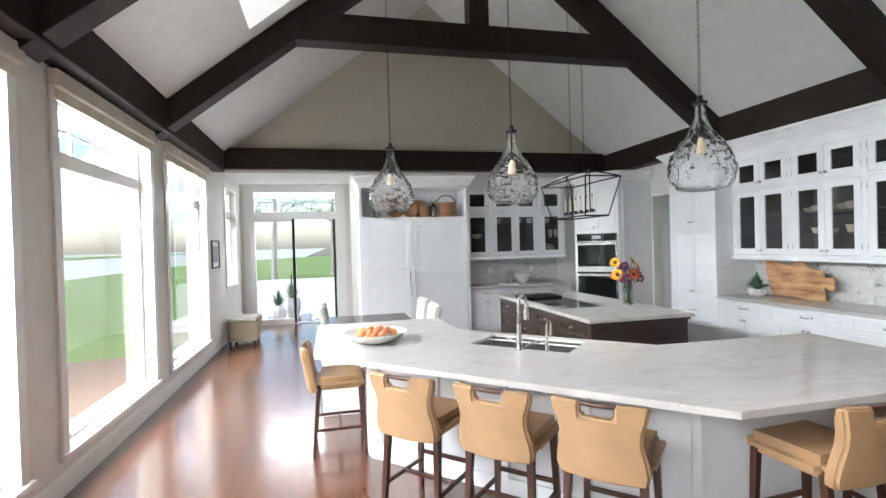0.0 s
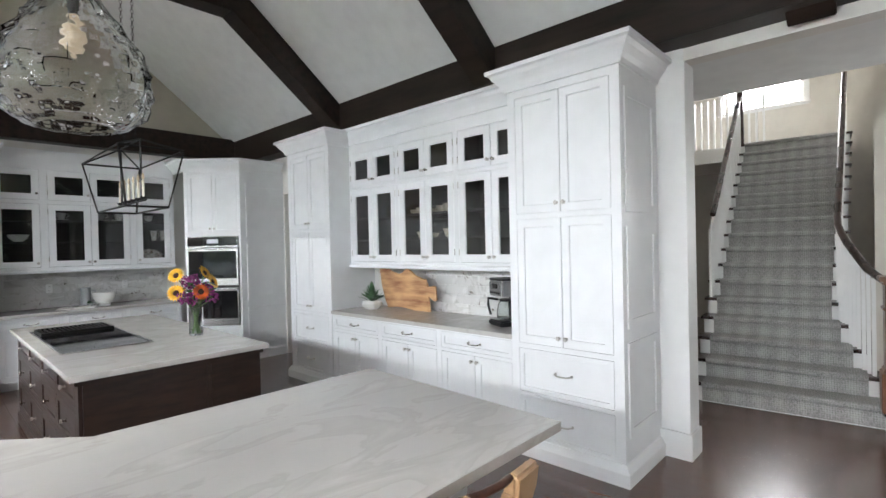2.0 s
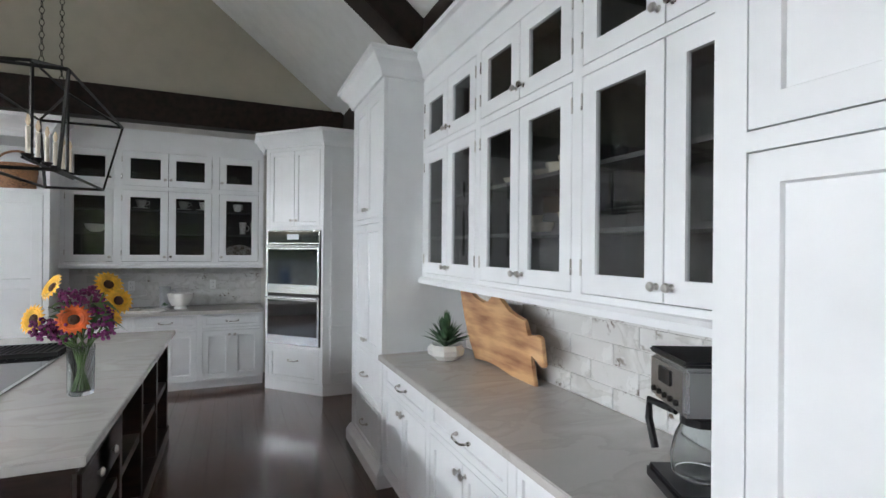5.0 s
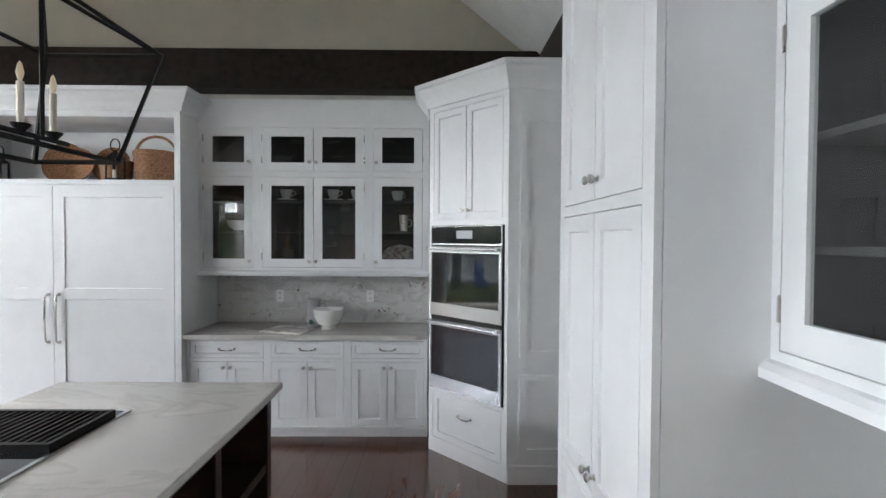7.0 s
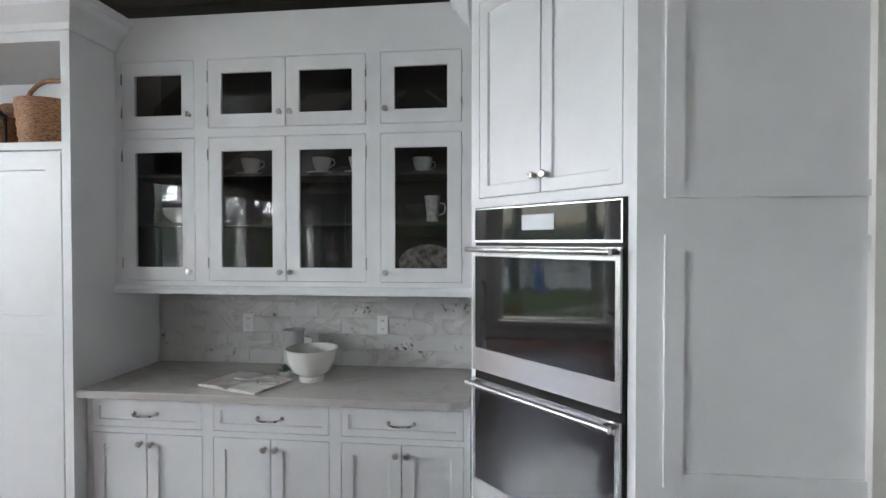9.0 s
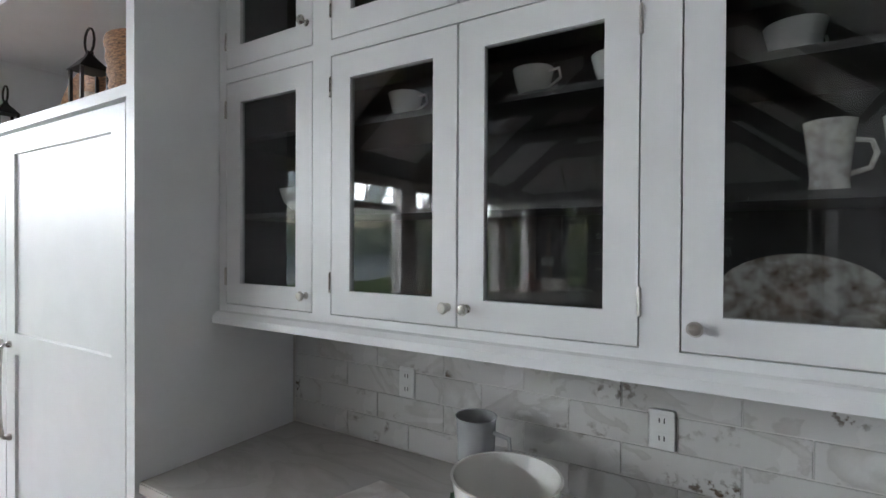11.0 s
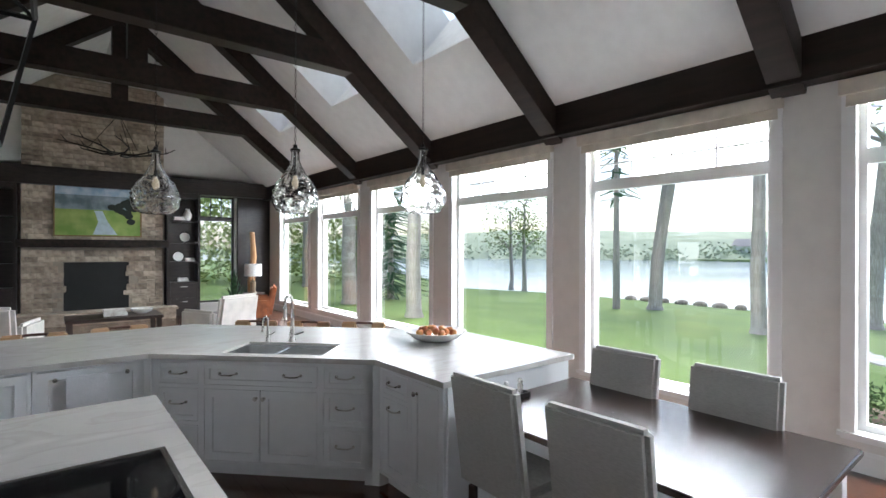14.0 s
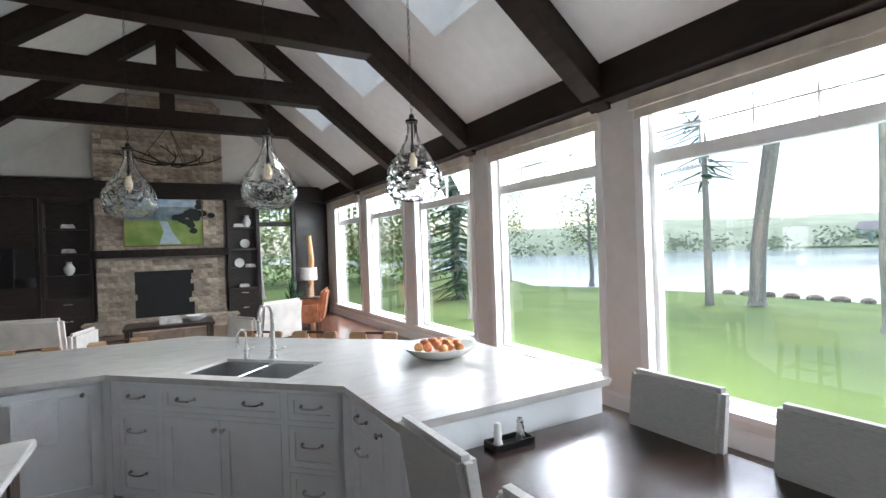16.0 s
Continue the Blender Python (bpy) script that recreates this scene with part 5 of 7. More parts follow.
part("frame", bm, mat("grey_frame", (0.10, 0.09, 0.085), 0.5), pc)
bm = B()
box(bm, 0.003, 0.010, -0.24, 0.24, 0.03, 0.45)
part("mat_board", bm, mat("mat_board", (0.75, 0.75, 0.73), 0.8), pc)
bm = B()
box(bm, 0.010, 0.013, -0.17, 0.17, 0.10, 0.38)
part("print", bm, mat("print_grey", (0.40, 0.43, 0.44), 0.8, scale=14, color2=(0.16, 0.17, 0.18)), pc, "grey landscape print")

# ---- things on and in the cabinets ----
def basket(x, y, z, r, h, label, handle=False):
    ob = thing("basket", label, "basket", pose(x, y, z), "baskets above the refrigerator")
    bm = B()
    prof = []
    for k in range(11):
        rr = r * (0.86 + 0.14 * k / 10) + (0.006 if k % 2 else 0)
        prof.append((rr, h * k / 10))
    prof += [(r * 0.93, h), (r * 0.8, 0.02), (0.001, 0.02)]
    lathe(bm, prof, 26)
    part("bowl", bm, BASKET, ob, smooth=True)
    if handle:
        bm = B()
        tube(bm, [(r * math.cos(a), 0, h - 0.01 + r * 0.85 * math.sin(a)) for a in [i * math.pi / 10 for i in range(11)]], 0.012, 8)
        part("handle", bm, BASKET, ob)


basket(2.66, 9.2, 2.222, 0.175, 0.27, "brown wicker basket with arched handle", True)
basket(2.28, 9.25, 2.222, 0.13, 0.2, "tall brown wicker basket on cabinet ledge")
for x, r in ((1.72, 0.19), (1.97, 0.15), (2.16, 0.17)):
    bm = B()
    lathe(bm, [(0.001, 0), (r * 0.7, 0.0), (r, 0.035), (r, 0.05), (r * 0.95, 0.05), (r * 0.65, 0.015), (0.001, 0.015)], 28, pose(x, 9.40 - (0.16 if r < 0.16 else 0.0), 2.222 + r, 78, 0, 0))
    solid("woven_plate", bm, BASKET, "round woven plate leaning above the refrigerator", "plate", "woven plates above the refrigerator", smooth=True)


def table_lantern(x, y, z, s):
    ob = thing("lantern", "dark metal candle lantern on cabinet ledge", "lantern", pose(x, y, z), "lanterns above the refrigerator")
    bm = B()
    box(bm, -0.075 * s, 0.075 * s, -0.075 * s, 0.075 * s, 0, 0.03 * s)
    for sx in (-1, 1):
        for sy in (-1, 1):
            box(bm, sx * 0.065 * s - 0.006, sx * 0.065 * s + 0.006, sy * 0.065 * s - 0.006, sy * 0.065 * s + 0.006, 0.03 * s, 0.25 * s)
    lathe(bm, [(0.115 * s, 0.25 * s), (0.10 * s, 0.265 * s), (0.03 * s, 0.33 * s), (0.02 * s, 0.345 * s), (0.02 * s, 0.36 * s)], 4, pose(0, 0, 0, 0, 0, 45))
    part("frame", bm, BLACK, ob)
    bm = B()
    tube(bm, [(0.055 * s * math.cos(a), 0, 0.35 * s + 0.07 * s + 0.07 * s * math.sin(a)) for a in [i * math.pi / 6 - 1.57 for i in range(13)]], 0.005, 6)
    part("ring", bm, BLACK, ob)
    bm = B()
    lathe(bm, [(0.03 * s, 0.03 * s), (0.03 * s, 0.13 * s), (0, 0.132 * s)], 14)
    part("candle", bm, mat("candle_ivory", (0.78, 0.72, 0.6), 0.5), ob, "ivory pillar candle")


table_lantern(2.38, 9.08, 2.222, 0.74)
table_lantern(1.36, 9.12, 2.222, 0.62)


def cup(x, y, z, s=1.35, saucer=True):
    ob = thing("teacup", "white china cup on cabinet shelf", "cup", pose(x, y, z, 0, 0, random.uniform(-60, 60)), "china in glass cabinets")
    bm = B()
    zz = 0.014 if saucer else 0
    lathe(bm, [(0.001, zz), (0.022 * s, zz), (0.035 * s, zz + 0.03 * s), (0.043 * s, zz + 0.065 * s), (0.04 * s, zz + 0.065 * s), (0.03 * s, zz + 0.02 * s), (0.001, zz + 0.008)], 18)
    part("bowl", bm, PORCELAIN, ob, smooth=True)
    bm = B()
    tube(bm, [(0.038 * s, 0, zz + 0.055 * s), (0.062 * s, 0, zz + 0.055 * s), (0.066 * s, 0, zz + 0.035 * s), (0.035 * s, 0, zz + 0.02 * s)], 0.004, 6)
    part("handle", bm, PORCELAIN, ob, smooth=True)
    if saucer:
        bm = B()
        lathe(bm, [(0.001, 0.002), (0.05, 0.0), (0.09, 0.012), (0.09, 0.015), (0.04, 0.007), (0.001, 0.006)], 20)
        part("saucer", bm, PORCELAIN, ob, smooth=True)


random.seed(9)
for x in (3.74, 4.18, 4.40):
    cup(x, 9.42, 2.09)
cup(4.78, 9.42, 2.09, 1.4, False)
MUGM = mat("printed_mug", (0.76, 0.74, 0.70), 0.2, scale=38, color2=(0.42, 0.38, 0.33))
for k in range(2):
    mg = thing("mug", "tall white mug with faint floral print", "mug", pose(4.84 + k * 0.13, 9.40, 1.81), "tall mugs on the shelf")
    bm = B()
    lathe(bm, [(0.030, 0), (0.036, 0.006), (0.034, 0.03), (0.037, 0.07), (0.044, 0.13), (0.047, 0.15), (0.044, 0.15), (0.034, 0.07), (0.030, 0.012), (0.001, 0.01)], 20)
    part("bowl", bm, MUGM, mg, smooth=True)
    bm = B()
    tube(bm, [(0.040, 0, 0.11), (0.068, 0, 0.105), (0.076, 0, 0.08), (0.066, 0, 0.05), (0.034, 0, 0.04)], 0.0055, 8)
    part("handle", bm, MUGM, mg, smooth=True)
bm = B()
lathe(bm, [(0.001, 0.01), (0.11, 0.008), (0.16, 0.02), (0.16, 0.026), (0.1, 0.014), (0.001, 0.016)], 28, pose(4.80, 9.52, 1.445 + 0.12, 80, 0, 0) @ Matrix.Diagonal((1.1, 0.72, 1, 1)))
solid("platter", bm, mat("patterned_platter", (0.74, 0.72, 0.66), 0.2, scale=32, color2=(0.20, 0.14, 0.10)), "oval patterned china platter standing in cabinet", "platter", smooth=True)


def bowl(x, y, z, r, h, label, material=PORCELAIN):
    bm = B()
    lathe(bm, [(0.001, 0.004), (r * 0.45, 0.0), (r * 0.5, 0.01), (r * 0.85, h * 0.45), (r, h), (r * 0.96, h), (r * 0.8, h * 0.5), (r * 0.4, 0.02), (0.001, 0.016)], 28, pose(x, y, z))
    solid("bowl", bm, material, label, "bowl", smooth=True)


bowl(3.30, 9.42, 1.81, 0.11, 0.09, "white bowl on dark cabinet shelf")
bowl(3.30, 9.42, 1.441, 0.12, 0.07, "white serving bowl in glass cabinet")
TUMB = glass_mat("tumbler_glass", (0.9, 0.93, 0.93), 0.0, 1.25)
for i in range(3):
    for j in range(8):
        for z in (1.441, 1.73, 1.99):
            if (i * 7 + j * 3 + int(z * 10)) % 4 == 0:
                continue
            y = Y_B - i * BASE_W - 0.09 - j * (BASE_W - 0.16) / 7
            bm = B()
            if i == 1 and z > 1.7:
                r, h = 0.055, 0.05 + 0.02 * (j % 3)
                lathe(bm, [(0.001, 0), (r * 0.5, 0), (r, h), (r * 0.95, h), (r * 0.45, 0.01), (0.001, 0.01)], 16, pose(6.16, y, z))
                solid("bowl", bm, mat("shelf_dish", (0.55, 0.48, 0.38), 0.4, rnd=0.3), "small stoneware bowl behind cabinet glass", "bowl", "dishes in right wall cabinets", smooth=True)
            else:
                h = 0.14 if j % 2 else 0.11
                lathe(bm, [(0.001, 0), (0.028, 0), (0.034, h), (0.032, h), (0.026, 0.012), (0.001, 0.012)], 12, pose(6.12 + 0.06 * (j % 2), y, z))
                solid("drinking_glass", bm, TUMB, "clear drinking glass behind cabinet glass", "glass", "glasses in right wall cabinets", smooth=True).visible_shadow = False

# back counter: mixing bowl, pitcher, open book, whisk, succulent
bm = B()
lathe(bm, [(0.06, 0), (0.062, 0.02), (0.05, 0.025), (0.09, 0.05), (0.115, 0.10), (0.125, 0.155), (0.128, 0.16), (0.121, 0.16), (0.105, 0.1), (0.07, 0.05), (0.001, 0.04)], 36, pose(4.17, 9.27, 0.92) @ Matrix.Diagonal((1.14, 1.14, 1.14, 1)))
solid("mixing_bowl", bm, PORCELAIN, "white footed ceramic mixing bowl on counter", "bowl", smooth=True)
pt = thing("pitcher", "pale grey enamel pitcher beside the bowl", "pitcher", pose(3.99, 9.45, 0.92))
PGREY = mat("enamel_grey", (0.45, 0.46, 0.47), 0.25)
bm = B()
lathe(bm, [(0.06, 0), (0.062, 0.01), (0.056, 0.12), (0.062, 0.24), (0.066, 0.25), (0.062, 0.25), (0.052, 0.12), (0.001, 0.015)], 24)
part("body", bm, PGREY, pt, smooth=True)
bm = B()
tube(bm, [(0.05, 0, 0.21), (0.11, 0, 0.20), (0.115, 0, 0.15), (0.10, 0, 0.07), (0.05, 0, 0.06)], 0.007, 8)
part("handle", bm, PGREY, pt, smooth=True)
bk = thing("open_book", "open cookbook lying on the counter", "book", pose(3.84, 9.16, 0.92, 0, 0, -18))
PAPER = mat("book_page", (0.72, 0.70, 0.66), 0.8, scale=9, color2=(0.42, 0.36, 0.32))
for s in (-1, 1):
    bm = B()
    pr = [(0, 0.004), (s * 0.02, 0.016), (s * 0.08, 0.02), (s * 0.2, 0.012), (s * 0.2, 0.003), (0, 0.0)]
    prism(bm, pr, -0.14, 0.14, Matrix(((1, 0, 0, 0), (0, 0, 1, 0), (0, 1, 0, 0), (0, 0, 0, 1))))
    part("page_block", bm, PAPER, bk)
wk = thing("whisk", "steel balloon whisk lying on the book", "whisk", pose(3.92, 9.12, 0.952, 0, 90, -10))
bm = B()
lathe(bm, [(0.005, -0.14), (0.009, -0.1), (0.008, 0.0), (0.004, 0.01)], 10)
part("grip", bm, STEEL, wk, smooth=True)
bm = B()
for k in range(5):
    a = k * math.pi / 5
    tube(bm, [(0.028 * math.sin(u) * math.cos(a), 0.028 * math.sin(u) * math.sin(a), 0.07 - 0.07 * math.cos(u)) for u in [i * math.pi / 10 for i in range(21)]], 0.0012, 4)
part("wires", bm, STEEL, wk)


def leafy(name, label, x, y, z, n, r, h, w, seed, pot_r, pot_h, pot_mat):
    random.seed(seed)
    ob = thing(name, label, "plant", pose(x, y, z))
    bm = B()
    lathe(bm, [(0.001, 0), (pot_r * 0.6, 0), (pot_r * 0.95, pot_h * 0.35), (pot_r, pot_h * 0.7), (pot_r * 0.85, pot_h), (pot_r * 0.78, pot_h), (0.001, pot_h * 0.8)], 9)
    part("pot", bm, pot_mat, ob)
    bm = B()
    for i in range(n):
        a, t = random.uniform(0, 6.283), random.uniform(0.05, 1.0)
        L = r * random.uniform(0.6, 1.0)
        c, s = math.cos(a), math.sin(a)
        up = h * (1 - 0.8 * t)
        P = [(0.01, 0, pot_h * 0.8), (L * t * 0.5, -w, pot_h + up * 0.5), (L * t, 0, pot_h * 0.9 + up), (L * t * 0.5, w, pot_h + up * 0.5)]
        vs = [bm.verts.new((p[0] * c - p[1] * s, p[0] * s + p[1] * c, p[2])) for p in P]
        mid = bm.verts.new((L * t * 0.5 * c, L * t * 0.5 * s, pot_h + up * 0.5 - w * 0.5))
        for q in ((0, 1, 4), (1, 2, 4), (2, 3, 4), (3, 0, 4)):
            bm.faces.new([mid if k == 4 else vs[k] for k in q])
    part("foliage", bm, mat("succulent_green", (0.07, 0.15, 0.07), 0.45, var=0.35, scale=12), ob, "blue-green leaves")


leafy("succulent", "green succulent in faceted white pot", 6.04, 5.74, 0.92, 110, 0.22, 0.25, 0.014, 3, 0.125, 0.10, PORCELAIN)
leafy("succulent", "tiny dark succulent in pot beside book", 4.0, 9.30, 0.92, 30, 0.07, 0.05, 0.012, 5, 0.04, 0.04, PGREY)

# live-edge cutting board leaning on the backsplash
CB = mat("cutting_board_wood", (0.60, 0.37, 0.19), 0.45, scale=3.2, color2=(0.22, 0.075, 0.03), stretch=(1, 1, 5), bump=0.1)
cb = []
for i in range(13):
    u = i / 12
    cb.append((u * 0.62, 0.02 * math.sin(u * 5)))
cb += [(0.63, 0.10), (0.64, 0.17), (0.71, 0.11), (0.74, 0.12), (0.76, 0.26), (0.73, 0.27), (0.65, 0.25)]
top = [(0.65, 0.33), (0.58, 0.335), (0.52, 0.355), (0.47, 0.40), (0.43, 0.44), (0.39, 0.43), (0.33, 0.385), (0.27, 0.37), (0.20, 0.385), (0.12, 0.425), (0.05, 0.46), (0.0, 0.44), (-0.02, 0.25), (-0.02, 0.1)]
bm = B()
prism(bm, cb + top, -0.012, 0.012, Matrix(((1, 0, 0, 0), (0, 0, 1, 0), (0, 1, 0, 0), (0, 0, 0, 1))))
solid("cutting_board", bm, CB, "live-edge wooden cutting board leaning on backsplash", "cutting board", bevel=0.004, m=pose(6.225, 5.66, 0.925, 14, 0, -90) @ Matrix.Diagonal((1.12, 1, 1.12, 1)))

cm = thing("coffee_maker", "steel and black drip coffee maker on counter", "coffee maker", pose(6.08, 3.80, 0.92, 0, 0, -115) @ Matrix.Diagonal((1.1, 1.1, 1.12, 1)))
bm = B()
box(bm, -0.1, 0.12, -0.16, 0.16, 0, 0.045)
box(bm, -0.1, 0.12, 0.03, 0.16, 0.045, 0.26)
part("base", bm, mat("black_plastic", (0.012, 0.012, 0.013), 0.3), cm, "black plastic base", bevel=0.01)
bm = B()
box(bm, -0.1, 0.12, -0.15, 0.155, 0.235, 0.36)
hd = part("brew_head", bm, STEEL, cm, "brushed steel head", bevel=0.012)
bm = B()
box(bm, -0.03, 0.04, -0.154, -0.149, 0.295, 0.335)
part("display", bm, BLACKGLASS, hd)
for k in range(5):
    bm = B()
    lathe(bm, [(0.008, 0), (0.008, 0.006), (0, 0.007)], 10, pose(-0.07 + k * 0.035, -0.149, 0.262, 90, 0, 0))
    part("button", bm, BLACK, hd)
bm = B()
box(bm, -0.102, 0.122, -0.152, 0.157, 0.36, 0.375)
part("lid", bm, MATS["black_plastic"], cm, bevel=0.006)
bm = B()
lathe(bm, [(0.05, 0.048), (0.068, 0.06), (0.072, 0.10), (0.06, 0.16), (0.045, 0.19), (0.042, 0.19), (0.055, 0.15), (0.066, 0.1), (0.06, 0.06), (0.001, 0.054)], 22, pose(0.01, -0.06, 0))
part("carafe", bm, TUMB, cm, "clear glass carafe", smooth=True)
bm = B()
tube(bm, [(-0.06, -0.09, 0.2), (-0.15, -0.13, 0.205), (-0.155, -0.13, 0.15), (-0.13, -0.12, 0.07)], 0.011, 8)
lathe(bm, [(0.048, 0.19), (0.048, 0.21), (0, 0.215)], 16, pose(0.01, -0.06, 0))
part("carafe_handle", bm, MATS["black_plastic"], cm)

# outlets on the backsplash
for x in (3.62, 4.50):
    ob = thing("wall_outlet", "white wall outlet on marble backsplash", "outlet", pose(x, YN - 0.014, 1.18))
    bm = B()
    box(bm, -0.036, 0.036, -0.006, 0, -0.058, 0.058)
    part("plate", bm, TRIM, ob, bevel=0.003)
    for z in (-0.025, 0.025):
        bm = B()
        box(bm, -0.016, 0.016, -0.0075, -0.0062, z - 0.016, z + 0.016)
        part("socket", bm, TRIM, ob)
        bm = B()
        box(bm, -0.008, -0.005, -0.0085, -0.0076, z - 0.006, z + 0.008)
        box(bm, 0.005, 0.008, -0.0085, -0.0076, z - 0.006, z + 0.008)
        part("slot", bm, BLACK, ob)

# ---- living end: fireplace, built-ins, seating ----
bm = B()
box(bm, 1.30, 4.0, YS, YS + 0.22, 0, 5.6)
chim = solid("chimney_core", bm, mat("mortar", (0.30, 0.26, 0.21), 0.95, bump=0.6), "stone chimney breast with mortar joints", "fireplace", kind="structure")
# A thin black slab on the chimney face takes the place of the fire opening.
bm = B()
box(bm, 2.03, 3.27, YS + 0.221, YS + 0.235, 0.25, 1.38)
solid("firebox", bm, mat("firebox_black", (0.006, 0.006, 0.006), 0.7), "flat black slab as fire opening in stone chimney", "fireplace")
bm = B()
box(bm, 1.22, 4.08, YS + 0.22, YS + 0.48, 1.72, 1.90)
solid("mantel", bm, BEAM, "dark heavy timber mantel over fireplace", "mantel", bevel=0.006)
bm = B()
box(bm, 1.1, 4.2, YS + 0.22, YS + 0.75, 0.0, 0.22)
box(bm, 1.05, 4.25, YS + 0.22, YS + 0.80, 0.22, 0.28)
solid("hearth", bm, STONE, "raised pale stone hearth slab", "hearth", bevel=0.012)
pa_ = thing("painting", "landscape painting of green marsh and river", "painting", pose(2.62, YS + 0.30, 1.97))
bm = B()
plate(bm, -0.84, 0.84, 0, 1.48, [(-0.81, 0.81, 0.03, 1.45)], -0.02, 0.025)
part("frame", bm, mat("gold_frame", (0.20, 0.13, 0.06), 0.4, metal=0.5), pa_)
for z0, z1, col, c2 in ((0.95, 1.45, (0.22, 0.33, 0.45), (0.55, 0.58, 0.60)), (0.62, 0.95, (0.10, 0.14, 0.16), (0.30, 0.36, 0.40)), (0.03, 0.62, (0.16, 0.26, 0.05), (0.30, 0.36, 0.10))):
    bm = B()
    box(bm, -0.81, 0.81, -0.01, 0.012, z0, z1)
    part("canvas", bm, mat("canvas_%d" % int(z0 * 100), col, 0.7, scale=3.2, color2=c2, bump=0.3), pa_)
bm = B()
prism(bm, [(-0.35, 0.05), (0.12, 0.05), (0.02, 0.35), (0.10, 0.6), (-0.06, 0.6), (-0.16, 0.35)], 0.0125, 0.015, Matrix(((1, 0, 0, 0), (0, 0, 1, 0), (0, 1, 0, 0), (0, 0, 0, 1))))
part("painted_river", bm, mat("painted_river", (0.42, 0.50, 0.58), 0.7, scale=9), pa_)
bm = B()
random.seed(2)
for k in range(26):
    ball(bm, (-0.55 + random.gauss(0, 0.13), 0.014, 0.78 + random.gauss(0, 0.13)), 0.09, 1, 0.03, 0.8, 8, 6)
part("painted_trees", bm, mat("painted_tree", (0.018, 0.025, 0.02), 0.8), pa_)


def bookcase(name, x0, x1, label, shelves):
    ob = thing(name, label, "bookcase", pose(x0, YS + 0.002, 0))
    W = x1 - x0
    bm = B()
    box(bm, 0, W, 0, 0.03, 0, 3.1)
    box(bm, 0, 0.06, 0.03, 0.36, 0, 3.1)
    box(bm, W - 0.06, W, 0.03, 0.36, 0, 3.1)
    box(bm, 0.06, W - 0.06, 0.03, 0.36, 2.98, 3.1)
    box(bm, 0.06, W - 0.06, 0.03, 0.34, 0, 0.85)
    part("carcass", bm, DARKPANEL, ob)
    for z in shelves:
        bm = B()
        box(bm, 0.06, W - 0.06, 0.03, 0.33, z - 0.02, z + 0.02)
        part("shelf", bm, DARKPANEL, ob)
    for z in (0.1, 0.48):
        bm = B()
        box(bm, 0.08, W - 0.08, 0.341, 0.36, z, z + 0.34)
        d = part("drawer_front", bm, DARKPANEL, ob, bevel=0.004)
        bm = B()
        box(bm, W / 2 - 0.08, W / 2 + 0.08, 0.361, 0.38, z + 0.24, z + 0.255)
        part("handle", bm, NICKEL, d)


bookcase("bookcase", 0.48, 1.24, "dark wood built-in bookcase with ornaments", (1.35, 1.85, 2.4))
bookcase("bookcase", 4.06, 4.98, "dark wood built-in bookcase beside television", (1.35, 1.85, 2.4))
bm = B()
box(bm, 5.0, XR, YS + 0.002, YS + 0.3, 0, 3.1)
for k in range(4):
    box(bm, 5.08, XR - 0.05, YS + 0.3, YS + 0.315, 0.12 + k * 0.74, 0.78 + k * 0.74)
solid("media_wall", bm, DARKPANEL, "dark wood panelled media wall", "cabinet", bevel=0.003)
bm = B()
box(bm, 5.05, 6.25, YS + 0.318, YS + 0.36, 1.15, 2.0)
solid("television", bm, BLACKGLASS, "flat black television on panelled wall", "television")
bm = B()
box(bm, XW, XR, YS + 0.002, YS + 0.38, 3.1, 3.5)
solid("builtin_header", bm, DARKPANEL, "dark wood header above built-ins", "trim", kind="structure")
bm = B()
box(bm, XW + 0.002, -0.52, YS + 0.002, YS + 0.12, 0, 3.1)
solid("dark_panel", bm, DARKPANEL, "dark wood panel beside narrow window", "panel", kind="structure")
random.seed(21)
for x, z in ((0.75, 2.42), (0.95, 2.42), (0.8, 1.87), (0.7, 1.37), (0.95, 1.37), (0.85, 0.86), (4.5, 2.42), (4.5, 1.37), (4.5, 1.87)):
    bm = B()
    k = random.randrange(3)
    if k == 0:
        lathe(bm, [(0.05, 0), (0.10, 0.08), (0.11, 0.16), (0.05, 0.26), (0.06, 0.3), (0.0, 0.3)], 18, pose(x, YS + 0.2, z))
        solid("ceramic_vase", bm, PORCELAIN, "pale ceramic vase on dark shelf", "vase", "shelf ornaments", smooth=True)
    elif k == 1:
        box(bm, x - 0.12, x + 0.12, YS + 0.1, YS + 0.28, z, z + 0.05)
        box(bm, x - 0.10, x + 0.11, YS + 0.1, YS + 0.27, z + 0.05, z + 0.09)
        solid("book_stack", bm, PAPER, "small stack of pale books on shelf", "books", "shelf ornaments", bevel=0.003)
    else:
        lathe(bm, [(0.001, 0.0), (0.10, 0.01), (0.12, 0.02), (0.1, 0.02), (0.001, 0.012)], 22, pose(x, YS + 0.12, z + 0.12, -75, 0, 0))
        solid("plate", bm, PORCELAIN, "white plate standing on dark shelf", "plate", "shelf ornaments", smooth=True)


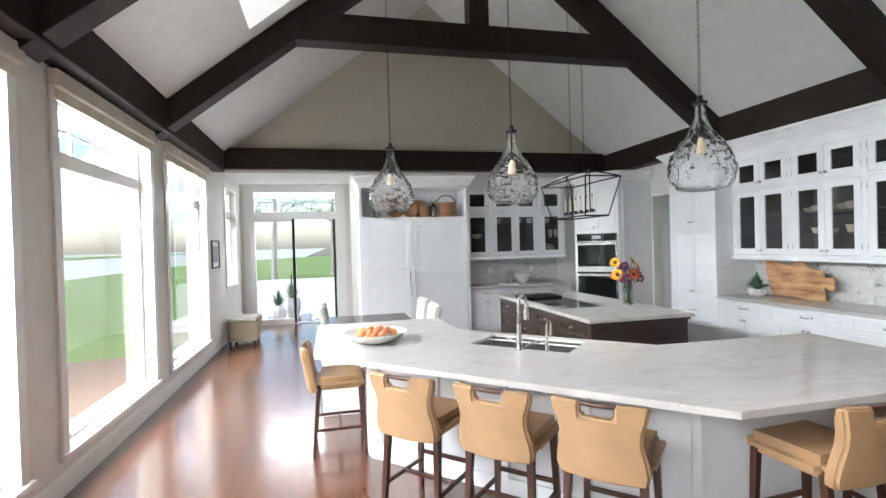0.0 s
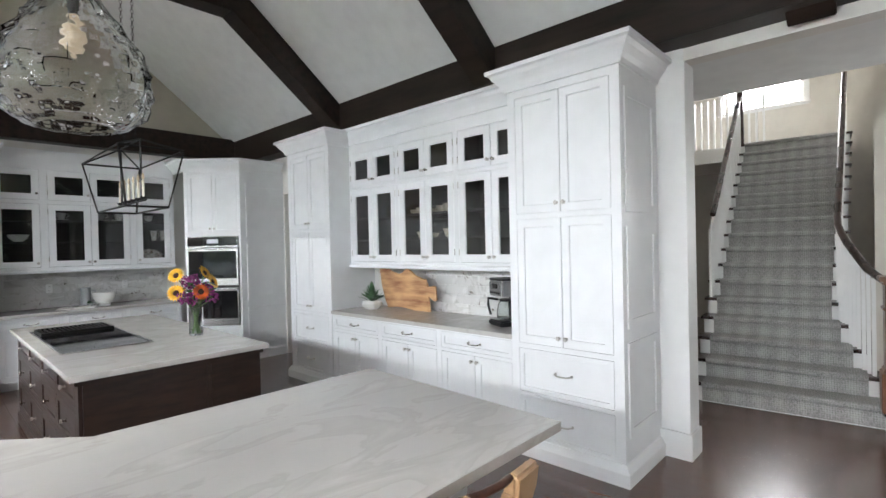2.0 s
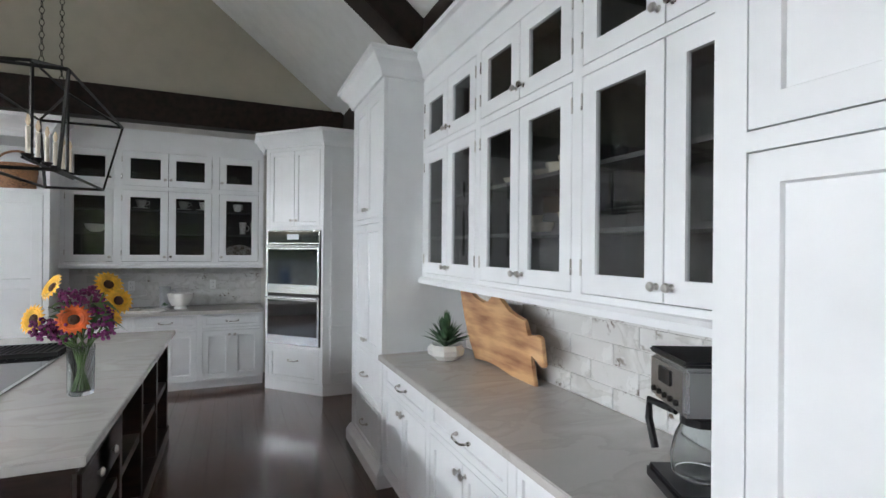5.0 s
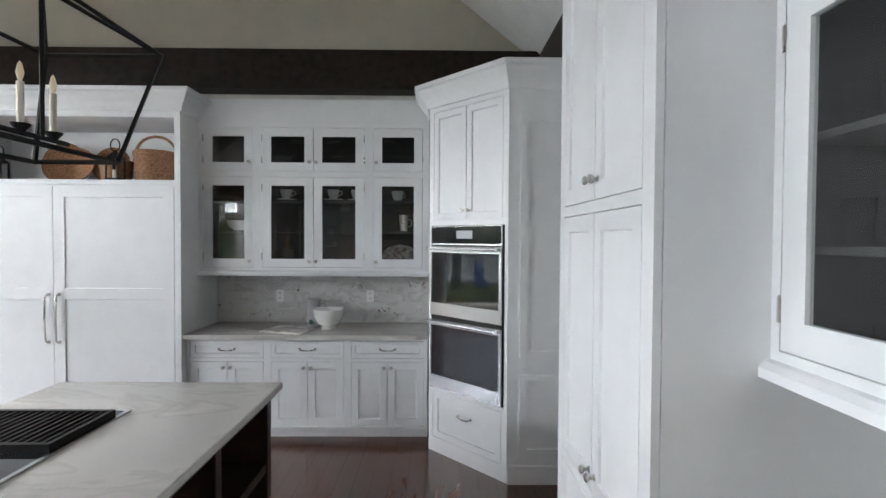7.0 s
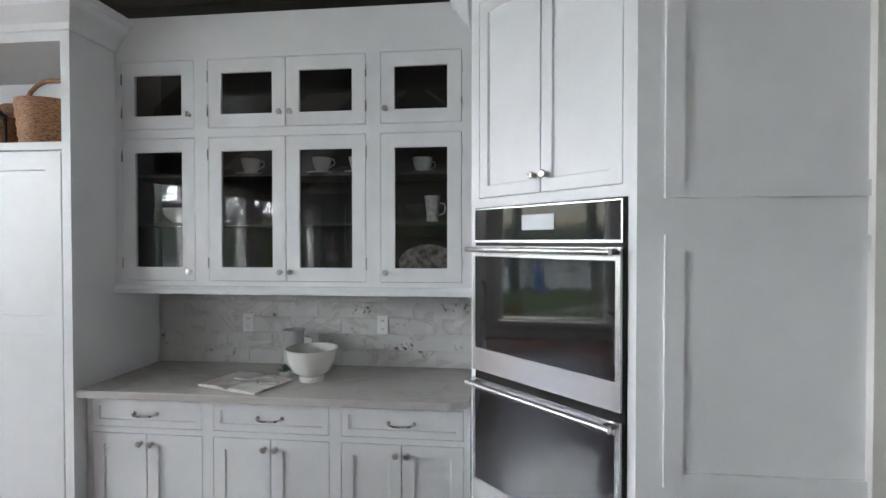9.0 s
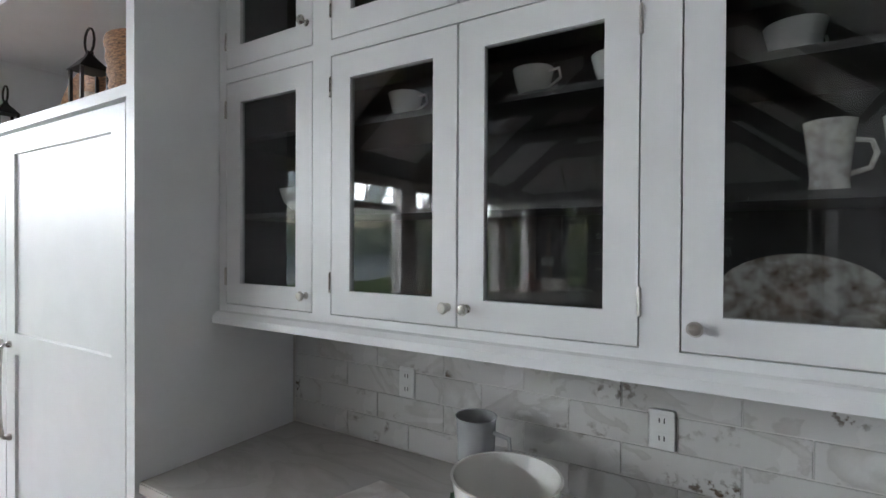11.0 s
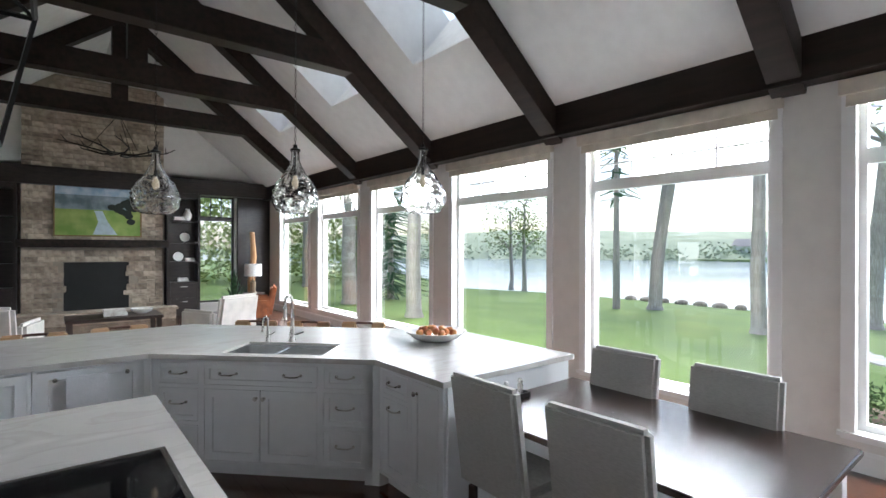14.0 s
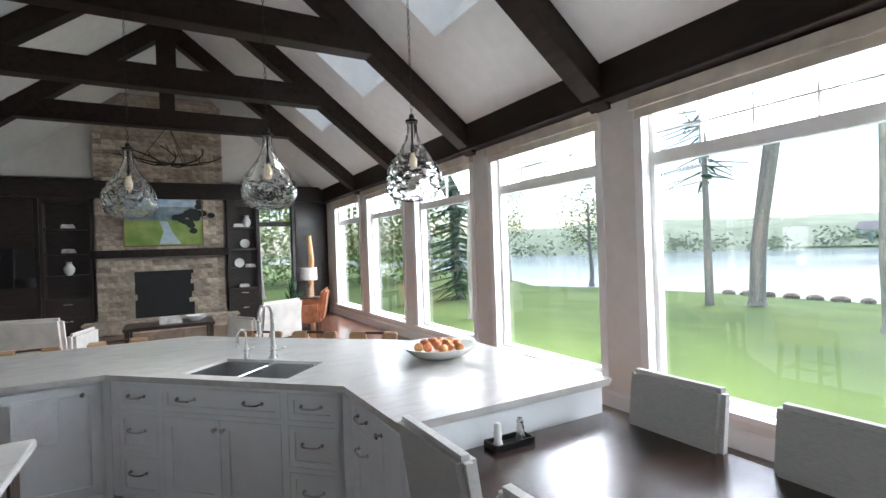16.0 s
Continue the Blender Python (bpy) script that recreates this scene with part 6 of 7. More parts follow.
def armchair(m, label, material, group=""):
    ob = thing("armchair", label, "armchair", m, group)
    bm = B()
    box(bm, -0.40, 0.40, -0.35, 0.40, 0.2, 0.44)
    part("seat", bm, material, ob, smooth=True, bevel=0.04)
    bm = B()
    v = box(bm, -0.42, 0.42, -0.47, -0.33, 0.2, 0.88)
    for q in v[4:]:
        q.co.y -= 0.12
    part("backrest", bm, material, ob, smooth=True, bevel=0.05)
    for s in (-1, 1):
        bm = B()
        v = box(bm, s * 0.45 - 0.06, s * 0.45 + 0.06, -0.42, 0.40, 0.2, 0.62)
        part("armrest", bm, material, ob, smooth=True, bevel=0.045)
        for y in (-0.35, 0.33):
            bm = B()
            box(bm, s * 0.38 - 0.025, s * 0.38 + 0.025, y - 0.025, y + 0.025, 0, 0.21)
            part("leg", bm, LEGWOOD, ob)


armchair(pose(4.15, -1.85, 0, 0, 0, 165), "cream upholstered armchair with curved arms", CREAM, "cream armchairs")
armchair(pose(1.05, -1.75, 0, 0, 0, 205), "cream upholstered armchair facing the fireplace", CREAM, "cream armchairs")
CARAMEL = mat("caramel_leather", (0.30, 0.10, 0.04), 0.4, var=0.2, bump=0.3)
armchair(pose(0.0, -3.4, 0, 0, 0, -110), "caramel leather armchair by the window", CARAMEL)
sf = thing("sofa", "caramel leather sofa with pale scatter cushions", "sofa", pose(5.55, -3.1, 0, 0, 0, 90))
bm = B()
box(bm, -1.0, 1.0, -0.4, 0.4, 0.15, 0.45)
part("seat", bm, CARAMEL, sf, smooth=True, bevel=0.04)
bm = B()
box(bm, -1.0, 1.0, -0.42, -0.22, 0.4, 0.85)
part("backrest", bm, CARAMEL, sf, smooth=True, bevel=0.05)
for x in (-0.9, -0.3):
    bm = B()
    box(bm, -0.22, 0.22, -0.06, 0.06, 0.0, 0.4, pose(x, -0.12, 0.45, -15, 0, 10))
    part("cushion", bm, CREAM, sf, smooth=True, bevel=0.05)
for s in (-0.85, 0.85):
    for y in (-0.3, 0.3):
        bm = B()
        box(bm, s - 0.03, s + 0.03, y - 0.03, y + 0.03, 0, 0.16)
        part("leg", bm, LEGWOOD, sf)
ct = thing("coffee_table", "dark wood coffee table with books and bowl", "coffee table", pose(2.55, -3.2, 0))
bm = B()
box(bm, -0.75, 0.75, -0.45, 0.45, 0.38, 0.44)
part("tabletop", bm, DARKWOOD, ct, bevel=0.006)
for sx in (-0.68, 0.68):
    for sy in (-0.38, 0.38):
        bm = B()
        box(bm, sx - 0.04, sx + 0.04, sy - 0.04, sy + 0.04, 0, 0.38)
        part("leg", bm, DARKWOOD, ct)
bm = B()
for k in range(3):
    box(bm, 2.55 - 0.2 + 0.02 * k, 2.55 + 0.18, -3.3, -3.02 + 0.01 * k, 0.44 + 0.04 * k, 0.478 + 0.04 * k)
solid("book_stack", bm, PAPER, "stack of large pale books on coffee table", "books", bevel=0.003)
bowl(2.1, -3.25, 0.44, 0.2, 0.1, "wide pale bowl on the coffee table")


def table_lamp(x, y, z, label, h=0.45):
    ob = thing("table_lamp", label, "lamp", pose(x, y, z), "white drum table lamps")
    bm = B()
    lathe(bm, [(0.09, 0), (0.09, 0.02), (0.06, 0.03), (0.07, h * 0.6), (0.02, h * 0.7), (0.012, h)], 18)
    part("base", bm, mat("lamp_base_wood", (0.30, 0.22, 0.15), 0.5), ob, smooth=True)
    bm = B()
    lathe(bm, [(0.21, h - 0.03), (0.205, h + 0.27), (0.2, h + 0.27), (0.205, h - 0.03)], 28)
    part("shade", bm, mat("lamp_shade_linen", (0.75, 0.74, 0.72), 0.8), ob, "white linen drum shade", smooth=True)


def side_table(x, y, label):
    ob = thing("side_table", label, "side table", pose(x, y, 0))
    bm = B()
    lathe(bm, [(0.26, 0.56), (0.27, 0.57), (0.27, 0.6), (0, 0.6)], 24)
    part("tabletop", bm, DARKWOOD, ob)
    bm = B()
    lathe(bm, [(0.2, 0), (0.2, 0.02), (0.04, 0.05), (0.04, 0.56)], 18)
    part("pedestal", bm, DARKWOOD, ob)


side_table(5.55, -4.3, "round dark wood side table under lamp")
table_lamp(5.55, -4.3, 0.6, "table lamp with white drum shade")
side_table(-0.45, -4.6, "round dark side table near window")
table_lamp(-0.45, -4.6, 0.6, "table lamp with white shade by window")
bm = B()
tube(bm, [(-0.75, -5.6, 0), (-0.72, -5.6, 0.8), (-0.78, -5.6, 1.5), (-0.74, -5.6, 2.15)], 0.12, 9, r_end=0.06)
solid("driftwood_sculpture", bm, mat("driftwood", (0.45, 0.24, 0.11), 0.6, scale=5, color2=(0.26, 0.12, 0.05), stretch=(4, 4, 0.6)), "tall carved orange driftwood sculpture by window", "sculpture", smooth=True)
leafy("potted_plant", "leafy green plant near corner window", -0.2, -5.3, 0, 50, 0.5, 0.9, 0.035, 8, 0.2, 0.35, PGREY)

# branch chandelier over the seating
an = thing("branch_chandelier", "dark antler-like branch chandelier with small bulbs", "chandelier", pose(2.47, -3.4, 0))
bm = B()
random.seed(5)
for k in range(8):
    a = k * math.pi / 4
    pts = [(r * math.cos(a + 0.25 * math.sin(r * 4)), r * math.sin(a + 0.25 * math.sin(r * 4)), 3.52 + 0.16 * (r / 0.9) ** 2 + random.uniform(-0.02, 0.02)) for r in (0.05, 0.3, 0.55, 0.8, 0.95)]
    tube(bm, pts, 0.022, 6, r_end=0.008)
    for i in (2, 3):
        p = pts[i]
        tube(bm, [p, (p[0] * 1.05 + 0.05, p[1] * 1.05, p[2] + 0.13)], 0.011, 5, r_end=0.004)
part("branches", bm, BLACK, an)
bm = B()
for k in range(3):
    a = k * 2.09
    tube(bm, [(0.5 * math.cos(a), 0.5 * math.sin(a), 3.57), (0, 0, 4.3)], 0.006, 5)
tube(bm, [(0, 0, 4.25), (0, 0, RZ - 0.05)], 0.008, 5)
part("chain", bm, BLACK, an)

# ---- stair hall ----
HX = XR + 0.15
HALL = mat("hall_paint", (0.62, 0.585, 0.53), 0.75, var=0.02, bump=0.08, bump_scale=200)
YZ = Matrix(((0, 1, 0, 0), (1, 0, 0, 0), (0, 0, 1, 0), (0, 0, 0, 1)))      # local x along world y, local y along world x
bm = B()
plate(bm, 1.27, 5.0, -0.02, 6.2, [(2.45, 3.75, 4.15, 5.0)], 13.6, 13.75, YZ)
solid("wall_stair_end", bm, HALL, "warm beige end wall above the stairs", "wall", kind="structure")
bm = B()
plate(bm, HX, 10.2, -0.02, 6.2, [(8.6, 9.6, 0.0, 2.5)], -0.95, -0.8)
solid("wall_hall_south", bm, HALL, "warm beige wall of the entrance hall", "wall", kind="structure")
bm = B()
box(bm, HX, 13.6, 4.85, 5.0, -0.02, 6.2)
solid("wall_hall_north", bm, HALL, "warm beige wall behind the staircase", "wall", kind="structure")
bm = B()
plate(bm, -0.95, 1.42, -0.02, 6.2, [(-0.4, 0.92, -0.03, 2.72)], 10.2, 10.35, YZ)
solid("wall_hall_front", bm, HALL, "warm beige wall around the front door", "wall", kind="structure")
bm = B()
box(bm, 10.35, 13.6, 1.27, 1.42, -0.02, 6.2)
solid("wall_stair_side", bm, HALL, "warm beige wall along the staircase", "wall", kind="structure")
bm = B()
box(bm, 7.55, 7.65, -3.0, 4.85, 3.021, 6.199)
solid("wall_hall_upper", bm, HALL, "warm beige wall above the hall ceiling", "wall", kind="structure")
# Added walls and ceiling close off the next room; dimness is in wall colour.
bm = B()
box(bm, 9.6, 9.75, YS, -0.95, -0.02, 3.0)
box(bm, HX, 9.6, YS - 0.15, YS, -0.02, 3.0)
solid("wall_den", bm, mat("den_wall_dimness", (0.16, 0.14, 0.12), 0.7, var=0.03, bump=0.08), "walls closing the next room, its dimness in their colour", "wall", kind="structure")
bm = B()
box(bm, HX, 9.75, YS - 0.15, -3.0, 3.0, 3.1)
box(bm, 7.65, 9.75, -3.0, -0.95, 3.0, 3.1)
solid("ceiling_den", bm, CEIL, "flat white ceiling of the next room", "ceiling", kind="structure")
bm = B()
box(bm, XR - 0.03, XR + 0.18, -4.87, -4.75, 0, 2.98)
solid("opening_casing", bm, TRIM, "white cased edge of the living room opening", "trim", kind="structure", bevel=0.003)
fd = thing("door_2", "dark framed glazed front door with transom", "door", kind="structure")
bm = B()
plate(bm, -0.52, 1.04, 0.0, 2.84, [(-0.4, 0.92, -0.01, 2.72)], 10.17, 10.199, YZ)
box(bm, 10.15, 10.2, -0.56, 1.08, 2.84, 2.90)
part("casing", bm, TRIM, fd, "white painted casing")
bm = B()
plate(bm, -0.4, 0.92, 0.0, 2.72, [(-0.34, 0.86, 0.02, 2.1), (-0.34, 0.86, 2.2, 2.66)], 10.22, 10.32, YZ)
part("door_frame", bm, DARKF, fd)
bm = B()
plate(bm, -0.33, 0.85, 0.03, 2.09, [(-0.2, 0.72, 0.85, 1.97)], 10.25, 10.295, YZ)
for z in (1.22, 1.60):
    box(bm, 10.255, 10.29, -0.2, 0.72, z - 0.012, z + 0.012)
part("door_leaf", bm, DARKF, fd)
bm = B()
box(bm, 10.255, 10.29, 0.24, 0.265, 2.2, 2.66)
box(bm, 10.256, 10.289, -0.34, 0.86, 2.42, 2.44)
part("muntins", bm, DARKF, fd)
for q in ((-0.2, 0.72, 0.85, 1.97), (-0.34, 0.86, 2.2, 2.66)):
    bm = B()
    box(bm, 10.27, 10.276, *q)
    part("pane", bm, GLASS, fd).visible_shadow = False
bm = B()
box(bm, HX, 7.65, -3.0, 5.0, 3.0, 3.02)
box(bm, HX, 13.7, -3.0, 5.0, 6.2, 6.3)
solid("ceiling_hall", bm, CEIL, "flat white ceiling of the stair hall", "ceiling", kind="structure")
window("window_9", Matrix(((0, -1, 0, 13.6), (1, 0, 0, 2.45), (0, 0, 1, 0), (0, 0, 0, 1))), 1.3, 4.15, 5.0, 4.8, 2, 1)
# Window added without being seen; the hall fill lamp shines through it.
window("window_10", Matrix(((1, 0, 0, 8.6), (0, 1, 0, -0.8), (0, 0, 1, 0), (0, 0, 0, 1))), 1.0, 0.02, 2.5, 1.9, 2, 2, DARKF, True)
SX0, SY0, SY1, RISE, RUN, NST = 7.92, 1.38, 2.78, 0.190, 0.258, 17
STM = pose(SX0, 2.06, 0, 0, 0, 5.2) @ pose(-SX0, -2.06, 0)
def side_y(k):
    """The runner's edge on the open side: the lowest steps flare out."""
    return 1.655 - 0.0155 * max(0, k - 4) - 0.345 * max(0.0, 1 - k / 4.2) ** 1.25


stair = thing("staircase", "white staircase with grey woven carpet runner", "staircase", STM, kind="structure")
for k in range(NST):
    x, z = SX0 + k * RUN, (k + 1) * RISE
    x_end = 13.6 if k == NST - 1 else x + RUN + 0.03
    ya = side_y(k)
    yo = ya - (0.12 if k else 0.28)
    bm = B()
    box(bm, x - 0.028, x_end, yo - 0.03, SY1 + 0.06, z - 0.035, z)
    part("tread", bm, RAIL, stair, bevel=0.006)
    bm = B()
    box(bm, x, x + 0.02, yo, SY1 + 0.03, z - RISE, z - 0.035)
    box(bm, x, x + RUN, yo, yo + 0.025, 0 if k < 5 else z - RISE, z - 0.036)
    box(bm, x, x + RUN, SY1 + 0.005, SY1 + 0.03, 0 if k == 0 else z - RISE, z - 0.036)
    part("riser", bm, TRIM, stair)
    bm = B()
    pr = [(x - 0.012, z - RISE + 0.008), (x - 0.012, z - 0.05), (x - 0.04, z - 0.035), (x - 0.042, z - 0.005), (x - 0.03, z + 0.01), (x_end - 0.03, z + 0.01), (x_end - 0.03, z), (x, z - 0.002), (x, z - RISE + 0.008)]
    prism(bm, pr, ya, SY1 - 0.07, Matrix(((1, 0, 0, 0), (0, 0, 1, 0), (0, 1, 0, 0), (0, 0, 0, 1))))
    part("carpet_runner", bm, CARPET, stair, "grey woven carpet runner")
NPX, NPY = SX0 - 0.11, 1.24
for side in (0, 1):
    ob = thing("stair_railing", "white balusters with dark wooden handrail", "railing", STM, "stair railings", "structure")
    k0 = 1 if side == 0 else 4

    def rail_y(u):
        return side_y(u) - 0.06 if side == 0 else SY1
    for k in range(k0, NST):
        for q in (0.04, 0.125, 0.21):
            x = SX0 + k * RUN + q
            u = k + q / RUN
            z0, zt = (k + 1) * RISE, u * RISE + 0.98
            if side == 0 and u < 3.2:
                zt += 0.10 * (1 - u / 3.2)
            bm = B()
            y = rail_y(u)
            box(bm, x - 0.015, x + 0.015, y - 0.015, y + 0.015, z0, zt)
            part("baluster", bm, TRIM, ob)
    bm = B()
    pts = []
    if side == 0:
        pts = [(NPX, NPY, 1.20), (NPX + 0.16, NPY + 0.02, 1.21)]
    for k in range(2 * k0 + (1 if side == 0 else 2), 2 * NST):
        u = k / 2
        lift = 0.10 * (1 - u / 3.2) if side == 0 and u < 3.2 else 0
        pts.append((SX0 + u * RUN, rail_y(u), u * RISE + 1.0 + lift))
    pts.append((SX0 + NST * RUN, rail_y(NST), NST * RISE + 1.05))
    tube(bm, pts, 0.034, 10)
    part("handrail", bm, RAIL, ob, "dark polished handrail", smooth=True)
    if side == 1:
        bm = B()
        x = SX0 + NST * RUN - 0.2
        box(bm, x - 0.05, x + 0.05, SY1 - 0.05, SY1 + 0.05, NST * RISE - 0.3, NST * RISE + 1.2)
        part("upper_post", bm, RAIL, ob)
nw = thing("newel_post", "stained oak square newel post at stair foot", "newel post", STM @ pose(NPX, NPY, 0), kind="structure")
bm = B()
box(bm, -0.115, 0.115, -0.115, 0.115, RISE, 0.52)
part("base_block", bm, NEWEL, nw, bevel=0.008)
bm = B()
plate(bm, -0.088, 0.088, 0.52, 1.24, [(-0.055, 0.055, 0.60, 1.0)], -0.088, -0.076)
box(bm, -0.088, 0.088, -0.076, 0.088, 0.52, 1.24)
part("post", bm, NEWEL, nw)
for z0, z1, w in ((0.52, 0.55, 0.10), (1.03, 1.06, 0.102), (1.24, 1.27, 0.105), (1.27, 1.31, 0.125)):
    bm = B()
    box(bm, -w, w, -w, w, z0, z1)
    part("moulding", bm, NEWEL, nw, bevel=0.007)
SST = [(0.14 * math.cos(a), 0.16 * math.sin(a)) for a in [math.pi * (0.5 + i / 10) for i in range(11)]]
bm = B()
prism(bm, [(0.26, -0.16)] + [(0.26, 0.16)] + SST, 0, RISE - 0.036)
sst = solid("starting_step", bm, TRIM, "white rounded starting step under newel", "step", kind="structure", m=STM @ pose(NPX - 0.02, NPY - 0.08, 0))
bm = B()
prism(bm, [(0.24, -0.19)] + [(0.24, 0.16)] + [(x * 1.2, y * 1.18) for x, y in SST], RISE - 0.035, RISE - 0.001)
part("nosing", bm, RAIL, sst, "dark stained tread", bevel=0.005)
bm = B()
for k in range(24):
    y = SY1 + 0.1 + k * 0.11
    if y < 4.85:
        box(bm, 12.4, 12.43, y - 0.015, y + 0.015, NST * RISE, NST * RISE + 0.95)
box(bm, 12.0, 13.6, SY1 + 0.06, 4.85, NST * RISE - 0.25, NST * RISE)
solid("upper_gallery", bm, TRIM, "white balusters along the upper gallery", "railing", kind="structure")

# ---- outdoors ----
GRASS = mat("lawn_grass", (0.16, 0.235, 0.055), 0.95, scale=0.5, color2=(0.11, 0.175, 0.04), bump=1.0, bump_scale=18)


def ground_z(x, y):
    d = max(0.0, -x - 2.0)
    return -0.35 - 0.022 * d - 0.0006 * d * d * (1 if d < 26 else 1)


def shore(y):
    return -21.0 - 0.22 * (y - 2) + 2.0 * math.sin(y * 0.16) if y > -16 else -17.0 + 0.9 * (y + 16) * 0.6


bm = B()
NYG, NXG = 60, 14
rows = []
for j in range(NYG + 1):
    y = -120 + 240 * (j / NYG)
    s = min(-9.0, shore(y)) if y > -40 else -31.4 - 1.0 * (y + 40) * -0.02
    rows.append([bm.verts.new((-1.62 + (s + 1.62) * (i / NXG), y, ground_z(-1.62 + (s + 1.62) * (i / NXG), y))) for i in range(NXG + 1)])
for a, b in zip(rows, rows[1:]):
    for i in range(NXG):
        bm.faces.new((a[i], a[i + 1], b[i + 1], b[i]))
for j in range(NYG):
    a, b = rows[j][-1], rows[j + 1][-1]
    c, d = bm.verts.new(b.co + Vector((-1.5, 0, -1.4))), bm.verts.new(a.co + Vector((-1.5, 0, -1.4)))
    bm.faces.new((a, b, c, d))
ground = solid("ground", bm, GRASS, "mown green lawn sloping to the lake", "lawn", kind="structure", smooth=True)
bm = B()
box(bm, -1.62, 120, 12.7, 120, -0.6, -0.36)
box(bm, -1.62, 120, -120, YS - 0.6, -0.6, -0.36)
box(bm, 15, 120, YS - 0.6, 12.7, -0.6, -0.36)
solid("ground_behind", bm, GRASS, "flat lawn round the house", "lawn", kind="structure")
WATER = mat("lake_water", (0.34, 0.38, 0.39), 0.14, scale=0.2, var=0.1, bump=0.8, bump_scale=1.6, stretch=(1, 0.4, 1))
bm = B()
box(bm, -2500, -8, -2500, 2500, -2.4, -1.62)
solid("water", bm, WATER, "calm pale lake with light ripples", "lake", kind="structure")
LEAFG = mat("spring_leaves", (0.30, 0.36, 0.11), 0.8, scale=0.6, color2=(0.17, 0.24, 0.07))
# Air haze over the lake is mixed into this colour: paler than near leaves.
FARG = mat("far_leaves_with_haze", (0.46, 0.50, 0.33), 0.9, scale=0.16, color2=(0.31, 0.36, 0.23))
SPRUCE = mat("spruce_needles", (0.07, 0.13, 0.06), 0.85, scale=3, color2=(0.04, 0.085, 0.04))
BARK = mat("tree_bark", (0.45, 0.40, 0.36), 0.95, scale=6, color2=(0.28, 0.245, 0.215), stretch=(5, 5, 0.8), bump=1.0, bump_scale=14)

def leaf_cloud(bm, c, r, n, size):
    for _ in range(n):
        q = Vector((random.gauss(0, 0.5), random.gauss(0, 0.5), random.gauss(0, 0.4))) * r + Vector(c)
        a = Vector((random.uniform(-1, 1), random.uniform(-1, 1), random.uniform(-1, 1))).normalized()
        b = a.orthogonal().normalized()
        s = size * random.uniform(0.6, 1.3)
        bm.faces.new([bm.verts.new(q + a * s), bm.verts.new(q + b * s * 0.5), bm.verts.new(q - a * s), bm.verts.new(q - b * s * 0.5)])


# far shore: hills with woods
bm = B()
random.seed(33)
for k in range(2600):
    y = random.uniform(-330, 330)
    x = -150 - random.uniform(0, 70) - 0.00035 * y * y
    if y < -40:
        x += min(88, (-40 - y) * 0.75)
    h = 3.5 + 3.5 * noise.noise(Vector((y * 0.02, x * 0.02, 0)))
    zc = -1.6 + max(0, (-x - 150) * 0.09) + h * random.uniform(0.3, 1.0)
    r = random.uniform(1.6, 3.6)
    leaf_cloud(bm, (x, y, zc), r, 11, 0.75)
far = solid("far_woods", bm, FARG, "far lake shore woods, haze mixed into their green", "woods", kind="stuff")
bm = B()
ridge = []
for k in range(121):
    y = -420 + k * 7
    x = -205 - 0.0004 * y * y + (min(88, (-40 - y) * 0.75) if y < -40 else 0)
    h = 3.6 + 1.6 * noise.noise(Vector((y * 0.013, 3, 0))) + 1.1 * noise.noise(Vector((y * 0.11, 9, 0))) + 0.7 * noise.noise(Vector((y * 0.37, 4, 0))) + (5.0 if y < -30 else 5.0 * math.exp(-((y + 30) / 60) ** 2))
    ridge.append([bm.verts.new((x + 42, y, -1.7)), bm.verts.new((x + 24, y, h * 0.55)), bm.verts.new((x, y, h)), bm.verts.new((x - 60, y, h * 0.8))])
for a, b in zip(ridge, ridge[1:]):
    for i in range(3):
        bm.faces.new((a[i], a[i + 1], b[i + 1], b[i]))
solid("far_hill", bm, FARG, "wooded ridge across the lake, haze mixed into its green", "hill", kind="structure", smooth=True)
bm = B()
box(bm, -700, -148, -700, 700, -2, -1.2)
box(bm, -148, -60, -700, -140, -2, -1.2)
solid("far_shore", bm, GRASS, "low green bank across the lake", "shore", kind="structure")
for k in range(7):
    random.seed(50 + k)
    x, y = -160 + random.uniform(-9, 0), -80 + k * 31 + random.uniform(-9, 9)
    ob = thing("lake_house", "small pale house on the far shore", "house", pose(x, y, -1.2), "houses across the lake")
    bm = B()
    box(bm, -3, 3, -5, 5, 0, 4)
    part("wall", bm, PORCELAIN, ob)
    bm = B()
    prism(bm, [(-3.6, 4), (3.6, 4), (0, 6.4)], -5.5, 5.5, Matrix(((1, 0, 0, 0), (0, 0, 1, 0), (0, 1, 0, 0), (0, 0, 0, 1))))
    part("roof", bm, BARK, ob)
    for yy in (-3.2, 0, 3.2):
        bm = B()
        box(bm, 3.0, 3.05, yy - 0.7, yy + 0.7, 1.2, 2.8)
        part("window", bm, BLACKGLASS, ob)


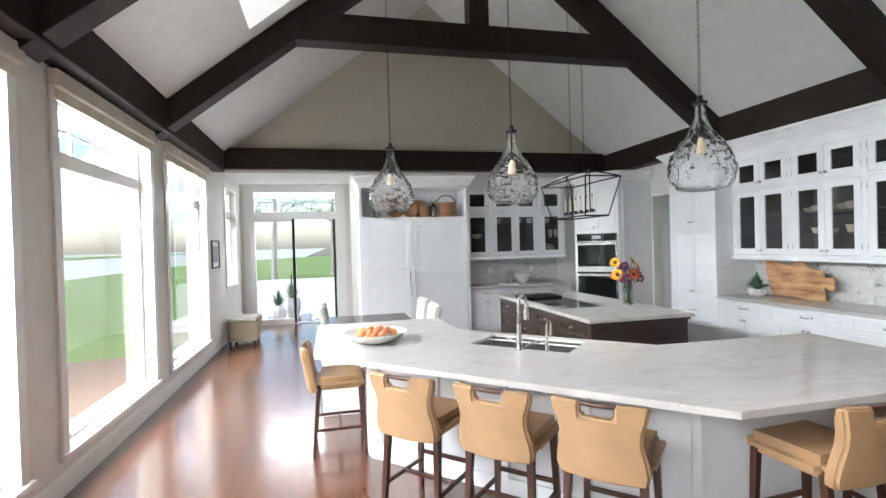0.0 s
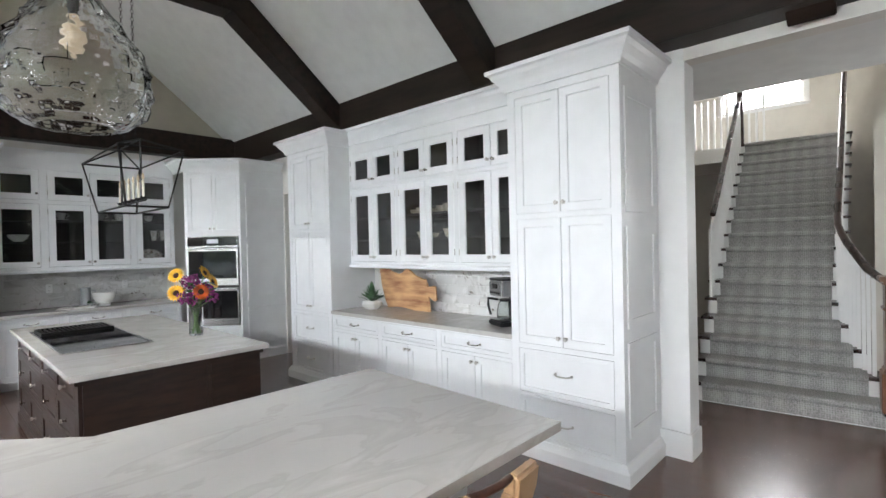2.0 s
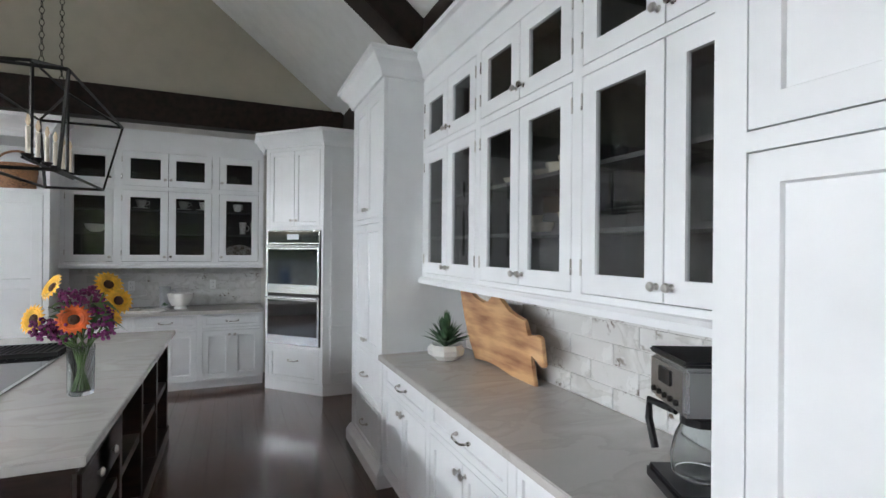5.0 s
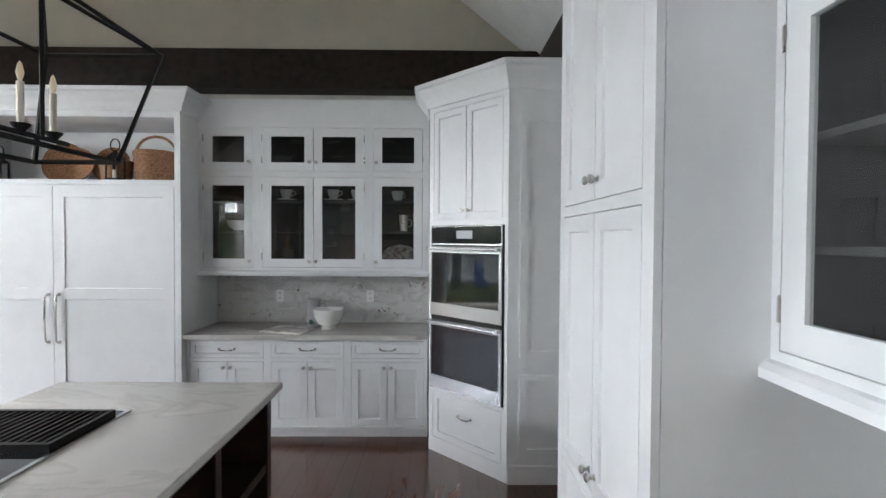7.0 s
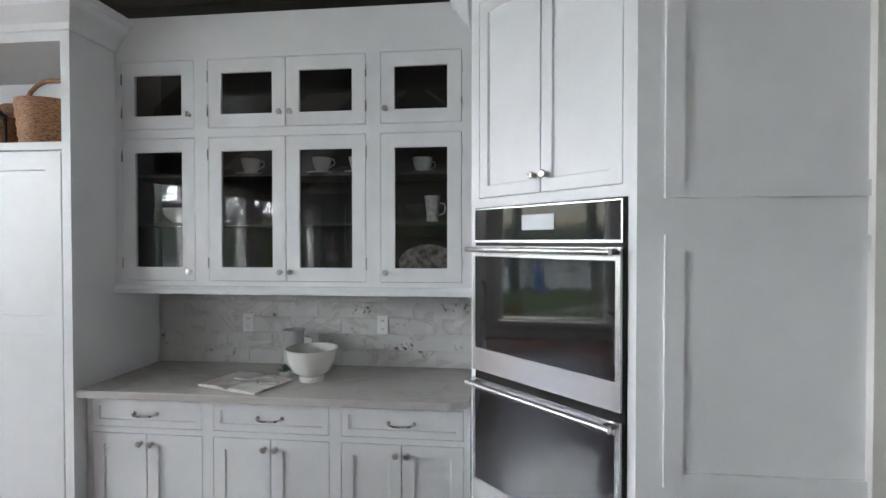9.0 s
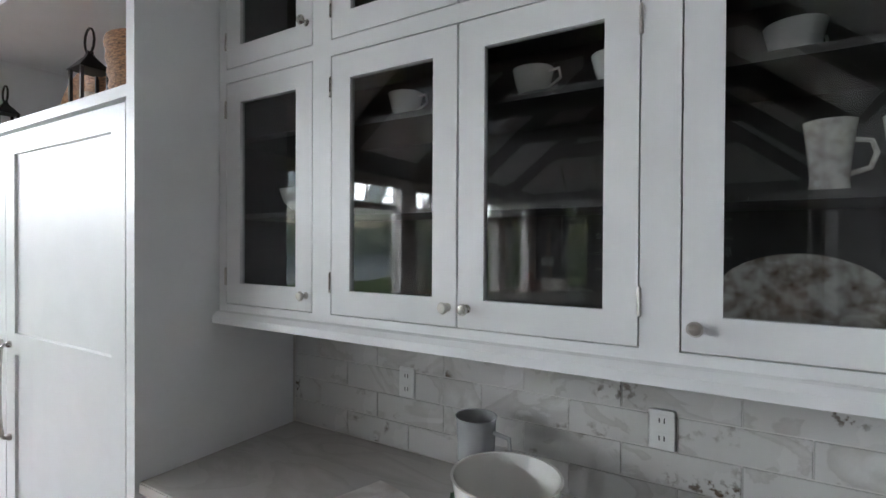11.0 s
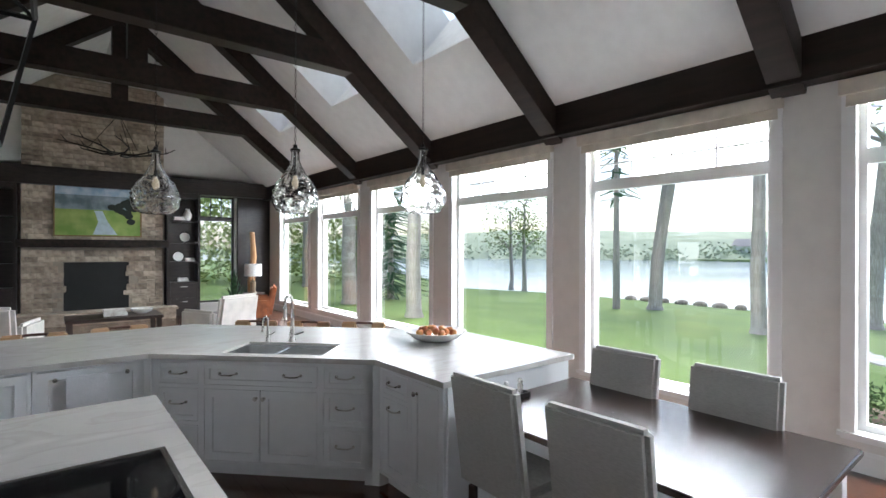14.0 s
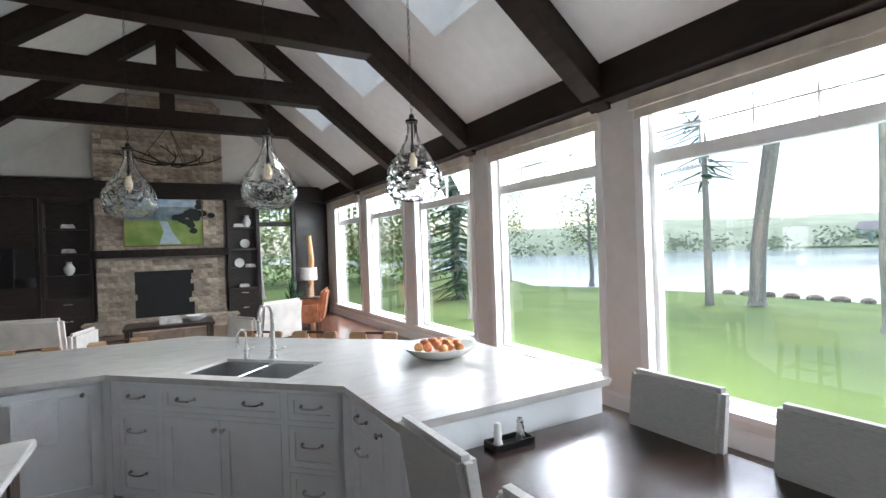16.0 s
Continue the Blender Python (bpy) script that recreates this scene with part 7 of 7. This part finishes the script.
def tree(x, y, h, r, lean, seed, label, leaves=240, fork=False):
    random.seed(seed)
    z = ground_z(x, y) - 0.08
    ob = thing("tree", label, "tree", pose(x, y, z), "lawn trees")
    bm = B()
    tr = [Vector((lean[0] * (i / 6) ** 1.3 * h + random.uniform(-0.06, 0.06), lean[1] * (i / 6) ** 1.3 * h + random.uniform(-0.06, 0.06), h * i / 6)) for i in range(7)]
    tr[0] = Vector((0, 0, 0))
    tube(bm, [tr[0] - Vector((0, 0, 0.1)), tr[0] + Vector((0, 0, 0.25))], r * 1.5, 10, r_end=r * 1.05)
    tube(bm, tr, r, 10, r_end=r * 0.4)
    tips = []
    if fork:
        f = [tr[1] + (tr[2] - tr[1]) * 0.2]
        for i in range(1, 6):
            f.append(f[0] + Vector((-lean[0] * i * 0.9 + 0.1 * i, lean[1] * 3 * i * 0.35 + 0.32 * i, h * 0.16 * i)))
        tube(bm, f, r * 0.75, 9, r_end=r * 0.25)
        tips.append(f[-1])
    for k in range(11):
        i = random.randrange(3, 7)
        p = tr[i]
        a = random.uniform(0, 6.283)
        L = h * random.uniform(0.16, 0.34)
        q = p + Vector((math.cos(a) * L, math.sin(a) * L, L * random.uniform(0.2, 0.8)))
        mid = (p + q) / 2 + Vector((0, 0, L * 0.12))
        tube(bm, [p, mid, q], r * 0.28, 6, r_end=r * 0.06)
        tips += [mid, q]
        for _ in range(2):
            a2 = a + random.uniform(-0.9, 0.9)
            q2 = mid + Vector((math.cos(a2), math.sin(a2), random.uniform(-0.1, 0.6))) * L * 0.45
            tube(bm, [mid, q2], r * 0.12, 5, r_end=r * 0.03)
            tips.append(q2)
    part("trunk", bm, BARK, ob, "grey-brown bark", smooth=True)
    bm = B()
    for t in tips:
        leaf_cloud(bm, t, 0.9, leaves // len(tips) + 3, 0.085)
    part("crown", bm, LEAFG, ob, "sparse young spring leaves")


def conifer(x, y, h, w, seed, label, bare=0.1, n=26):
    random.seed(seed)
    ob = thing("spruce", label, "tree", pose(x, y, ground_z(x, y) - 0.05), "lawn conifers")
    bm = B()
    tube(bm, [(0, 0, -0.1), (0.05, 0, h * 0.5), (0, 0, h)], 0.16, 8, r_end=0.02)
    part("trunk", bm, BARK, ob, smooth=True)
    bm = B()
    for k in range(n):
        z = h * (bare + (1 - bare) * k / n)
        R = w * (1 - k / n) ** 0.8 + 0.1
        for j in range(9):
            a = random.uniform(0, 6.283)
            z = h * (bare + (1 - bare) * (k + random.uniform(-0.8, 0.8)) / n)
            rr = R * random.uniform(0.6, 1.05)
            d = Vector((math.cos(a), math.sin(a), -0.22))
            for s in range(14):
                t = (s + 1) / 14
                p = Vector((0, 0, z)) + d * rr * t
                for sd in (-1, 1):
                    e = Vector((-math.sin(a) * sd, math.cos(a) * sd, -0.25)) * min(rr, 1.3) * 0.15 * (1.15 - t) + d * 0.06
                    bm.faces.new([bm.verts.new(p), bm.verts.new(p + e * 0.6 + Vector((0, 0, 0.025))), bm.verts.new(p + e + d * 0.03), bm.verts.new(p + e * 0.5 - Vector((0, 0, 0.035)))])
    part("crown", bm, SPRUCE, ob, "dark green needle boughs")


tree(-16.0, -2.3, 12, 0.28, (-0.04, 0.10), 1, "forked bare-trunked tree with young leaves", 420, True)
tree(-17.2, 4.3, 12, 0.30, (0.03, 0.10), 2, "tall straight tree on the lawn")
tree(-15.8, 8.35, 13, 0.27, (0.0, -0.03), 3, "tall slim tree near slide")
tree(-11.9, 2.85, 11, 0.20, (0.02, 0.0), 4, "slender lawn tree in front of lake")
tree(-5.4, -4.6, 11, 0.25, (0.0, -0.03), 6, "mature tree close to living room windows", 420)
tree(-5.6, -9.2, 12, 0.30, (0.02, 0.02), 7, "mature tree beside the spruce", 420)
conifer(-8.2, -10.3, 9.5, 2.3, 8, "dense dark green spruce on the lawn", 0.04, 34)
conifer(-14.6, -3.2, 12, 1.9, 9, "thin sparse conifer with high boughs", 0.42, 12)
for k, (x, y) in enumerate(((-12, -17), (-8, -19), (-4, -18), (-1, -16), (-14, -24), (2, -20), (-6, -25), (0.5, -13.5), (-2.5, -12.5))):
    tree(x, y, random.uniform(8, 11), 0.22, (0.03, 0.02), 20 + k, "leafy tree in the woods beside lawn", 1500)
for k, (x, y) in enumerate(((-20, -13.0), (-22, -16), (-19, -21))):
    tree(x, y, 5.5, 0.16, (0.05, 0.03), 40 + k, "round young tree on the lake bank", 1300)
bm = B()
random.seed(77)
for k in range(2400):
    leaf_cloud(bm, (random.uniform(-16, 5), random.uniform(-34, -21), random.uniform(-0.5, 6.5)), 0.9, 4, 0.22)
solid("wood_edge", bm, LEAFG, "leafy undergrowth at the edge of woods", "woods", kind="stuff")

# swing set with slide
sw = thing("swing_set", "metal swing frame with blue plastic slide", "swing set", pose(-17.4, 6.7, ground_z(-17.4, 6.7), 0, 0, 80) @ Matrix.Diagonal((0.9, 0.9, 0.9, 1)))
bm = B()
for s in (-1.5, 1.0):
    tube(bm, [(s, -0.8, 0), (s, 0, 2.0)], 0.03, 7)
    tube(bm, [(s, 0.8, 0), (s, 0, 2.0)], 0.03, 7)
tube(bm, [(-1.5, 0, 2.0), (1.0, 0, 2.0)], 0.03, 7)
part("frame", bm, mat("swing_grey", (0.18, 0.18, 0.19), 0.5), sw)
bm = B()
pr = [(-0.05, 1.45), (0.4, 1.1), (0.9, 0.45), (1.4, 0.12), (1.7, 0.10), (1.7, 0.04), (1.35, 0.05), (0.85, 0.38), (0.35, 1.03), (-0.05, 1.38)]
mmx = Matrix(((0, 0, 1, 0.6), (-1, 0, 0, 0), (0, 1, 0, 0), (0, 0, 0, 1)))
prism(bm, pr, -0.24, 0.24, mmx)
up = [(x, z + 0.14) for x, z in pr[:5]] + [(x, z) for x, z in pr[5:]]
prism(bm, up, -0.27, -0.24, mmx)
prism(bm, up, 0.24, 0.27, mmx)
part("slide", bm, mat("slide_blue", (0.05, 0.25, 0.62), 0.35), sw, "bright blue plastic slide")
bm = B()
for s in (-0.24, 0.24):
    tube(bm, [(0.6 + s, 0.45, 0), (0.6 + s, 0.05, 1.45)], 0.02, 6)
for k in range(5):
    tube(bm, [(0.36, 0.40 - k * 0.085, 0.2 + k * 0.28), (0.84, 0.40 - k * 0.085, 0.2 + k * 0.28)], 0.015, 6)
part("ladder", bm, MATS["swing_grey"], sw)
STEP = mat("flagstone", (0.48, 0.46, 0.42), 0.9, bump=0.5, rnd=0.15)
random.seed(8)
for k in range(13):
    u = k / 12
    x, y = -10.6 + 5.2 * u, 5.1 + 5.2 * u ** 1.2
    bm = B()
    prism(bm, [(0.33 * math.cos(a) * random.uniform(0.85, 1.1), 0.42 * math.sin(a) * random.uniform(0.85, 1.1)) for a in [i * 0.785 for i in range(8)]], -0.05, 0.035, pose(x, y, ground_z(x, y)))
    solid("stepping_stone", bm, STEP, "flat pale stepping stone in the lawn", "stone", "stepping stones in the lawn")
bm = B()
prism(bm, [(-2.0, 5.6), (-5.0, 6.4), (-6.0, 8.6), (-5.2, 11.0), (-2.0, 11.4)], -0.50, -0.395)
for v in bm.verts:
    v.co.z = ground_z(v.co.x, v.co.y) + (0.05 if v.co.z > -0.45 else -0.1)
solid("mulch_bed", bm, mat("mulch", (0.20, 0.14, 0.10), 0.95, scale=30, bump=1.0, bump_scale=60), "brown bark mulch bed with shrubs", "bed", kind="structure")


def shrub(x, y, r, col, seed, label):
    random.seed(seed)
    bm = B()
    leaf_cloud(bm, (0, 0, r * 0.55), r * 0.75, 700, 0.035)
    z = ground_z(x, y)
    for v in bm.verts:
        v.co.z = max(0.0, v.co.z)
    solid("shrub", bm, mat("shrub_%s" % seed, col, 0.8, var=0.3, scale=6), label, "shrub", "shrubs in the mulch bed", m=pose(x, y, z))


shrub(-5.2, 8.5, 0.42, (0.45, 0.30, 0.03), 1, "golden yellow shrub in mulch bed")
shrub(-4.5, 8.7, 0.38, (0.45, 0.32, 0.03), 2, "golden yellow shrub in mulch bed")
shrub(-4.6, 7.4, 0.5, (0.30, 0.34, 0.05), 3, "low lime green shrub in bed")
shrub(-4.3, 6.4, 0.45, (0.08, 0.15, 0.05), 4, "dark green low shrub in bed")
random.seed(14)
for k in range(16):
    y = -6 + k * 0.9
    bm = B()
    ball(bm, (0, 0, 0.12), 0.3, random.uniform(0.8, 1.4), random.uniform(0.7, 1.3), 0.6, 7, 5)
    x = shore(y) + 0.3
    solid("shore_rock", bm, STONE, "grey boulder on the lake edge", "rock", "boulders at the shore", m=pose(x, y, ground_z(x, y) - 0.05))
# terrace beyond the door, with pots
bm = B()
box(bm, -3.4, 6, 12.16, 30, -0.5, -0.06)
solid("terrace", bm, STEP, "pale stone terrace outside the door", "terrace", kind="structure")
leafy("potted_plant", "tall grasses in pale terrace pot", -0.75, 13.0, -0.06, 60, 0.35, 0.5, 0.02, 18, 0.2, 0.4, PORCELAIN)
leafy("potted_plant", "green plant in grey terrace pot", -0.45, 13.6, -0.06, 60, 0.4, 0.6, 0.025, 19, 0.22, 0.5, PGREY)
bm = B()
box(bm, 0.9, 1.2, 14.5, 14.8, -0.06, 3.2)
solid("porch_post", bm, TRIM, "square white porch post on terrace", "post", kind="structure")
for k, (x, y) in enumerate(((-3, 34), (3.5, 31), (0.8, 38), (-8, 36))):
    tree(x, y, 8, 0.2, (0.02, 0.03), 60 + k, "spring tree beyond the terrace", 900)

# ---- pieces: tiles, stones, boards ----
def tile_mesh(w, h, t=0.005):
    bm = B()
    v = box(bm, 0.0015, w - 0.0015, -t, 0, 0.0015, h - 0.0015)
    for i in (0, 1, 4, 5):
        v[i].co.x += 0.0015 if v[i].co.x < w / 2 else -0.0015
        v[i].co.z += 0.0015 if v[i].co.z < h / 2 else -0.0015
    return mesh_of(bm, "tile", TILE)


GROUT = mat("grout", (0.68, 0.67, 0.65), 0.9)
TH = 0.1
cache = {}
for nm, m, W in (("backsplash_north", pose(NX0, YN - 0.004, 0.92), NW), ("backsplash_east", pose(XR - 0.004, Y_B, 0.92, 0, 0, -90), Y_B - Y_A)):
    bm = B()
    box(bm, 0, W, -0.003, 0.003, 0, 0.5)
    bs = solid(nm, bm, GROUT, "white and grey veined marble tile backsplash", "backsplash", kind="structure", m=m)
    for r in range(5):
        x = -0.15 if r % 2 else 0.0
        while x < W - 0.01:
            a, b = max(0, x), min(W, x + 0.305)
            key = round(b - a, 3)
            if key > 0.01:
                if key not in cache:
                    cache[key] = tile_mesh(key, TH)
                t = new("tile", cache[key])
                t.parent = bs
                t.location = (a, -0.003, r * TH)
            x += 0.305

# chimney stones
random.seed(17)
smesh = []
for k in range(14):
    bm = B()
    w = random.choice((0.18, 0.24, 0.3, 0.36, 0.44))
    h = random.choice((0.09, 0.12, 0.12, 0.15))
    v = box(bm, 0.004, w - 0.004, -0.03, random.uniform(0.03, 0.06), 0.004, h - 0.004)
    for q in v:
        if q.co.y > 0:
            q.co += Vector((random.uniform(-0.006, 0.006), random.uniform(-0.012, 0.012), random.uniform(-0.005, 0.005)))
    me = mesh_of(bm, "stone", STONE, bevel=0.008)
    smesh.append((w, h, me))
by_h = {h: [s for s in smesh if s[1] == h] for h in {s[1] for s in smesh}}
count = 0
rest_v, rest_f = [], []
z = 0.28
while z < 5.5:
    h = random.choice(list(by_h))
    x = 1.30
    while x < 3.98:
        w, _, me = random.choice(by_h[h])
        w = min(w, 4.0 - x)
        cx = x + w / 2
        if not (2.0 < cx < 3.3 and z < 1.36) and not (1.68 < z + h / 2 < 1.93) and z + h < ceil_z(cx) - 0.05:
            sc = w / max(v.co.x for v in me.vertices)
            if count < 300:
                s = new("stone", me)
                s.parent = chim
                s.location, s.scale = (x, YS + 0.22, z), (sc, 1, 1)
                count += 1
            else:
                o = len(rest_v)
                rest_v += [(x + v.co.x * sc, YS + 0.22 + v.co.y, z + v.co.z) for v in me.vertices]
                rest_f += [[o + i for i in p.vertices] for p in me.polygons]
        x += w
    z += h
me = bpy.data.meshes.new("upper_stones")
me.from_pydata(rest_v, [], rest_f)
me.materials.append(STONE)
us = new("upper_stones", me)
us.parent = chim
tagged(us, kind="stuff")

# floor boards
random.seed(3)
BW = 0.127
bcache = {}


def board_mesh(L):
    if L not in bcache:
        bm = B()
        v = box(bm, 0.0003, BW - 0.0003, 0.0004, L - 0.0004, -0.018, 0)
        for i in (4, 5, 6, 7):
            v[i].co.x += 0.0004 if v[i].co.x < BW / 2 else -0.0004
        bcache[L] = mesh_of(bm, "board", FLOORM)
    return bcache[L]


n_parts = 0
rest_v, rest_f = [], []
x = XW
while x < 13.6:
    lo, hi = (YS, 12.15) if x < XR else (-3.0, 4.9)
    y = lo - random.uniform(0, 1.4)
    while y < hi:
        L = random.choice((1.2, 1.6, 2.0, 2.4))
        near = 1.6 < y < 9.6 and x < 8.5 and not (x > 1.2 and x < 2.9 and y > 4.9 and y < 7)
        if near and n_parts < 300:
            b = new("board", board_mesh(L))
            b.parent = floor
            b.location = (x, y, 0)
            n_parts += 1
        else:
            o = len(rest_v)
            me = board_mesh(L)
            rest_v += [(x + v.co.x, y + v.co.y, v.co.z) for v in me.vertices]
            rest_f += [[o + i for i in p.vertices] for p in me.polygons]
        y += L
    x += BW
me = bpy.data.meshes.new("floor_boards")
me.from_pydata(rest_v, [], rest_f)
me.materials.append(FLOORM)
fb = new("floor_boards", me)
fb.parent = floor
tagged(fb, kind="stuff")
